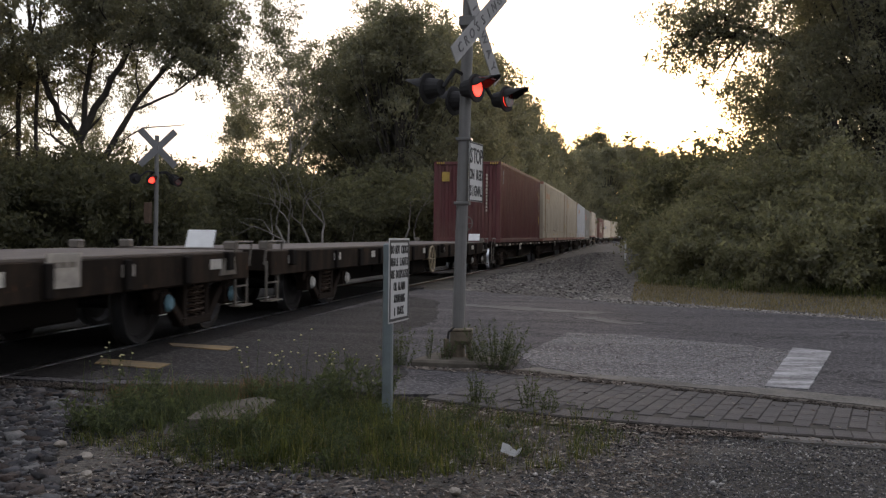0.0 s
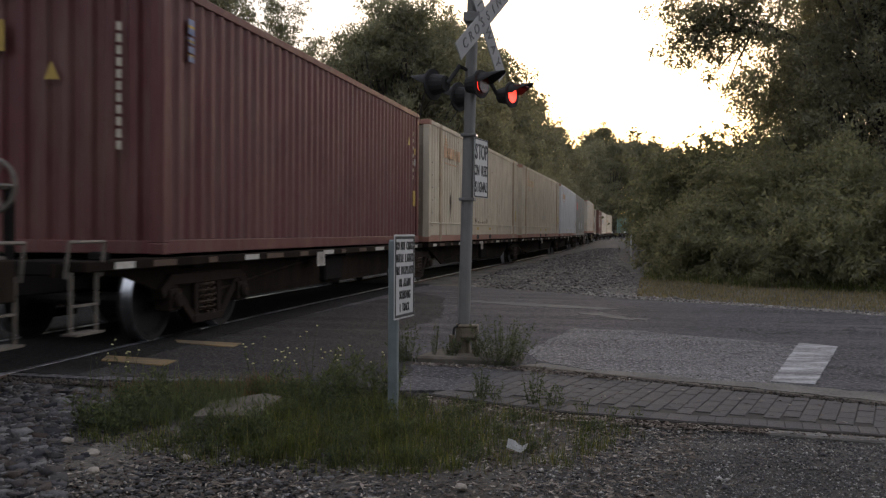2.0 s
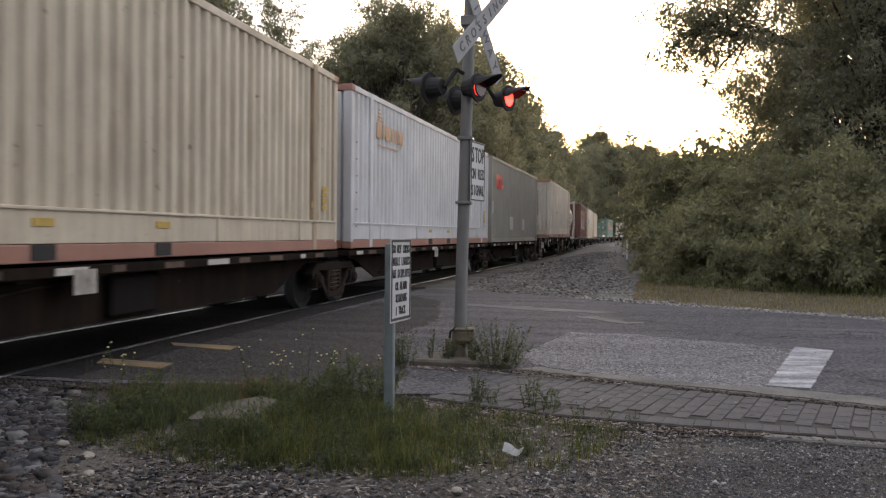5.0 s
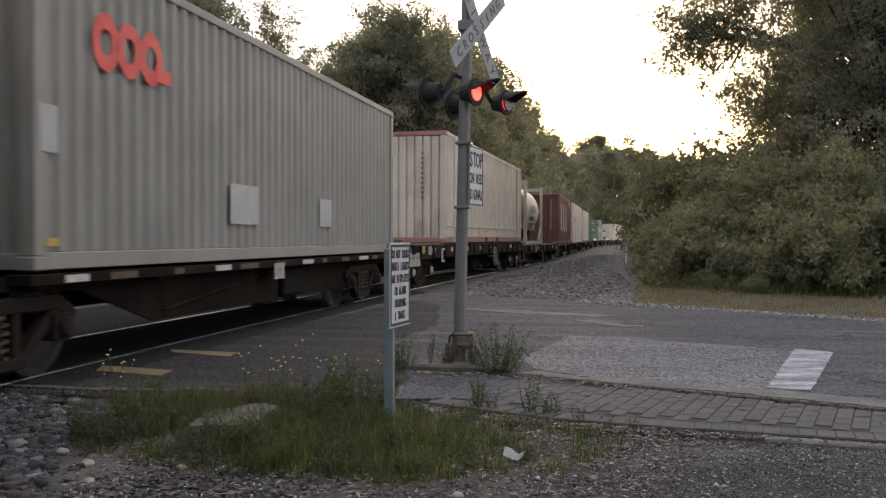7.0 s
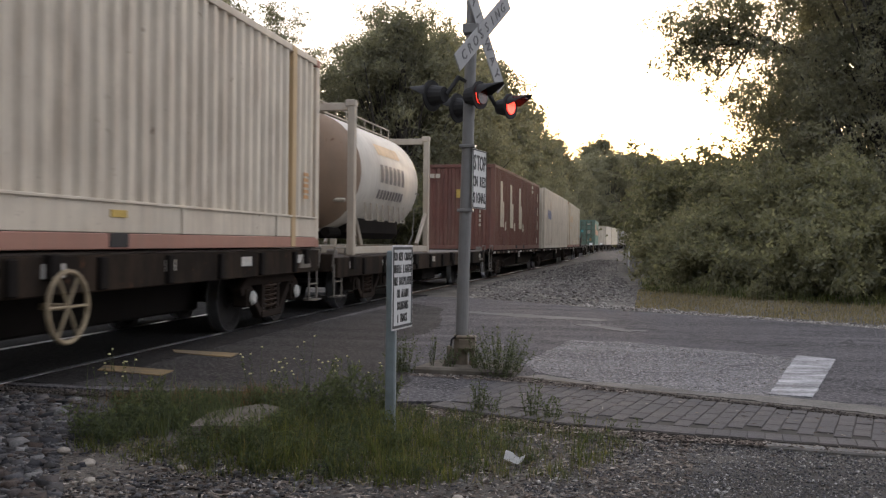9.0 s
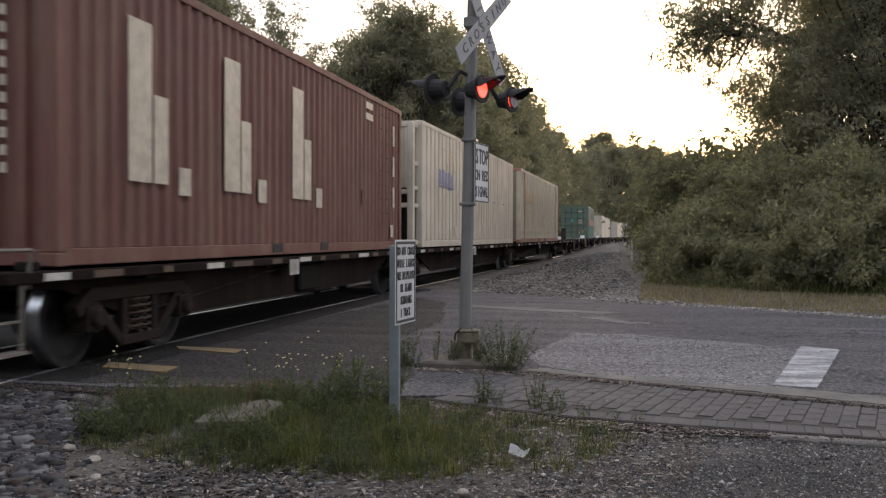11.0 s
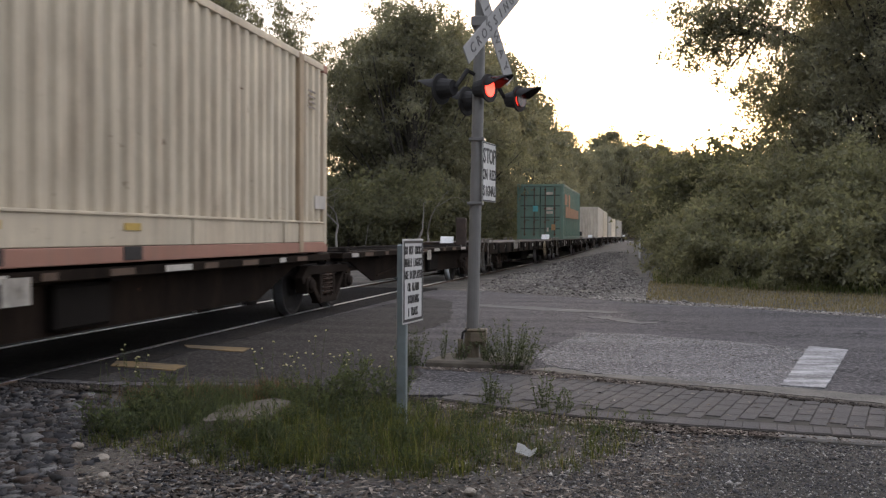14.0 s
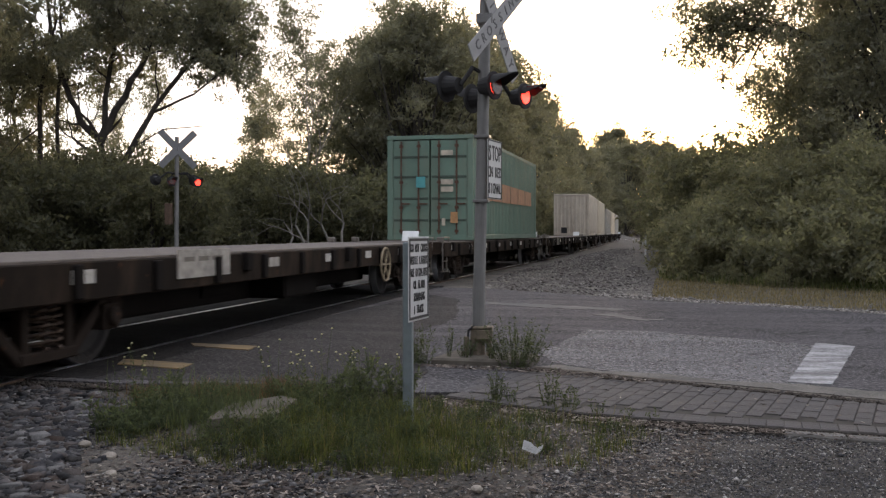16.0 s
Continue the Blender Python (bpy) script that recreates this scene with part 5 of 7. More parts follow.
def track_sign():
    yaw = -9.0
    s = thing("warning_sign", pose(-1.31, 6.29, -0.04), "white pedestrian warning sign on a galvanised post", "sign")
    n = Vector((math.cos(radians(yaw)), math.sin(radians(yaw)), 0))
    h = Vector((-n.y, n.x, 0))
    part("post", bbox((0, 0, 0.6), (0.065, 0.065, 1.24), 0.008), M["post_blue"], s, "square galvanised post")
    m = Matrix(((*h,), (0, 0, 1), (*n,))).transposed().to_4x4()
    m.translation = Vector((0.0, 0.0, 0.972)) + h * 0.07 + n * 0.05
    sg = part("panel", bevel(box(bmesh.new(), (0, 0, 0), (0.4, 0.57, 0.005), m), 0.0015), M["sign_white"], s, "white panel, black border, slightly bent")
    for a, b in (((0, 0.264, 0.004), (0.376, 0.018, 0.003)), ((0, -0.264, 0.004), (0.376, 0.018, 0.003)), ((0.18, 0, 0.004), (0.016, 0.51, 0.003)), ((-0.18, 0, 0.004), (0.016, 0.51, 0.003))):
        part("border", box(bmesh.new(), a, b, m), M["letter"], sg)
    for k, word in enumerate(("DO NOT CROSS", "WHILE LIGHTS", "ARE DISPLAYED", "OR ALARM", "SOUNDING", "TRACK")):
        for i, ch in enumerate(word):
            if ch != " ":
                letters(ch, 0.08, M["letter"], sg, m @ Matrix.Translation(((i - (len(word) - 1) / 2) * 0.0275 + (0.02 if k == 5 else 0), 0.205 - 0.083 * k, 0.004)), width=0.5, name="letter")
    part("number_bar", box(bmesh.new(), (-0.09, 0.205 - 0.415, 0.004), (0.012, 0.055, 0.003), m), M["letter"], sg)


M["post_blue"] = plain("post_blue", (0.2, 0.235, 0.245), 0.5, 0.4, 6, 0.2)
track_sign()


# ---- verge: kerb, brick path, stones, grass ----
def along(p, q, k):
    return (p[0] + (q[0] - p[0]) * k, p[1] + (q[1] - p[1]) * k)


def strip(p, q, w, z0, z1, wob=0.0):
    """A block from p to q, w wide to the right of its run."""
    d = Vector((q[0] - p[0], q[1] - p[1], 0))
    ang = math.atan2(d.y, d.x)
    m = Matrix.Translation(((p[0] + q[0]) / 2, (p[1] + q[1]) / 2, 0)) @ Matrix.Rotation(ang, 4, "Z")
    return bevel(box(bmesh.new(), (0, -w / 2, (z0 + z1) / 2), (d.length - 0.012, w, z1 - z0), m), 0.012)


kerb = tagged(new("kerb"), "low broken concrete kerb along the road", "kerb", kind="structure")
KERB = ((-0.62, 8.74), (0.76, 8.06), (1.39, 7.78), (2.19, 7.39), (4.2, 6.4), (7.0, 5.0))
for p, q in zip(KERB[:-1], KERB[1:]):
    n = max(1, round(math.dist(p, q) / 0.7))
    for k in range(n):
        part("kerb_stone", strip(along(p, q, k / n), along(p, q, (k + 1) / n), 0.075, -0.1, 0.012 + random.uniform(-0.012, 0.008)), M["kerb"], kerb)
island = tagged(put("traffic_island", bevel(quads([(-1.62, 8.8, -0.1), (-0.66, 8.72, -0.1), (-0.62, 9.3, -0.1), (-1.5, 9.42, -0.1), (-1.62, 8.8, 0.06), (-0.66, 8.72, 0.06), (-0.62, 9.3, 0.06), (-1.5, 9.42, 0.06)], [(4, 5, 6, 7), (0, 1, 5, 4), (1, 2, 6, 5), (2, 3, 7, 6), (3, 0, 4, 7)]), 0.02), M["kerb"]), "low kerbed island of dirty concrete", "island", kind="structure")

FRONT = ((-1.2, 7.12), (-0.7, 6.85), (-0.125, 6.6), (0.6, 6.42), (1.46, 6.28), (3.0, 6.0), (4.6, 5.65))  # the path's edge away from the road
path = tagged(slab("pavement", (*FRONT, (4.9, 5.95), (2.19, 7.33), (0.76, 8.0), (-0.62, 8.68), (-1.05, 8.6)), -0.2, -0.008, M["mortar"]), "brick footpath of grey brown pavers", "pavement", kind="structure")
edge = tagged(new("path_edging"), "worn concrete edging beside the brick path", "edging", kind="structure")
for p, q in ((1.12, 6.33), (1.5, 6.265)), ((1.5, 6.265), (2.2, 6.14)), ((2.2, 6.14), (3.0, 5.995)), ((3.0, 5.995), (3.8, 5.82)), ((3.8, 5.82), (4.6, 5.645)):
    part("edging_block", strip(p, q, 0.12, -0.12, -0.012 + random.uniform(-0.008, 0.004)), M["concrete"], edge)

# yellow timber strips at the crossing and other low things
for pts, lab in ((((-4.5, 8.24), (-3.79, 8.06), (-3.82, 8.4), (-4.62, 8.58)), "worn yellow painted strip beside the rail"), (((-4.4, 9.7), (-3.68, 9.46), (-3.72, 9.8), (-4.55, 9.95)), "faded yellow painted strip beside the rail")):
    slab("road_marking", pts, -0.02, 0.012, M["yellow_worn"], label=lab, category="marking")
slab("inspection_slab", ((-2.52, 5.75), (-2.12, 5.85), (-2.18, 6.55), (-2.34, 6.66), (-2.58, 6.28)), -0.15, 0.045, M["kerb"], kind="", label="grey concrete slab half hidden in grass", category="slab")
mk = thing("marker_post", pose(2.08, 50.0, -0.05), "thin white marker post beside the track", "post")
part("post", bbox((0, 0, 0.55), (0.09, 0.09, 1.15), 0.01), M["sign_white"], mk)
part("cap", bbox((0, 0, 1.14), (0.1, 0.1, 0.06), 0.01), M["galv"], mk)


def litter():
    bm = bmesh.new()
    n = 7
    v = [[bm.verts.new((0.026 * i, 0.02 * j, 0.012 + 0.011 * abs(i - 4) + 0.005 * noise.noise(Vector((i * 0.7, j * 0.9, 4))) + 0.004 * j * (i < 3))) for j in range(n)] for i in range(n)]
    for i in range(n - 1):
        for j in range(n - 1):
            bm.faces.new((v[i][j], v[i + 1][j], v[i + 1][j + 1], v[i][j + 1]))
    bmesh.ops.solidify(bm, geom=list(bm.faces), thickness=0.002)
    ob = put("litter", bm, M["sign_white"])
    ob.matrix_basis = pose(-0.45, 5.36, -0.02, 20, -6, -12) @ Matrix.Diagonal((0.7, 0.55, 0.8, 1))
    tagged(ob, "folded white paper litter on the ground", "litter")


litter()


def inside(pts, poly):
    """Which of the points (n, 2) lie in the outline."""
    x, y = pts[:, 0], pts[:, 1]
    r = np.zeros(len(pts), bool)
    for (x0, y0), (x1, y1) in zip(poly, poly[1:] + poly[:1]):
        hit = ((y0 > y) != (y1 > y)) & (x < (x1 - x0) * (y - y0) / (y1 - y0 + 1e-12) + x0)
        r ^= hit
    return r


def scatter(rng, poly, n):
    a = np.array(poly)
    lo, hi = a.min(0), a.max(0)
    out = np.empty((0, 2))
    while len(out) < n:
        p = rng.uniform(lo, hi, (n * 2, 2))
        out = np.vstack([out, p[inside(p, list(poly))]])
    return out[:n]


def from_arrays(name, v, loops, sizes, mat):
    me = bpy.data.meshes.new(name)
    me.vertices.add(len(v))
    me.vertices.foreach_set("co", v.reshape(-1))
    me.loops.add(len(loops))
    me.loops.foreach_set("vertex_index", loops.astype(np.int32))
    me.polygons.add(len(sizes))
    me.polygons.foreach_set("loop_start", np.concatenate([[0], np.cumsum(sizes)[:-1]]).astype(np.int32))
    me.update(calc_edges=True)
    me.materials.append(mat)
    return new(name, me)


def tufts(rng, poly, n, per=26, wide=0.05):
    """Places of grass blades in uneven tufts."""
    c = scatter(rng, poly, max(1, n // per))
    k = rng.integers(0, len(c), n)
    size = rng.lognormal(0, 0.5, len(c))
    return c[k] + rng.normal(size=(n, 2)) * (wide * size[k])[:, None]


def stones(name, rng, pts, z, size, mat, label, category, faces=12):
    """Loose stones: sharp-edged shards, or small lumps of eight faces."""
    n = len(pts)
    base = 0.72 * np.array([(-1, -1, -1), (1, -1, -1), (1, 1, -1), (-1, 1, -1), (-1, -1, 1), (1, -1, 1), (1, 1, 1), (-1, 1, 1)])
    tri = np.array([(0, 2, 1), (0, 3, 2), (4, 5, 6), (4, 6, 7), (0, 1, 5), (0, 5, 4), (1, 2, 6), (1, 6, 5), (2, 3, 7), (2, 7, 6), (3, 0, 4), (3, 4, 7)])
    m = 8
    if faces == 8:
        base, m = np.array([(1, 0, 0), (-1, 0, 0), (0, 1, 0), (0, -1, 0), (0, 0, 1), (0, 0, -1)]), 6
        tri = np.array([(4, 0, 2), (4, 2, 1), (4, 1, 3), (4, 3, 0), (5, 2, 0), (5, 1, 2), (5, 3, 1), (5, 0, 3)])
    s = size * rng.lognormal(0, 0.38, n)
    v = base[None] * rng.uniform(0.5, 1.3, (n, m, 3)) * np.array((1.1, 0.8, 0.5))
    a, b = rng.uniform(0, math.tau, n), rng.normal(0, 0.5, n)
    c, d = np.cos(a)[:, None], np.sin(a)[:, None]
    e, f = np.cos(b)[:, None], np.sin(b)[:, None]
    x, y, zz = v[..., 0], v[..., 1], v[..., 2]
    y, zz = y * e - zz * f, y * f + zz * e
    v = np.stack([x * c - y * d, x * d + y * c, zz], -1) * s[:, None, None]
    v[..., 0] += pts[:, 0][:, None]
    v[..., 1] += pts[:, 1][:, None]
    v[..., 2] += (z + s * 0.2 + rng.uniform(-0.2, 0.2, n) * size)[:, None]
    loops = (tri[None] + (np.arange(n) * m)[:, None, None]).reshape(-1)
    ob = from_arrays(name, v.reshape(-1, 3), loops, np.full(n * faces, 3), mat)
    return tagged(ob, label, category, kind="stuff")


def blades(name, rng, pts, z, height, width, mat, label, lean=0.45, category="grass"):
    """Grass: tapering blades that bend over."""
    n = len(pts)
    a = rng.uniform(0, math.tau, n)
    hgt = height * rng.lognormal(0, 0.42, n)
    out = np.stack([np.cos(a), np.sin(a)], -1) * (hgt * np.abs(rng.normal(0, lean, n)))[:, None]
    side = np.stack([-np.sin(a), np.cos(a)], -1) * (width * rng.uniform(0.6, 1.4, n))[:, None] / 2
    v = np.zeros((n, 5, 3))
    v[:, 0, :2], v[:, 1, :2] = pts - side, pts + side
    v[:, 2, :2], v[:, 3, :2] = pts + out * 0.4 + side * 0.7, pts + out * 0.4 - side * 0.7
    v[:, 4, :2] = pts + out * 1.1
    v[:, 2, 2] = v[:, 3, 2] = hgt * 0.6
    v[:, 4, 2] = hgt
    v[..., 2] += z
    loops = (np.array([0, 1, 2, 3, 3, 2, 4])[None] + (np.arange(n) * 5)[:, None]).reshape(-1)
    ob = from_arrays(name, v.reshape(-1, 3), loops, np.tile([4, 3], n), mat)
    return tagged(ob, label, category, kind="stuff")


def flakes(name, rng, pts, z, size, mat, label, category):
    """Fallen leaves and bark: small bent slips lying about."""
    n = len(pts)
    a = rng.uniform(0, math.tau, n)
    l, w = size * rng.lognormal(0, 0.4, n), size * 0.28 * rng.lognormal(0, 0.3, n)
    d = np.stack([np.cos(a), np.sin(a)], -1)
    s = np.stack([-np.sin(a), np.cos(a)], -1)
    v = np.zeros((n, 4, 3))
    v[:, 0, :2], v[:, 2, :2] = pts - d * l[:, None] / 2, pts + d * l[:, None] / 2
    v[:, 1, :2], v[:, 3, :2] = pts + s * w[:, None] / 2, pts - s * w[:, None] / 2
    v[..., 2] = z + np.abs(rng.normal(0, 0.25, (n, 4))) * size * 0.5
    ob = from_arrays(name, v.reshape(-1, 3), np.arange(n * 4), np.full(n, 4), mat)
    return tagged(ob, label, category, kind="stuff")


rng = np.random.default_rng(3)
NEAR_BALLAST = [(-4.2, 7.05), (-3.5, 6.6), (-3.15, 5.3), (-2.45, 4.1), (-3.3, 4.1), (-5.8, 7.3)]
stones("track_ballast", rng, scatter(rng, [(-5.8, 7.3), (-3.3, 4.1), (-3.0, -12), (-9, -12), (-9, 7.3)], 9000), -0.05, 0.03, M["ballast"], "grey crushed stone beside the rails", "ballast", 8)
stones("ballast_stones", rng, scatter(rng, NEAR_BALLAST, 9000), -0.045, 0.024, M["ballast"], "grey crushed stone track ballast", "ballast")
stones("loose_stones", rng, scatter(rng, [(-3.4, 6.3), (-2.2, 5.4), (-1.0, 5.1), (-1.0, 3.2), (-3.2, 3.2)], 4600), -0.038, 0.0125, M["ballast"], "scattered pale stones on earth", "stones")
stones("gravel", rng, scatter(rng, [(-0.3, 5.0), (0.1, 6.5), (0.7, 6.36), (1.46, 6.12), (3.0, 5.85), (2.6, 4.0), (-0.5, 4.0)], 25000), -0.034, 0.0062, M["gravel"], "fine dark grey gravel beside the path", "gravel", 8)
stones("gravel_sparse", rng, scatter(rng, [(-2.6, 5.4), (-0.2, 6.9), (0.5, 6.4), (0.2, 3.0), (-2.6, 3.0)], 7000), -0.035, 0.0075, M["gravel"], "fine gravel mixed into bare earth", "gravel", 8)
FAR_BALLAST = [(-2.9, 21.3), (-0.6, 19.5), (0.9, 18.2), (1.3, 24), (1.2, 40), (2.3, 75), (0.6, 75), (-2.2, 42), (-3.0, 30)]
stones("far_ballast", rng, scatter(rng, FAR_BALLAST, 17000), -0.05, 0.03, M["shoulder"], "grey ballast and gravel beside the track", "ballast", 8)
stones("road_edge_gravel", rng, scatter(rng, [(-0.4, 19.2), (2.53, 16.9), (4.49, 15.2), (12, 10.05), (12.3, 10.5), (5.2, 15.6), (2.8, 17.5), (0, 19.9)], 5000), -0.025, 0.022, M["pale_gravel"], "pale gravel along the far road edge", "gravel", 8)
blades("dry_grass", rng, scatter(rng, [(0.9, 19.0), (2.8, 17.6), (5.2, 15.8), (12, 11), (13, 14), (7, 21.5), (3.6, 24), (1.4, 27)], 26000), -0.04, 0.045, 0.012, M["dry_grass"], "short dry straw coloured grass")
blades("verge_grass", rng, scatter(rng, [(1.4, 26), (3.6, 23), (7, 20.5), (13, 13.5), (14, 16), (8, 24), (4, 28), (1.8, 32)], 6000), -0.04, 0.2, 0.014, M["grass"], "taller green grass before the bushes")
GRASS = [(-3.6, 6.9), (-2.6, 7.35), (-1.6, 7.1), (-0.9, 6.85), (-0.6, 5.9), (-0.65, 5.0), (-1.15, 4.75), (-1.9, 4.8), (-2.5, 5.0), (-3.05, 5.35), (-3.4, 6.2)]
blades("grass_patch", rng, tufts(rng, GRASS, 10500), -0.04, 0.06, 0.0045, M["grass"], "patch of uneven green grass on the verge", 1.0)
TALL = [(-2.1, 6.3), (-1.3, 6.6), (-0.95, 5.9), (-0.9, 5.0), (-1.85, 4.95), (-2.3, 5.4)]
blades("tall_grass", rng, tufts(rng, TALL, 4600, 14, 0.05), -0.04, 0.105, 0.0042, M["grass"], "tall green grass round the sign post", 0.55)
blades("tall_grass_edge", rng, tufts(rng, [(-3.3, 6.9), (-2.6, 7.1), (-2.3, 6.0), (-2.9, 5.6)], 3200), -0.04, 0.1, 0.005, M["weed"], "rough grey green grass by the ballast", 0.5)
blades("sorrel", rng, tufts(rng, [(-3.6, 6.9), (-2.6, 7.38), (-2.2, 7.2), (-2.5, 6.7), (-3.2, 6.3)], 3000), -0.04, 0.07, 0.006, M["sorrel"], "low reddish brown growth beside the road", 0.6)
blades("thin_grass", rng, tufts(rng, [(-1.0, 7.0), (0.1, 6.65), (0.25, 6.0), (-0.1, 5.1), (-1.0, 4.95)], 2600), -0.04, 0.06, 0.004, M["grass"], "thin short grass among fallen leaves", 0.7)
blades("straw", rng, scatter(rng, [(-1.2, 6.9), (-0.2, 6.9), (0.3, 6.3), (0.0, 5.1), (-1.0, 5.0)], 260), -0.035, 0.06, 0.004, M["dry_grass"], "thin dry grass in leaf litter", 0.9)
flakes("leaf_litter", rng, scatter(rng, [(-3.1, 5.2), (-1.0, 7.1), (0.4, 6.7), (0.8, 6.2), (0.3, 4.4), (-2.6, 4.0)], 6500), -0.03, 0.042, M["litter_leaf"], "dry fallen gum leaves and bark", "leaf litter")
flakes("gravel_leaves", rng, scatter(rng, [(-0.3, 5.0), (0.1, 6.5), (0.7, 6.36), (1.46, 6.12), (3.0, 5.85), (2.6, 4.0), (-0.5, 4.0)], 1300), -0.027, 0.026, M["litter_leaf"], "small dry leaf scraps on gravel", "leaf litter")
flakes("path_litter", rng, scatter(rng, [(-1.25, 7.12), (-0.7, 6.87), (-0.12, 6.62), (0.6, 6.44), (1.2, 6.34), (1.15, 6.2), (0.5, 6.25), (-0.2, 6.4), (-0.8, 6.65), (-1.3, 6.9)], 1700), -0.02, 0.045, M["litter_leaf"], "dry gum leaves heaped against the path edge", "leaf litter")
flakes("edging_litter", rng, scatter(rng, [(1.05, 6.3), (1.5, 6.22), (2.6, 6.02), (2.55, 5.9), (1.45, 6.1), (1.0, 6.2)], 420), -0.008, 0.03, M["litter_leaf"], "dry leaf scraps over the path edging", "leaf litter")
stones("patch_grit", rng, scatter(rng, list(PATCH), 2600), 0.004, 0.0065, M["pale_gravel"], "pale stone chips worn out of the road patch", "gravel", 8)
flakes("path_leaves", rng, scatter(rng, [(-0.6, 8.4), (-0.7, 7.2), (1.9, 6.4), (2.6, 6.9)], 130), 0.004, 0.04, M["litter_leaf"], "a few dry leaves on the brick path", "leaf litter")
stones("kerb_dirt", rng, scatter(rng, [(-0.62, 8.7), (0.76, 8.01), (1.39, 7.73), (2.19, 7.34), (4.2, 6.35), (4.13, 6.24), (2.13, 7.23), (1.34, 7.63), (0.71, 7.93), (-0.66, 8.58)], 4200), -0.004, 0.013, M["soil"], "brown soil gathered along the kerb", "soil", 8)
stones("edge_soil", rng, scatter(rng, [(-4.9, 7.4), (-3.8, 7.34), (-2.3, 7.6), (-1.55, 7.3), (-1.2, 7.2), (-1.3, 7.0), (-2.3, 7.3), (-3.8, 7.05), (-4.9, 7.15)], 4200), -0.022, 0.013, M["soil"], "dark soil banked against the road edge", "soil", 8)
flakes("kerb_litter", rng, scatter(rng, [(-1.7, 8.75), (-0.6, 8.68), (0.4, 8.15), (0.3, 7.98), (-0.6, 8.4), (-1.7, 8.6)], 900), 0.005, 0.045, M["litter_leaf"], "dry brown leaves along the kerb", "leaf litter")


def weed(x, y, seed, height, spread, stems, flowers, label, z=-0.04, leafn=16, leaf=0.03, mat="weed"):
    """A weed: thin upright stems with small narrow leaves, some with pale flowers at their tips."""
    r = np.random.default_rng(seed)
    t = thing("weed", pose(x, y, z), label, "weed", "weeds on the verge")
    bm = bmesh.new()
    pos, heads = [], []
    for k in range(stems):
        a, q = r.uniform(0, math.tau), math.sqrt(r.uniform(0, 1)) * 0.5
        top = Vector((math.cos(a) * q * spread, math.sin(a) * q * spread, height * r.uniform(0.5, 1.08) * (1.12 - 0.5 * q)))
        foot = Vector((top.x * 0.4, top.y * 0.4, 0))
        mid = foot.lerp(top, 0.5) + Vector((r.normal() * 0.012, r.normal() * 0.012, 0.02))
        pipe(bm, [foot, mid, top], [0.0022, 0.0016, 0.0008], 3)
        for i in range(leafn):
            f = r.uniform(0.08, 1.0)
            pos.append(foot.lerp(mid, f * 2) if f < 0.5 else mid.lerp(top, f * 2 - 1))
        heads.append(top)
        if flowers and r.uniform() < 0.25:
            twig = top + Vector((r.normal() * 0.04, r.normal() * 0.04, r.uniform(-0.05, 0.03)))
            pipe(bm, [mid.lerp(top, 0.4), twig], [0.0016, 0.001], 3)
            heads.append(twig)
    tagged(part("stalk", bm, M[mat], t), kind="stuff")
    leaf_cards("foliage", np.array([tuple(p) for p in pos]), leaf, leaf * 0.26, -0.45, M[mat], t, r)
    if flowers:
        bm = bmesh.new()
        for p in heads:
            tube(bm, p, p + Vector((0, 0, 0.007)), 0.0095, 0.006, 6)
        tagged(part("blossom", bm, M["flower"], t, "small pale yellow flowers"), kind="stuff")
    return t


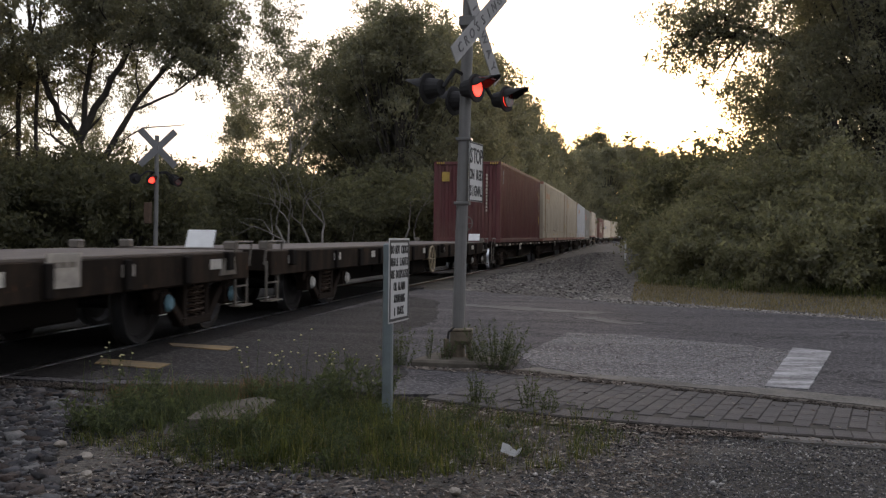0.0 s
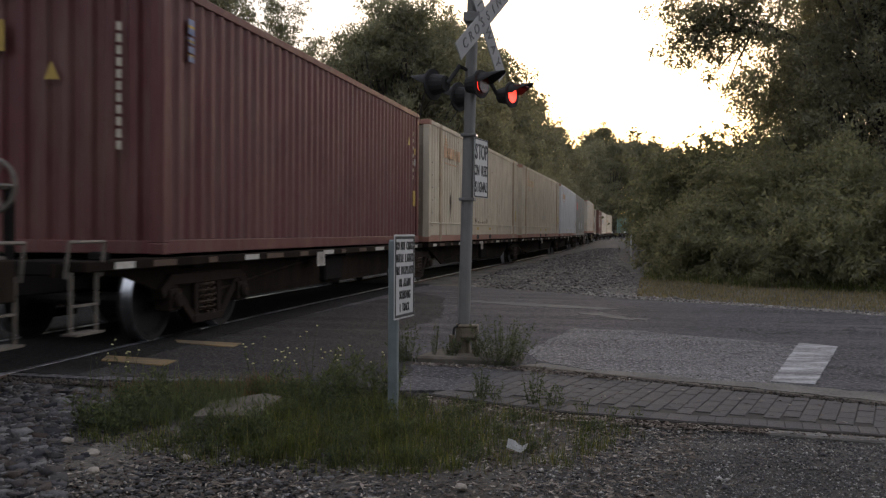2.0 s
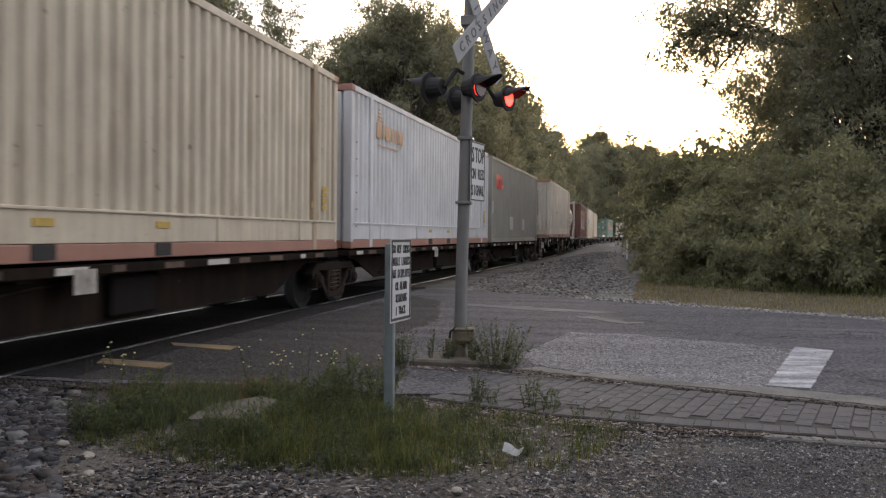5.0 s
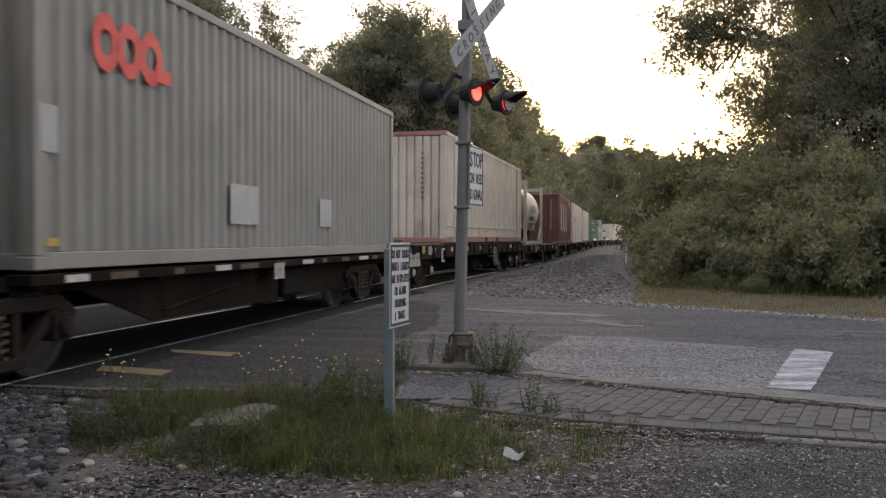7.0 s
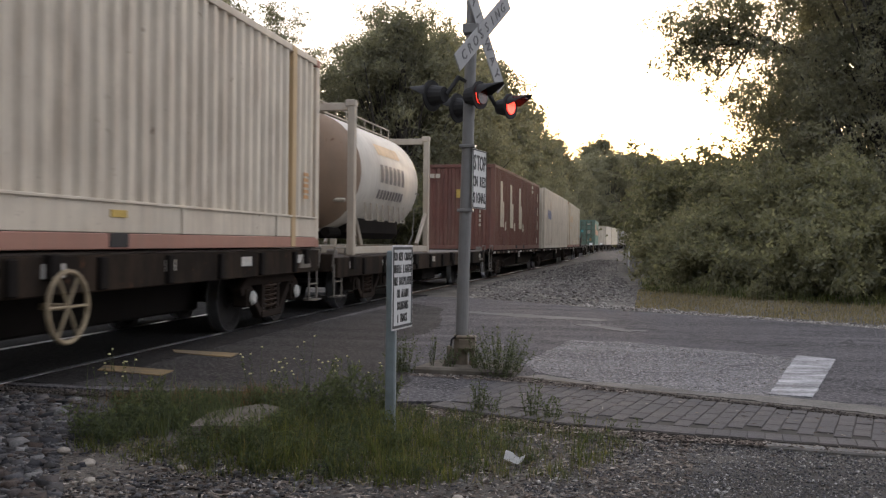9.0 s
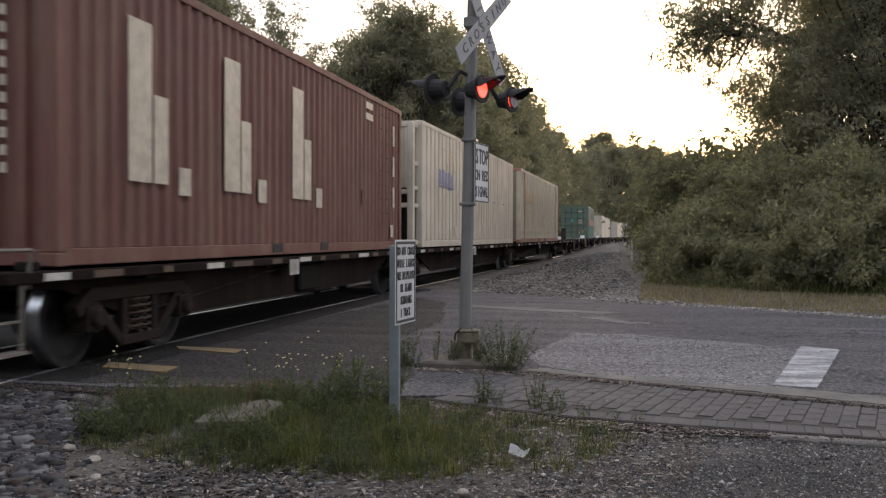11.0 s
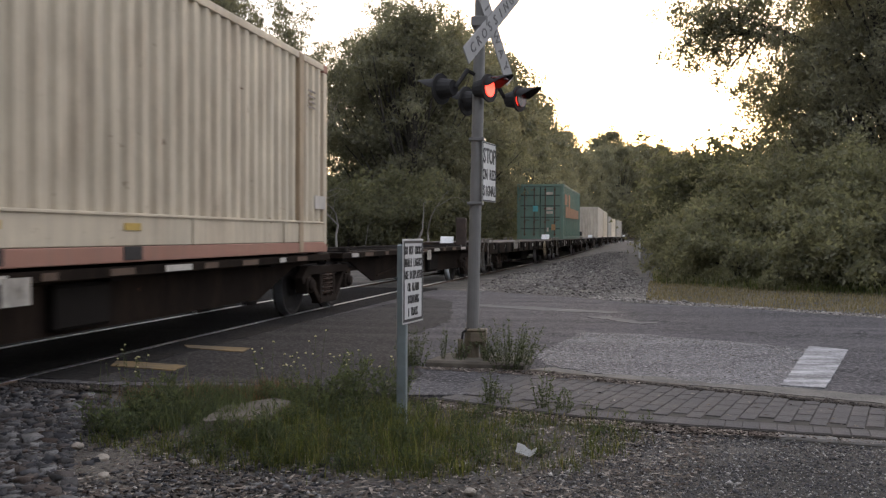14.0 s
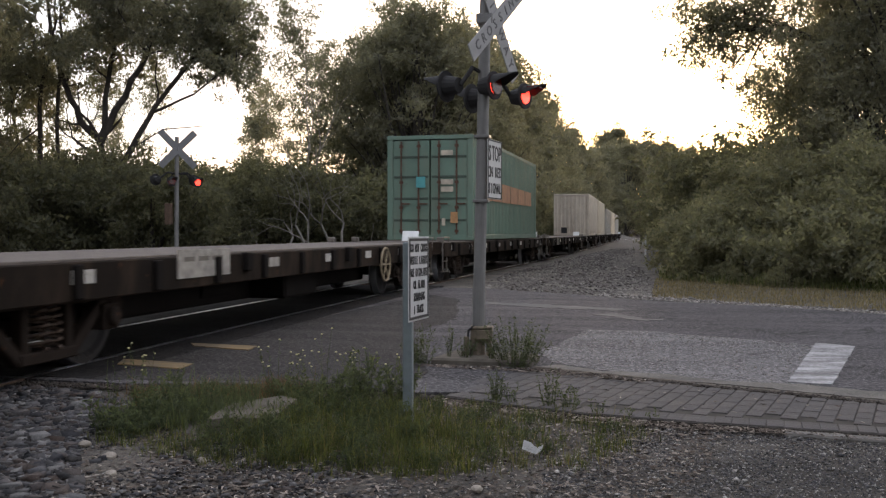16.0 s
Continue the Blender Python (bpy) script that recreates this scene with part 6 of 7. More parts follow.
W_FAN, W_WISP, W_LOW, W_FLOWER = "grey green bushy weed with many upright stems", "thin straggling grey green weed", "low leafy dark green weed in grass", "thin weed with small pale yellow flowers"
for k, (x, y, h, w, n, leafn, leaf, label) in enumerate((
    (-0.8, 8.8, 0.48, 0.72, 105, 20, 0.032, W_FAN), (-1.72, 8.8, 0.38, 0.42, 44, 18, 0.032, W_FAN), (-1.46, 8.92, 0.3, 0.16, 9, 12, 0.03, W_WISP), (-1.3, 8.9, 0.2, 0.3, 18, 14, 0.03, W_WISP), (-1.05, 8.85, 0.16, 0.2, 12, 12, 0.03, W_WISP),
    (-0.8, 7.0, 0.27, 0.2, 22, 14, 0.03, W_FAN), (-0.68, 6.95, 0.18, 0.16, 8, 12, 0.03, W_WISP), (-0.38, 6.86, 0.29, 0.22, 18, 14, 0.032, W_FAN), (-0.24, 6.8, 0.22, 0.26, 16, 14, 0.03, W_FAN), (-0.04, 6.62, 0.15, 0.12, 7, 10, 0.026, W_WISP), (0.16, 6.6, 0.1, 0.12, 6, 9, 0.024, W_WISP), (0.33, 6.52, 0.1, 0.14, 6, 9, 0.024, W_WISP), (0.05, 6.2, 0.07, 0.3, 14, 12, 0.03, W_LOW),
    (-2.45, 6.95, 0.46, 0.5, 11, 8, 0.03, W_FLOWER), (-2.1, 6.95, 0.5, 0.5, 13, 8, 0.03, W_FLOWER), (-1.75, 6.85, 0.44, 0.45, 9, 8, 0.03, W_FLOWER), (-1.6, 6.9, 0.36, 0.3, 5, 8, 0.03, W_FLOWER), (-2.25, 6.75, 0.24, 0.45, 34, 16, 0.045, W_LOW), (-2.0, 6.55, 0.2, 0.4, 28, 16, 0.045, W_LOW),
    (-3.35, 6.45, 0.46, 0.35, 10, 12, 0.03, W_FLOWER), (-3.6, 6.5, 0.36, 0.3, 8, 10, 0.03, W_WISP), (-3.05, 6.0, 0.26, 0.4, 26, 16, 0.045, W_LOW), (-3.15, 5.65, 0.22, 0.35, 24, 16, 0.045, W_LOW), (-2.85, 5.5, 0.2, 0.35, 24, 16, 0.04, W_LOW), (-2.95, 6.5, 0.16, 0.5, 22, 14, 0.04, W_LOW), (-2.65, 6.1, 0.13, 0.4, 18, 14, 0.035, W_LOW),
    (-1.62, 5.2, 0.3, 0.1, 7, 14, 0.03, W_WISP), (-1.35, 5.3, 0.16, 0.3, 20, 14, 0.03, W_LOW), (-1.9, 5.35, 0.17, 0.3, 22, 14, 0.03, W_LOW), (-2.35, 5.3, 0.15, 0.3, 20, 14, 0.03, W_LOW), (-1.15, 5.55, 0.16, 0.3, 16, 12, 0.03, W_LOW), (-1.9, 5.9, 0.22, 0.3, 14, 12, 0.03, W_LOW), (-1.45, 5.75, 0.18, 0.3, 22, 14, 0.03, W_LOW), (-0.95, 6.1, 0.13, 0.3, 16, 12, 0.028, W_LOW),
    (-0.75, 5.6, 0.15, 0.3, 15, 12, 0.026, W_LOW), (-0.5, 5.85, 0.12, 0.3, 14, 12, 0.026, W_LOW), (-0.6, 5.2, 0.14, 0.2, 12, 12, 0.026, W_WISP), (-0.3, 5.5, 0.1, 0.25, 12, 12, 0.024, W_LOW), (-0.8, 6.45, 0.13, 0.3, 16, 12, 0.026, W_LOW), (-0.45, 6.3, 0.1, 0.3, 14, 12, 0.026, W_LOW), (-1.15, 6.55, 0.16, 0.3, 16, 12, 0.028, W_LOW),
    (-1.72, 6.6, 0.42, 0.42, 36, 20, 0.05, W_LOW), (-1.5, 6.75, 0.33, 0.36, 28, 18, 0.045, W_LOW), (-1.95, 6.8, 0.24, 0.3, 18, 16, 0.04, W_LOW), (-3.1, 6.35, 0.32, 0.4, 24, 18, 0.045, W_LOW), (-2.95, 5.85, 0.28, 0.36, 22, 16, 0.045, W_LOW),
    (-2.60, 6.89, 0.14, 0.36, 15, 14, 0.030, W_LOW), (-1.32, 6.11, 0.18, 0.23, 21, 14, 0.034, W_LOW), (-2.01, 5.58, 0.24, 0.24, 17, 14, 0.039, W_LOW), (-1.56, 6.13, 0.19, 0.40, 25, 14, 0.030, W_LOW), (-2.53, 6.94, 0.13, 0.34, 20, 14, 0.030, W_LOW), (-2.97, 5.65, 0.13, 0.40, 22, 14, 0.041, W_LOW), (-1.82, 5.49, 0.13, 0.41, 21, 14, 0.038, W_LOW), (-2.77, 6.71, 0.18, 0.34, 21, 14, 0.032, W_LOW), (-2.32, 6.74, 0.14, 0.37, 15, 14, 0.035, W_LOW), (-1.68, 6.09, 0.21, 0.28, 19, 14, 0.035, W_LOW), (-1.98, 5.37, 0.25, 0.32, 25, 14, 0.036, W_LOW), (-2.34, 6.79, 0.16, 0.26, 14, 14, 0.034, W_LOW), (-1.14, 5.55, 0.18, 0.25, 24, 14, 0.040, W_LOW), (-3.04, 6.90, 0.14, 0.24, 26, 14, 0.039, W_LOW), (-2.35, 5.54, 0.18, 0.27, 20, 14, 0.036, W_LOW), (-2.20, 5.39, 0.13, 0.36, 14, 14, 0.029, W_LOW), (-2.87, 6.14, 0.17, 0.38, 22, 14, 0.035, W_LOW), (-2.77, 6.28, 0.15, 0.40, 19, 14, 0.033, W_LOW), (-1.84, 6.51, 0.17, 0.41, 14, 14, 0.037, W_LOW), (-2.00, 5.35, 0.21, 0.40, 27, 14, 0.039, W_LOW), (-1.75, 5.0, 0.2, 0.3, 18, 14, 0.03, W_LOW), (-1.3, 4.95, 0.17, 0.34, 20, 14, 0.028, W_LOW), (-0.95, 5.05, 0.17, 0.3, 16, 12, 0.028, W_LOW), (-2.15, 5.05, 0.15, 0.3, 16, 12, 0.028, W_LOW), (-1.5, 5.45, 0.24, 0.3, 20, 14, 0.032, W_FAN), (-2.35, 5.66, 0.16, 0.3, 16, 12, 0.03, W_LOW), (-2.05, 6.1, 0.2, 0.3, 18, 14, 0.035, W_LOW))):
    weed(x, y, 100 + k, h, w, n, label is W_FLOWER, label, 0.055 if y > 8.83 else -0.04, leafn, leaf)

# a few single pale rocks at the edge of the grass
for k, (x, y, s) in enumerate(((-2.75, 4.95, 0.035), (-2.55, 4.6, 0.03), (-2.2, 4.95, 0.025), (-0.62, 4.62, 0.03), (-3.05, 5.2, 0.035))):
    bm = bmesh.new()
    bmesh.ops.create_icosphere(bm, subdivisions=2, radius=s)
    for v in bm.verts:
        v.co *= 1 + 0.35 * noise.noise(v.co * 30 + Vector((k, 0, 0)))
        v.co.z *= 0.65
    ob = put("rock", bm, M["pale_rock"])
    ob.matrix_basis = pose(x, y, -0.03 + s * 0.4, 0, 0, k * 50)
    tagged(ob, "small pale weathered rock lying on earth", "rock", "rocks on the verge")

# ---- trees ----
def limbs(bm, rng, base, way, length, r, depth, tips, bend=0.25, fork=(2, 4), shrink=0.68, lift=0.1):
    """Grows a limb and its branches; collects the places where leaves hang."""
    n = 5
    pts, p, d = [Vector(base)], Vector(base), Vector(way).normalized()
    for _ in range(n):
        d = (d + Vector(rng.normal(size=3)) * bend * 0.45 + Vector((0, 0, lift * 0.4))).normalized()
        p = p + d * (length / n)
        pts.append(p)
    radii = [r * (1 - 0.45 * k / n) for k in range(n + 1)]
    pipe(bm, pts, radii, 7 if r > 0.05 else 4)
    if depth <= 2:
        for q in pts[2:]:
            tips.append((q, 0.75 if depth else 1.0))
    if depth == 0:
        return
    for k in range(int(rng.integers(fork[0], fork[1] + 1))):
        a = rng.uniform(0, math.tau)
        side = d.orthogonal().normalized()
        side = Matrix.Rotation(a, 3, d) @ side
        nd = (d * rng.uniform(0.6, 1.0) + side * rng.uniform(0.5, 0.95) + Vector((0, 0, lift))).normalized()
        at = pts[-1] if k < 2 else pts[int(rng.integers(2, n + 1))]
        limbs(bm, rng, at, nd, length * shrink * rng.uniform(0.75, 1.15), radii[-1] * 0.8, depth - 1, tips, bend, fork, shrink, lift)


def gum_tree(name, m, seed, height, trunk_r, label, stems=1, leaves=16000, leaf=0.2, clump=0.55, depth=4, trunk_part=0.3, lean=0.15, mat="gum_leaf", bark="bark", droop=0.8, shrink=0.68, spread=1.0, clumps=120, low=0.35):
    rng = np.random.default_rng(seed)
    t = thing(name, m, label, "tree", "trees along the line")
    bm = bmesh.new()
    tips = []
    for k in range(stems):
        a = rng.uniform(0, math.tau)
        tilt = lean * (1.0 + 0.8 * k)
        way = (math.cos(a) * tilt, math.sin(a) * tilt, 1)
        base = (math.cos(a) * 0.25 * k, math.sin(a) * 0.25 * k, -0.3)
        first = height * trunk_part * rng.uniform(0.85, 1.15)
        limbs(bm, rng, base, way, first, trunk_r * (1 - 0.2 * k), depth, tips, 0.3, (2, 4), shrink, 0.12)
    top = max(p.z for p, _ in tips)
    k = height / top
    for v in bm.verts:
        v.co = Vector((v.co.x * k * spread, v.co.y * k * spread, v.co.z * k if v.co.z > 0 else v.co.z))
    part("trunk", bm, M[bark], t, smooth=True)
    ends = np.array([(p.x * k * spread, p.y * k * spread, p.z * k) for p, _ in tips])
    ends = ends[ends[:, 2] > height * low]
    pick = rng.choice(len(ends), min(clumps, len(ends)), replace=False)
    pos = puffs(rng, ends[pick], clump * rng.uniform(0.55, 1.35, len(pick)), leaves)
    leaf_cards("crown", pos, leaf, leaf * 0.42, droop, M[mat], t, rng, 3)
    return t


def puffs(rng, c, r, leaves, twigs=13):
    """Leaf places on many small twigs round each of the centres c, out to about r, open and ragged outside."""
    w = r ** 2
    pick = rng.choice(len(c), leaves, p=w / w.sum())
    d = rng.normal(size=(len(c), twigs, 3)) * np.array((0.62, 0.62, 0.42))
    tips = c[:, None] + d * r[:, None, None]
    spot = tips[pick, rng.integers(0, twigs, leaves)]
    return spot + rng.normal(size=(leaves, 3)) * (r[pick] * rng.uniform(0.08, 0.34, leaves))[:, None] * np.array((1, 1, 0.8))


def dense_tree(name, m, seed, height, radius, label, leaves=40000, leaf=0.22, lumps=110, base=0.12, size=0.85, mat="gum_leaf", extra=(), trunk_r=0.28, bark="bark", corners=4):
    """A heavy-crowned tree: lumps of leaves on limbs from a trunk, dense inside, uneven outside."""
    rng = np.random.default_rng(seed)
    t = thing(name, m, label, "tree", "trees along the line")
    bm = bmesh.new()
    trunk = [Vector((0.3 * rng.normal() * k / 6, 0.3 * rng.normal() * k / 6, -0.3 + k / 6 * height * 0.9)) for k in range(7)]
    pipe(bm, trunk, [trunk_r * (1 - 0.14 * k) for k in range(7)], 9)
    c, r = [], []
    for k in range(lumps):
        f = rng.uniform(0, 1) ** 0.85
        z = height * (base + (0.97 - base) * f)
        prof = radius * (math.sin(math.pi * min(1, 0.16 + 0.8 * f)) ** 0.7) * rng.uniform(0.75, 1.15)
        a = rng.uniform(0, math.tau)
        q = prof * rng.uniform(0.15, 1) ** 0.5
        c.append((math.cos(a) * q, math.sin(a) * q, z))
        r.append(size * rng.uniform(0.5, 1.3))
    for x, y, z, q in extra:
        c.append((x, y, z))
        r.append(q)
    if extra:
        pipe(bm, [trunk[3], Vector((-2.2, -0.2, 7.4)), Vector((-4.6, -0.5, 8.0)), Vector((-6.6, -0.8, 8.5))], [0.12, 0.09, 0.05, 0.02], 7)
    for k, p in enumerate(c):
        if k >= lumps:
            s0 = Vector((-3.2 - 0.75 * (k % 5), -0.5, 7.7 + 0.16 * (k % 5)))
            pipe(bm, [s0, s0.lerp(Vector(p), 0.6) + Vector((0, 0, 0.1)), Vector(p)], [0.045, 0.03, 0.012], 5)
        elif k % 2 == 0:
            j = min(6, max(1, int(p[2] / height * 5)))
            s0 = trunk[j - 1]
            mid = s0.lerp(Vector(p), 0.5) + Vector((rng.normal() * 0.3, rng.normal() * 0.3, -0.2))
            pipe(bm, [s0, mid, Vector(p)], [0.09, 0.055, 0.02], 5)
    part("trunk", bm, M[bark], t, smooth=True)
    pos = puffs(rng, np.array(c), np.array(r), leaves)
    pos = pos[pos[:, 2] > 0.2]
    leaf_cards("crown", pos, leaf, leaf * 0.4, 0.6, M[mat], t, rng, corners)
    return t


def spreading_gum(m, seed, label, stems, masses, leaves, leaf=0.17):
    """An open eucalypt: leaning limbs (radius, then points across and up), each with finer branches, and loose masses of leaves (across, up, half width, half height, share)."""
    rng = np.random.default_rng(seed)
    t = thing("gum_tree", m, label, "tree", "trees along the line")
    bm = bmesh.new()
    bones = []
    for r, *pts in stems:
        deep = rng.normal() * 0.08
        line = [Vector((x, deep * k + rng.normal() * 0.12, z)) for k, (x, z) in enumerate(pts)]
        fine = []
        for p, q in zip(line[:-1], line[1:]):
            fine += [p.lerp(q, f) + Vector(rng.normal(size=3)) * 0.05 * (f > 0) for f in (0, 0.34, 0.67)]
        fine.append(line[-1])
        n = len(fine)
        pipe(bm, fine, [r * (1 - 0.72 * k / n) for k in range(n)], 8)
        if r > 0.05:
            bones += fine[n // 3:]
            for k in range(5):
                at_k = fine[int(rng.integers(n // 2, n))]
                way = Vector((rng.normal() * 0.8, rng.normal() * 0.6, 0.7))
                limbs(bm, rng, at_k, way, rng.uniform(0.9, 1.8), r * 0.34, 2, [], 0.3, (1, 3), 0.7, 0.12)
    c, rad = [], []
    total = sum(k[4] for k in masses)
    for x, z, w, h, share in masses:
        for k in range(int(190 * share / total) + 2):
            a, q = rng.uniform(0, math.tau), math.sqrt(rng.uniform(0, 1))
            p = Vector((x + math.cos(a) * q * w, rng.normal() * 1.4, z + math.sin(a) * q * h))
            c.append(p)
            rad.append(rng.uniform(0.35, 0.85))
            near = min(bones, key=lambda b: (b - p).length + (0.6 if b.z > p.z + 0.4 else 0))
            if k % 2 == 0 and (near - p).length < 3.0:
                pipe(bm, [near, near.lerp(p, 0.55) + Vector((0, 0, 0.15)), p], [0.035, 0.022, 0.008], 4)
    part("trunk", bm, M["bark"], t, smooth=True)
    pos = puffs(rng, np.array([tuple(p) for p in c]), np.array(rad), leaves)
    leaf_cards("crown", pos, leaf, leaf * 0.42, 0.8, M["gum_leaf"], t, rng, 3)
    return t


def bush(name, m, seed, size, label, leaves=14000, leaf=0.14, mat="bush_leaf", lumps=26, corners=4):
    """A dense shrub: many lumps of leaves on thin stems, open and uneven outside."""
    rng = np.random.default_rng(seed)
    t = thing(name, m, label, "bush", "bushes along the line")
    sx, sy, sz = size
    bm = bmesh.new()
    c, r = [], []
    for k in range(lumps):
        a, q = rng.uniform(0, math.tau), math.sqrt(rng.uniform(0, 1))
        z = rng.uniform(0.12, 0.92) * (1 - 0.45 * q * q)
        p = Vector((math.cos(a) * q * sx / 2, math.sin(a) * q * sy / 2, z * sz))
        c.append(p)
        r.append(rng.uniform(0.09, 0.2) * (sx + sy + sz) / 3)
        pipe(bm, [(p.x * 0.15, p.y * 0.15, -0.2), (p.x * 0.5, p.y * 0.5, p.z * 0.5), p], [0.05, 0.03, 0.012], 5)
    tagged(part("trunk", bm, M["bark"], t), kind="stuff")
    c, r = np.array(c), np.array(r)
    pos = puffs(rng, c, r * 1.12, leaves, 16)
    pos[:, 2] = np.where(pos[:, 2] < 0.02, np.abs(pos[:, 2]) * 0.4, pos[:, 2])
    leaf_cards("foliage", pos, leaf, leaf * 0.5, 0.3, M[mat], t, rng, corners)
    return t


def at(px, depth, z=None, turnz=0.0, k=1.0):
    """A pose on the ground, from a bearing (tangent from the mean view line) and a distance."""
    lat = px * depth
    x, y = 0.989 * lat - 0.1485 * depth, 0.989 * depth + 0.1485 * lat
    return pose(x, y, rise(x, y) if z is None else z, 0, 0, turnz) @ Matrix.Diagonal((k, k, k, 1))


T_GUM = "tall eucalypt with dark branching trunk and sparse crown"
T_DENSE = "tall dense eucalypt with heavy dark crown"
T_SLIM = "slim upright tree with sparse leaves"
# large gums beyond the track, dense stand, trees towards the sun
g_spread = spreading_gum(at(-0.377, 35), 11, "large spreading eucalypt, several dark leaning limbs", (
    (0.24, (0, 0.3), (-0.1, 3.6), (-0.2, 4.6)),
    (0.15, (-0.2, 4.5), (-1.0, 5.3), (-1.5, 6.6), (-2.1, 8.5), (-2.4, 10.4)),
    (0.15, (-0.2, 4.5), (0.4, 5.7), (1.4, 7.2), (2.2, 8.9), (2.7, 10.6)),
    (0.12, (-0.2, 4.6), (-0.1, 6.2), (0.3, 8.0), (0.5, 10.2)),
    (0.14, (0.25, 2.9), (0.95, 4.2), (2.1, 5.8), (3.8, 7.7), (4.7, 8.8)),
    (0.06, (2.1, 5.6), (3.5, 6.2), (5.3, 7.3)),
    (0.035, (0.95, 4.3), (2.1, 5.0), (3.7, 5.1)),
    (0.11, (-2.7, 0.3), (-2.5, 5.1), (-2.4, 7.2), (-3.0, 9.5)),
    (0.09, (-2.0, 0.3), (-1.9, 5.2), (-1.8, 8.4), (-1.7, 10.2)),
    (0.09, (-3.7, 0.3), (-3.5, 4.0), (-3.9, 7.2), (-4.4, 9.4))),
    ((1.8, 9.6, 3.9, 1.7, 8), (-1.8, 8.9, 2.6, 2.4, 8), (4.1, 8.6, 1.5, 1.3, 4), (4.9, 7.5, 0.8, 0.7, 1.2), (3.2, 7.7, 1.1, 0.6, 1.0), (-3.4, 6.3, 1.4, 2.0, 3), (1.0, 11.8, 4.2, 1.6, 4), (-3.2, 3.4, 1.6, 1.6, 4)), 86000)
g_dense = dense_tree("gum_tree", at(-0.05, 47), 23, 12.6, 4.2, T_DENSE, 62000, 0.23, 170, 0.03, 0.95, corners=3)
g_open = gum_tree("gum_tree", at(-0.157, 45), 37, 12.0, 0.16, T_GUM, 2, 8500, 0.17, 0.45, 4, 0.3, 0.12, bark="pale_bark", spread=0.5, clumps=110, low=0.2)
g_slim = gum_tree("tree", at(-0.222, 62), 41, 11.0, 0.12, T_SLIM, 1, 4500, 0.2, 0.45, 4, 0.3, 0.05, spread=0.2, clumps=80, low=0.1)
g_tall = dense_tree("gum_tree", at(0.04, 82), 61, 17.0, 5.2, "very tall dense eucalypt, far along the line or unseen for shade", 26000, 0.42, 120, 0.06, 1.15, corners=3)
SIDE_LIMB = tuple((x * 1.04 - 1.05 + dx, y, z - 0.75 + dz, r * 1.15) for dx, dz in ((0, 0), (0.45, -0.35)) for x, y, z, r in ((-4.6, -0.7, 9.6, 0.8), (-5.2, -0.5, 9.0, 0.8), (-5.9, -0.9, 8.9, 0.65), (-5.0, -0.9, 8.2, 0.5), (-6.2, -1.0, 8.1, 0.4), (-5.6, -0.8, 9.7, 0.7), (-4.3, -0.6, 8.8, 0.6), (-4.8, -0.7, 7.2, 0.25), (-4.2, -0.6, 10.4, 0.9), (-3.6, -0.6, 9.6, 0.8)))
g_right = dense_tree("gum_tree", at(0.468, 32), 52, 15.0, 4.75, "tall eucalypt with hanging dark foliage and a long side limb", 175000, 0.18, 280, 0.06, 1.0, extra=SIDE_LIMB, corners=3)
for src, spots in (
    (g_dense, ((-0.075, 51, 70, 0.96), (-0.01, 52, 200), (-0.03, 62, 140), (0.45, 39, 160))),
    (g_tall, ((0.0, 74, 200), (0.066, 102, 300), (0.085, 118, 120), (0.11, 142, 40), (0.13, 175, 160), (0.15, 215, 90, 1.2), (0.172, 222, 10, 1.3), (0.19, 240, 140, 1.45), (0.21, 235, 30, 1.4), (0.16, 250, 20, 1.5), (0.235, 230, 70, 1.3))),
    # these stand out of view on the left, added to shade the foreground
    (g_tall, ((-0.85, 22, 40, 0.85), (-1.3, 16, 100, 0.85), (-2.6, 8, 200, 0.85), (-0.64, 30, 300, 0.85))),
    (g_open, ((-0.182, 52, 100, 0.9), (-0.36, 52, 140, 0.9), (-0.48, 42, 30))),
    (g_slim, ((-0.212, 60, 80),)),
):
    for b, d, a, *k in spots:
        copy_thing(src, at(b, d, None, a, k[0] if k else 1.0))

# unseen trees added behind the viewer and along the road, to block sky light
for x, y, a, k in ((17, -3, 10, 0.9), (13, -13, 80, 1.0), (4, -17, 150, 0.9), (-5, -19, 220, 1.0), (-15, -15, 300, 0.9), (22, -12, 40, 1.1)):
    copy_thing(g_tall, pose(x, y, rise(x, y), 0, 0, a) @ Matrix.Diagonal((k, k, k, 1)))

b_round = bush("bush", at(0.297, 29), 5, (4.2, 4.0, 2.5), "dense rounded dark green roadside bush", 24000, 0.15, corners=3)
b_small = bush("bush", at(0.25, 31), 7, (1.7, 1.6, 1.0), "small low green roadside shrub", 4500, 0.11, lumps=14, corners=3)
b_tall = bush("bush", at(0.36, 27), 6, (4.6, 4.2, 4.2), "tall dense dark green bush", 30000, 0.15, lumps=40, corners=3)
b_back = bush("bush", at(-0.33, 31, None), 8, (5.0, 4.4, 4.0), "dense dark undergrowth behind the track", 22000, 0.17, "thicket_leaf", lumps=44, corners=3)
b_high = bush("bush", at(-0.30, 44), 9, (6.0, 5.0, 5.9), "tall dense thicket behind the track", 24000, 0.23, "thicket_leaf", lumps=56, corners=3)
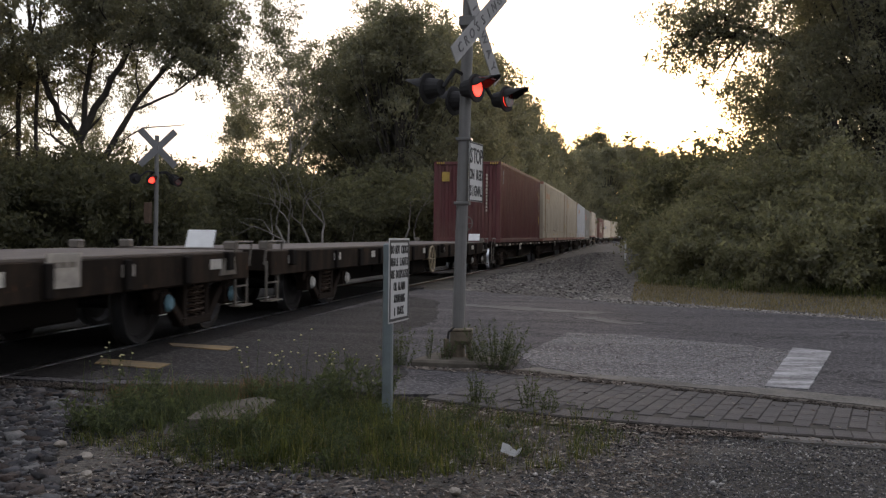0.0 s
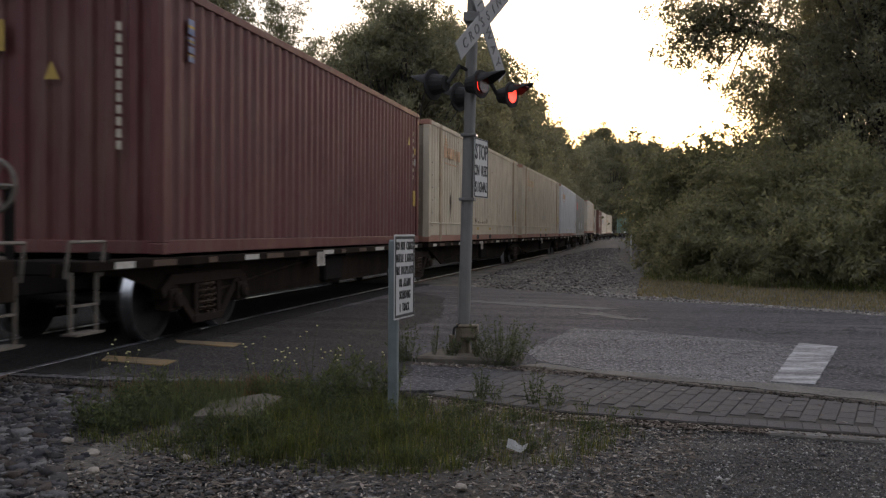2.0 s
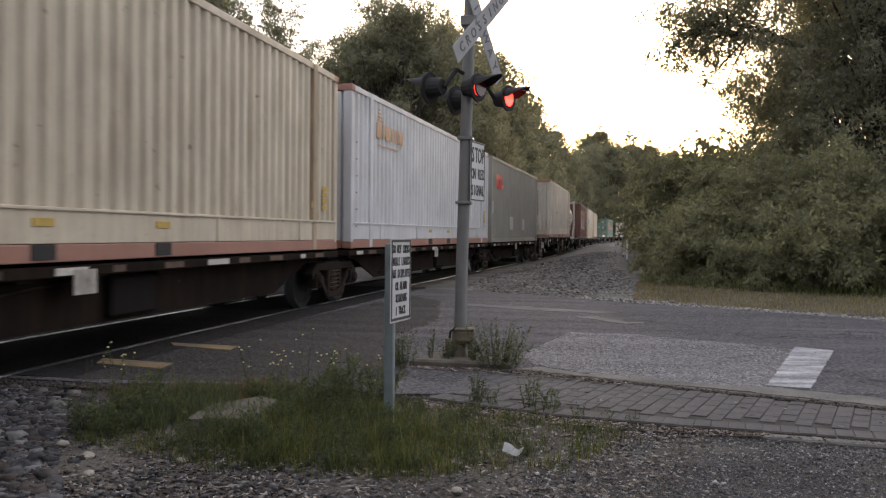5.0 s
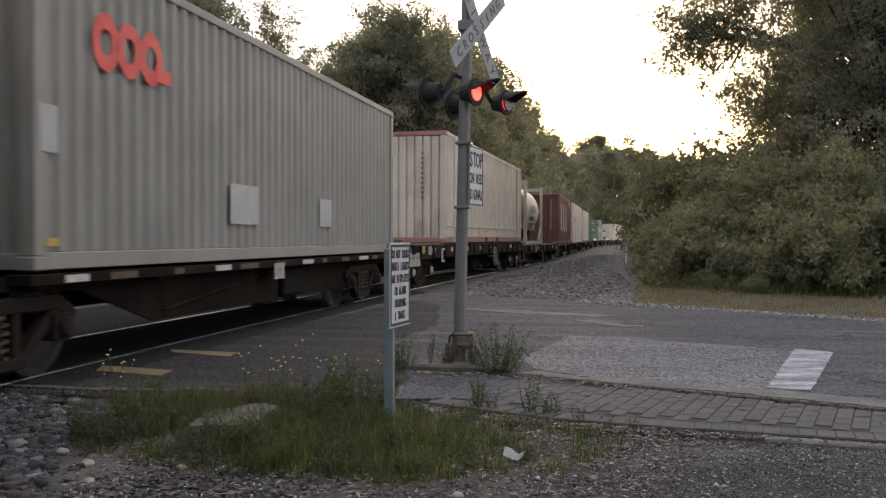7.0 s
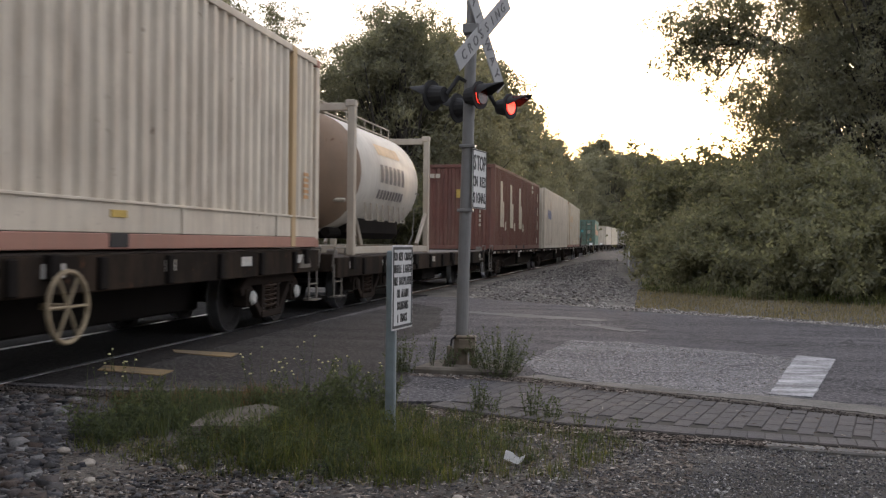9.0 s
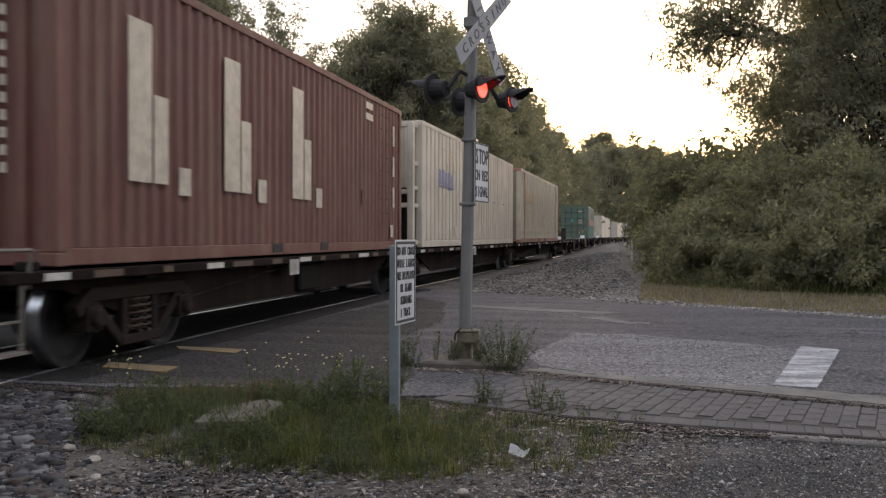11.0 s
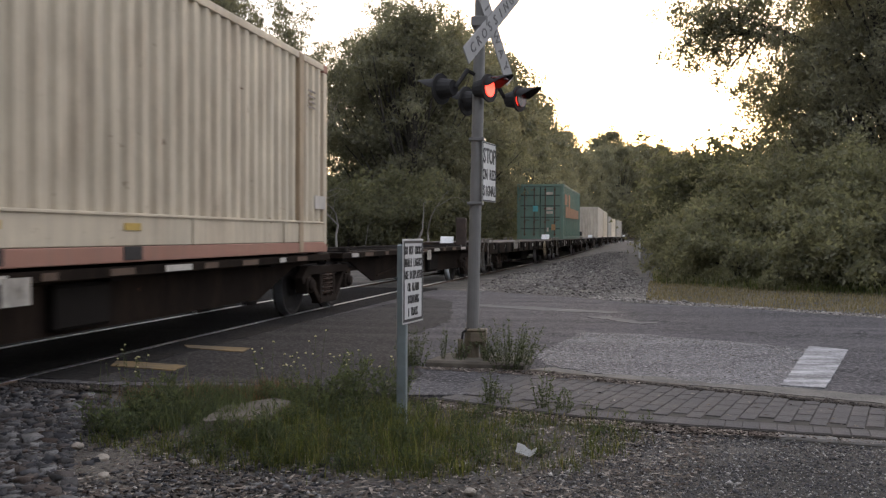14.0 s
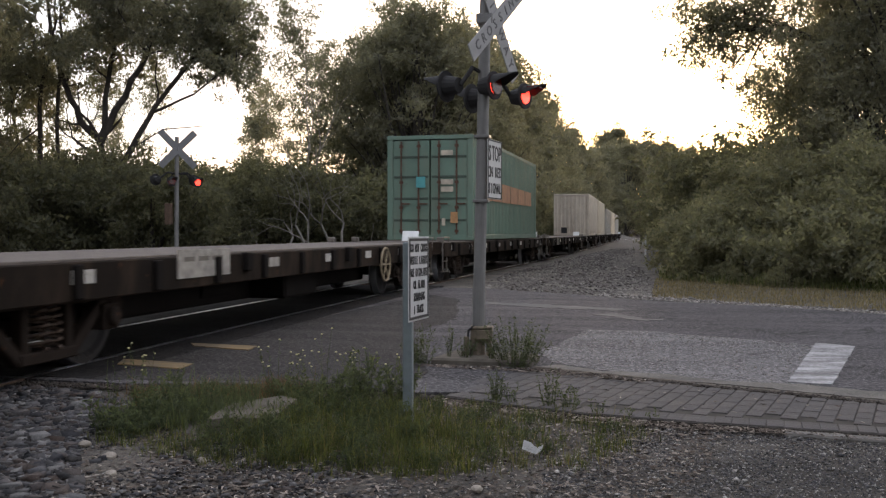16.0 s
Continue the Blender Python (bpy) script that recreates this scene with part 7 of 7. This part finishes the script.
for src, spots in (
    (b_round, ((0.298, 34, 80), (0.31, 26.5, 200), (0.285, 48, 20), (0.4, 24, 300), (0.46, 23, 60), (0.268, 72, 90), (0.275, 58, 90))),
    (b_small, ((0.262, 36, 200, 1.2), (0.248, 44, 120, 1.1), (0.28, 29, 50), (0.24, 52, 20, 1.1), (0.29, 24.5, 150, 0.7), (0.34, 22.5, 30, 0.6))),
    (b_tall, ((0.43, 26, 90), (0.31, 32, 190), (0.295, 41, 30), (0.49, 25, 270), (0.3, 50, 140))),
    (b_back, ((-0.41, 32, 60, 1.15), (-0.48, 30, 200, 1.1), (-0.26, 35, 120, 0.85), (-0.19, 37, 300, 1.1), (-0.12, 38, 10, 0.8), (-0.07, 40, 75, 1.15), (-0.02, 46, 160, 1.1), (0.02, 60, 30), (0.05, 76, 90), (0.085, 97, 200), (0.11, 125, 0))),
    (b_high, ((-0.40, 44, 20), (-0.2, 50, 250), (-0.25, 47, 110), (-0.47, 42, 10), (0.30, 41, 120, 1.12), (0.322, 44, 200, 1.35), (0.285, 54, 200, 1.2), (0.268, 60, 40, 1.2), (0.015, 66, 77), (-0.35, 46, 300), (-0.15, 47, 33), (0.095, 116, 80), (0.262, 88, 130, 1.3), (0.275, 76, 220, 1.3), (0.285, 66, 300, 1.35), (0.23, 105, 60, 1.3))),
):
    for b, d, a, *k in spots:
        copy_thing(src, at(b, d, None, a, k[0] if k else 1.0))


def dead_tree(m, seed, height):
    """A bare pale sapling, dead twigs spread before the thicket."""
    rng = np.random.default_rng(seed)
    t = thing("dead_tree", m, "bare pale dead sapling with spreading twigs", "tree", "dead saplings behind the track")
    for k in range(2):
        bm = bmesh.new()
        limbs(bm, rng, (0.2 * k, 0, -0.2), (rng.normal() * 0.25, rng.normal() * 0.25, 1), height * 0.42, 0.07, 3, [], 0.35, (1, 3), 0.72, 0.02)
        part("trunk", bm, M["dead_wood"], t, smooth=True)


M["dead_wood"] = plain("dead_wood", (0.2, 0.18, 0.155), 0.9, 0, 4, 0.3)
dead_tree(at(-0.165, 33.5), 71, 4.4)
dead_tree(at(-0.13, 34.5), 72, 4.6)
dead_tree(at(-0.195, 33), 73, 3.6)
dead_tree(at(-0.045, 37), 74, 4.2)


# ---- bricks of the footpath, last ----
def bricks():
    me = bpy.data.meshes.new("brick")
    bm = bbox((0, 0, 0), (0.107, 0.22, 0.05), 0.004)
    bm.to_mesh(me)
    bm.free()
    me.materials.append(M["brick"])
    a = radians(-17)
    d, q = Vector((math.cos(a), math.sin(a), 0)), Vector((-math.sin(a), math.cos(a), 0))
    o = Vector((-0.9, 6.7, 0))
    # the field starts behind the border course
    inner = [(x + 0.05, y + 0.34) for x, y in FRONT[:-1]]
    area = (*inner, (3.5, 6.62), (2.19, 7.28), (0.76, 7.95), (-0.6, 8.62), (-0.98, 8.5))
    def lay(p, ang):
        ob = new("brick", me)
        ob.parent = path
        ob.matrix_basis = Matrix.Translation((p.x, p.y, -0.025 + random.uniform(-0.0018, 0.0018))) @ Euler((random.gauss(0, 0.004), random.gauss(0, 0.005), ang + random.gauss(0, 0.007))).to_matrix().to_4x4()

    # a border course along the front, staggered columns across the path behind it
    for p, r in zip(FRONT[:-2], FRONT[1:-1]):
        run = Vector((r[0] - p[0], r[1] - p[1], 0))
        side = Vector((-run.y, run.x, 0)).normalized()
        n = round(run.length / 0.114)
        for i in range(n):
            lay(Vector((*p, 0)) + run * ((i + 0.5) / n) + side * 0.125, math.atan2(run.y, run.x))
    for i in range(-4, 40):
        for j in range(-3, 9):
            p = o + d * (0.1135 * i) + q * (0.227 * j - (0.1135 if i % 2 else 0))
            if inside(np.array([(p.x, p.y)]), list(area))[0]:
                lay(p, a)


bricks()


# ---- motion ----
def motions():
    times = [k * 0.5 for k in range(33)]
    for ob, u, z in MOVERS:
        walk(ob, [(t, rail_pose(u - SPEED * t, 1.22, z)) for t in times])
    for w, y in TURNERS:
        rows = []
        for k in range(0, 481):
            t = k / 30
            rows.append((t, pose(0, y, 0.46, math.degrees(SPEED * t / 0.46) % 360)))
        walk(w, rows)
    # the lamps flash in turn: an added shutter hangs over each lens to hide its glow and swings up under the hood
    beat, first = 0.69, 0.4
    for (s, base), which in zip(FLASHERS, ("L", "R", "L", "R")):
        up, down = base @ Matrix.Rotation(radians(-84), 4, "X"), base
        rows, k = [(0.0, up if which == "L" else down)], 0
        while first + k * beat < 15.95:
            t = first + k * beat
            now, then = (up, down) if (k % 2 == 0) == (which == "L") else (down, up)
            rows += [(t - 0.034, now), (t + 0.034, then)]
            k += 1
        rows.append((16.0, rows[-1][1]))
        walk(s, rows)


motions()
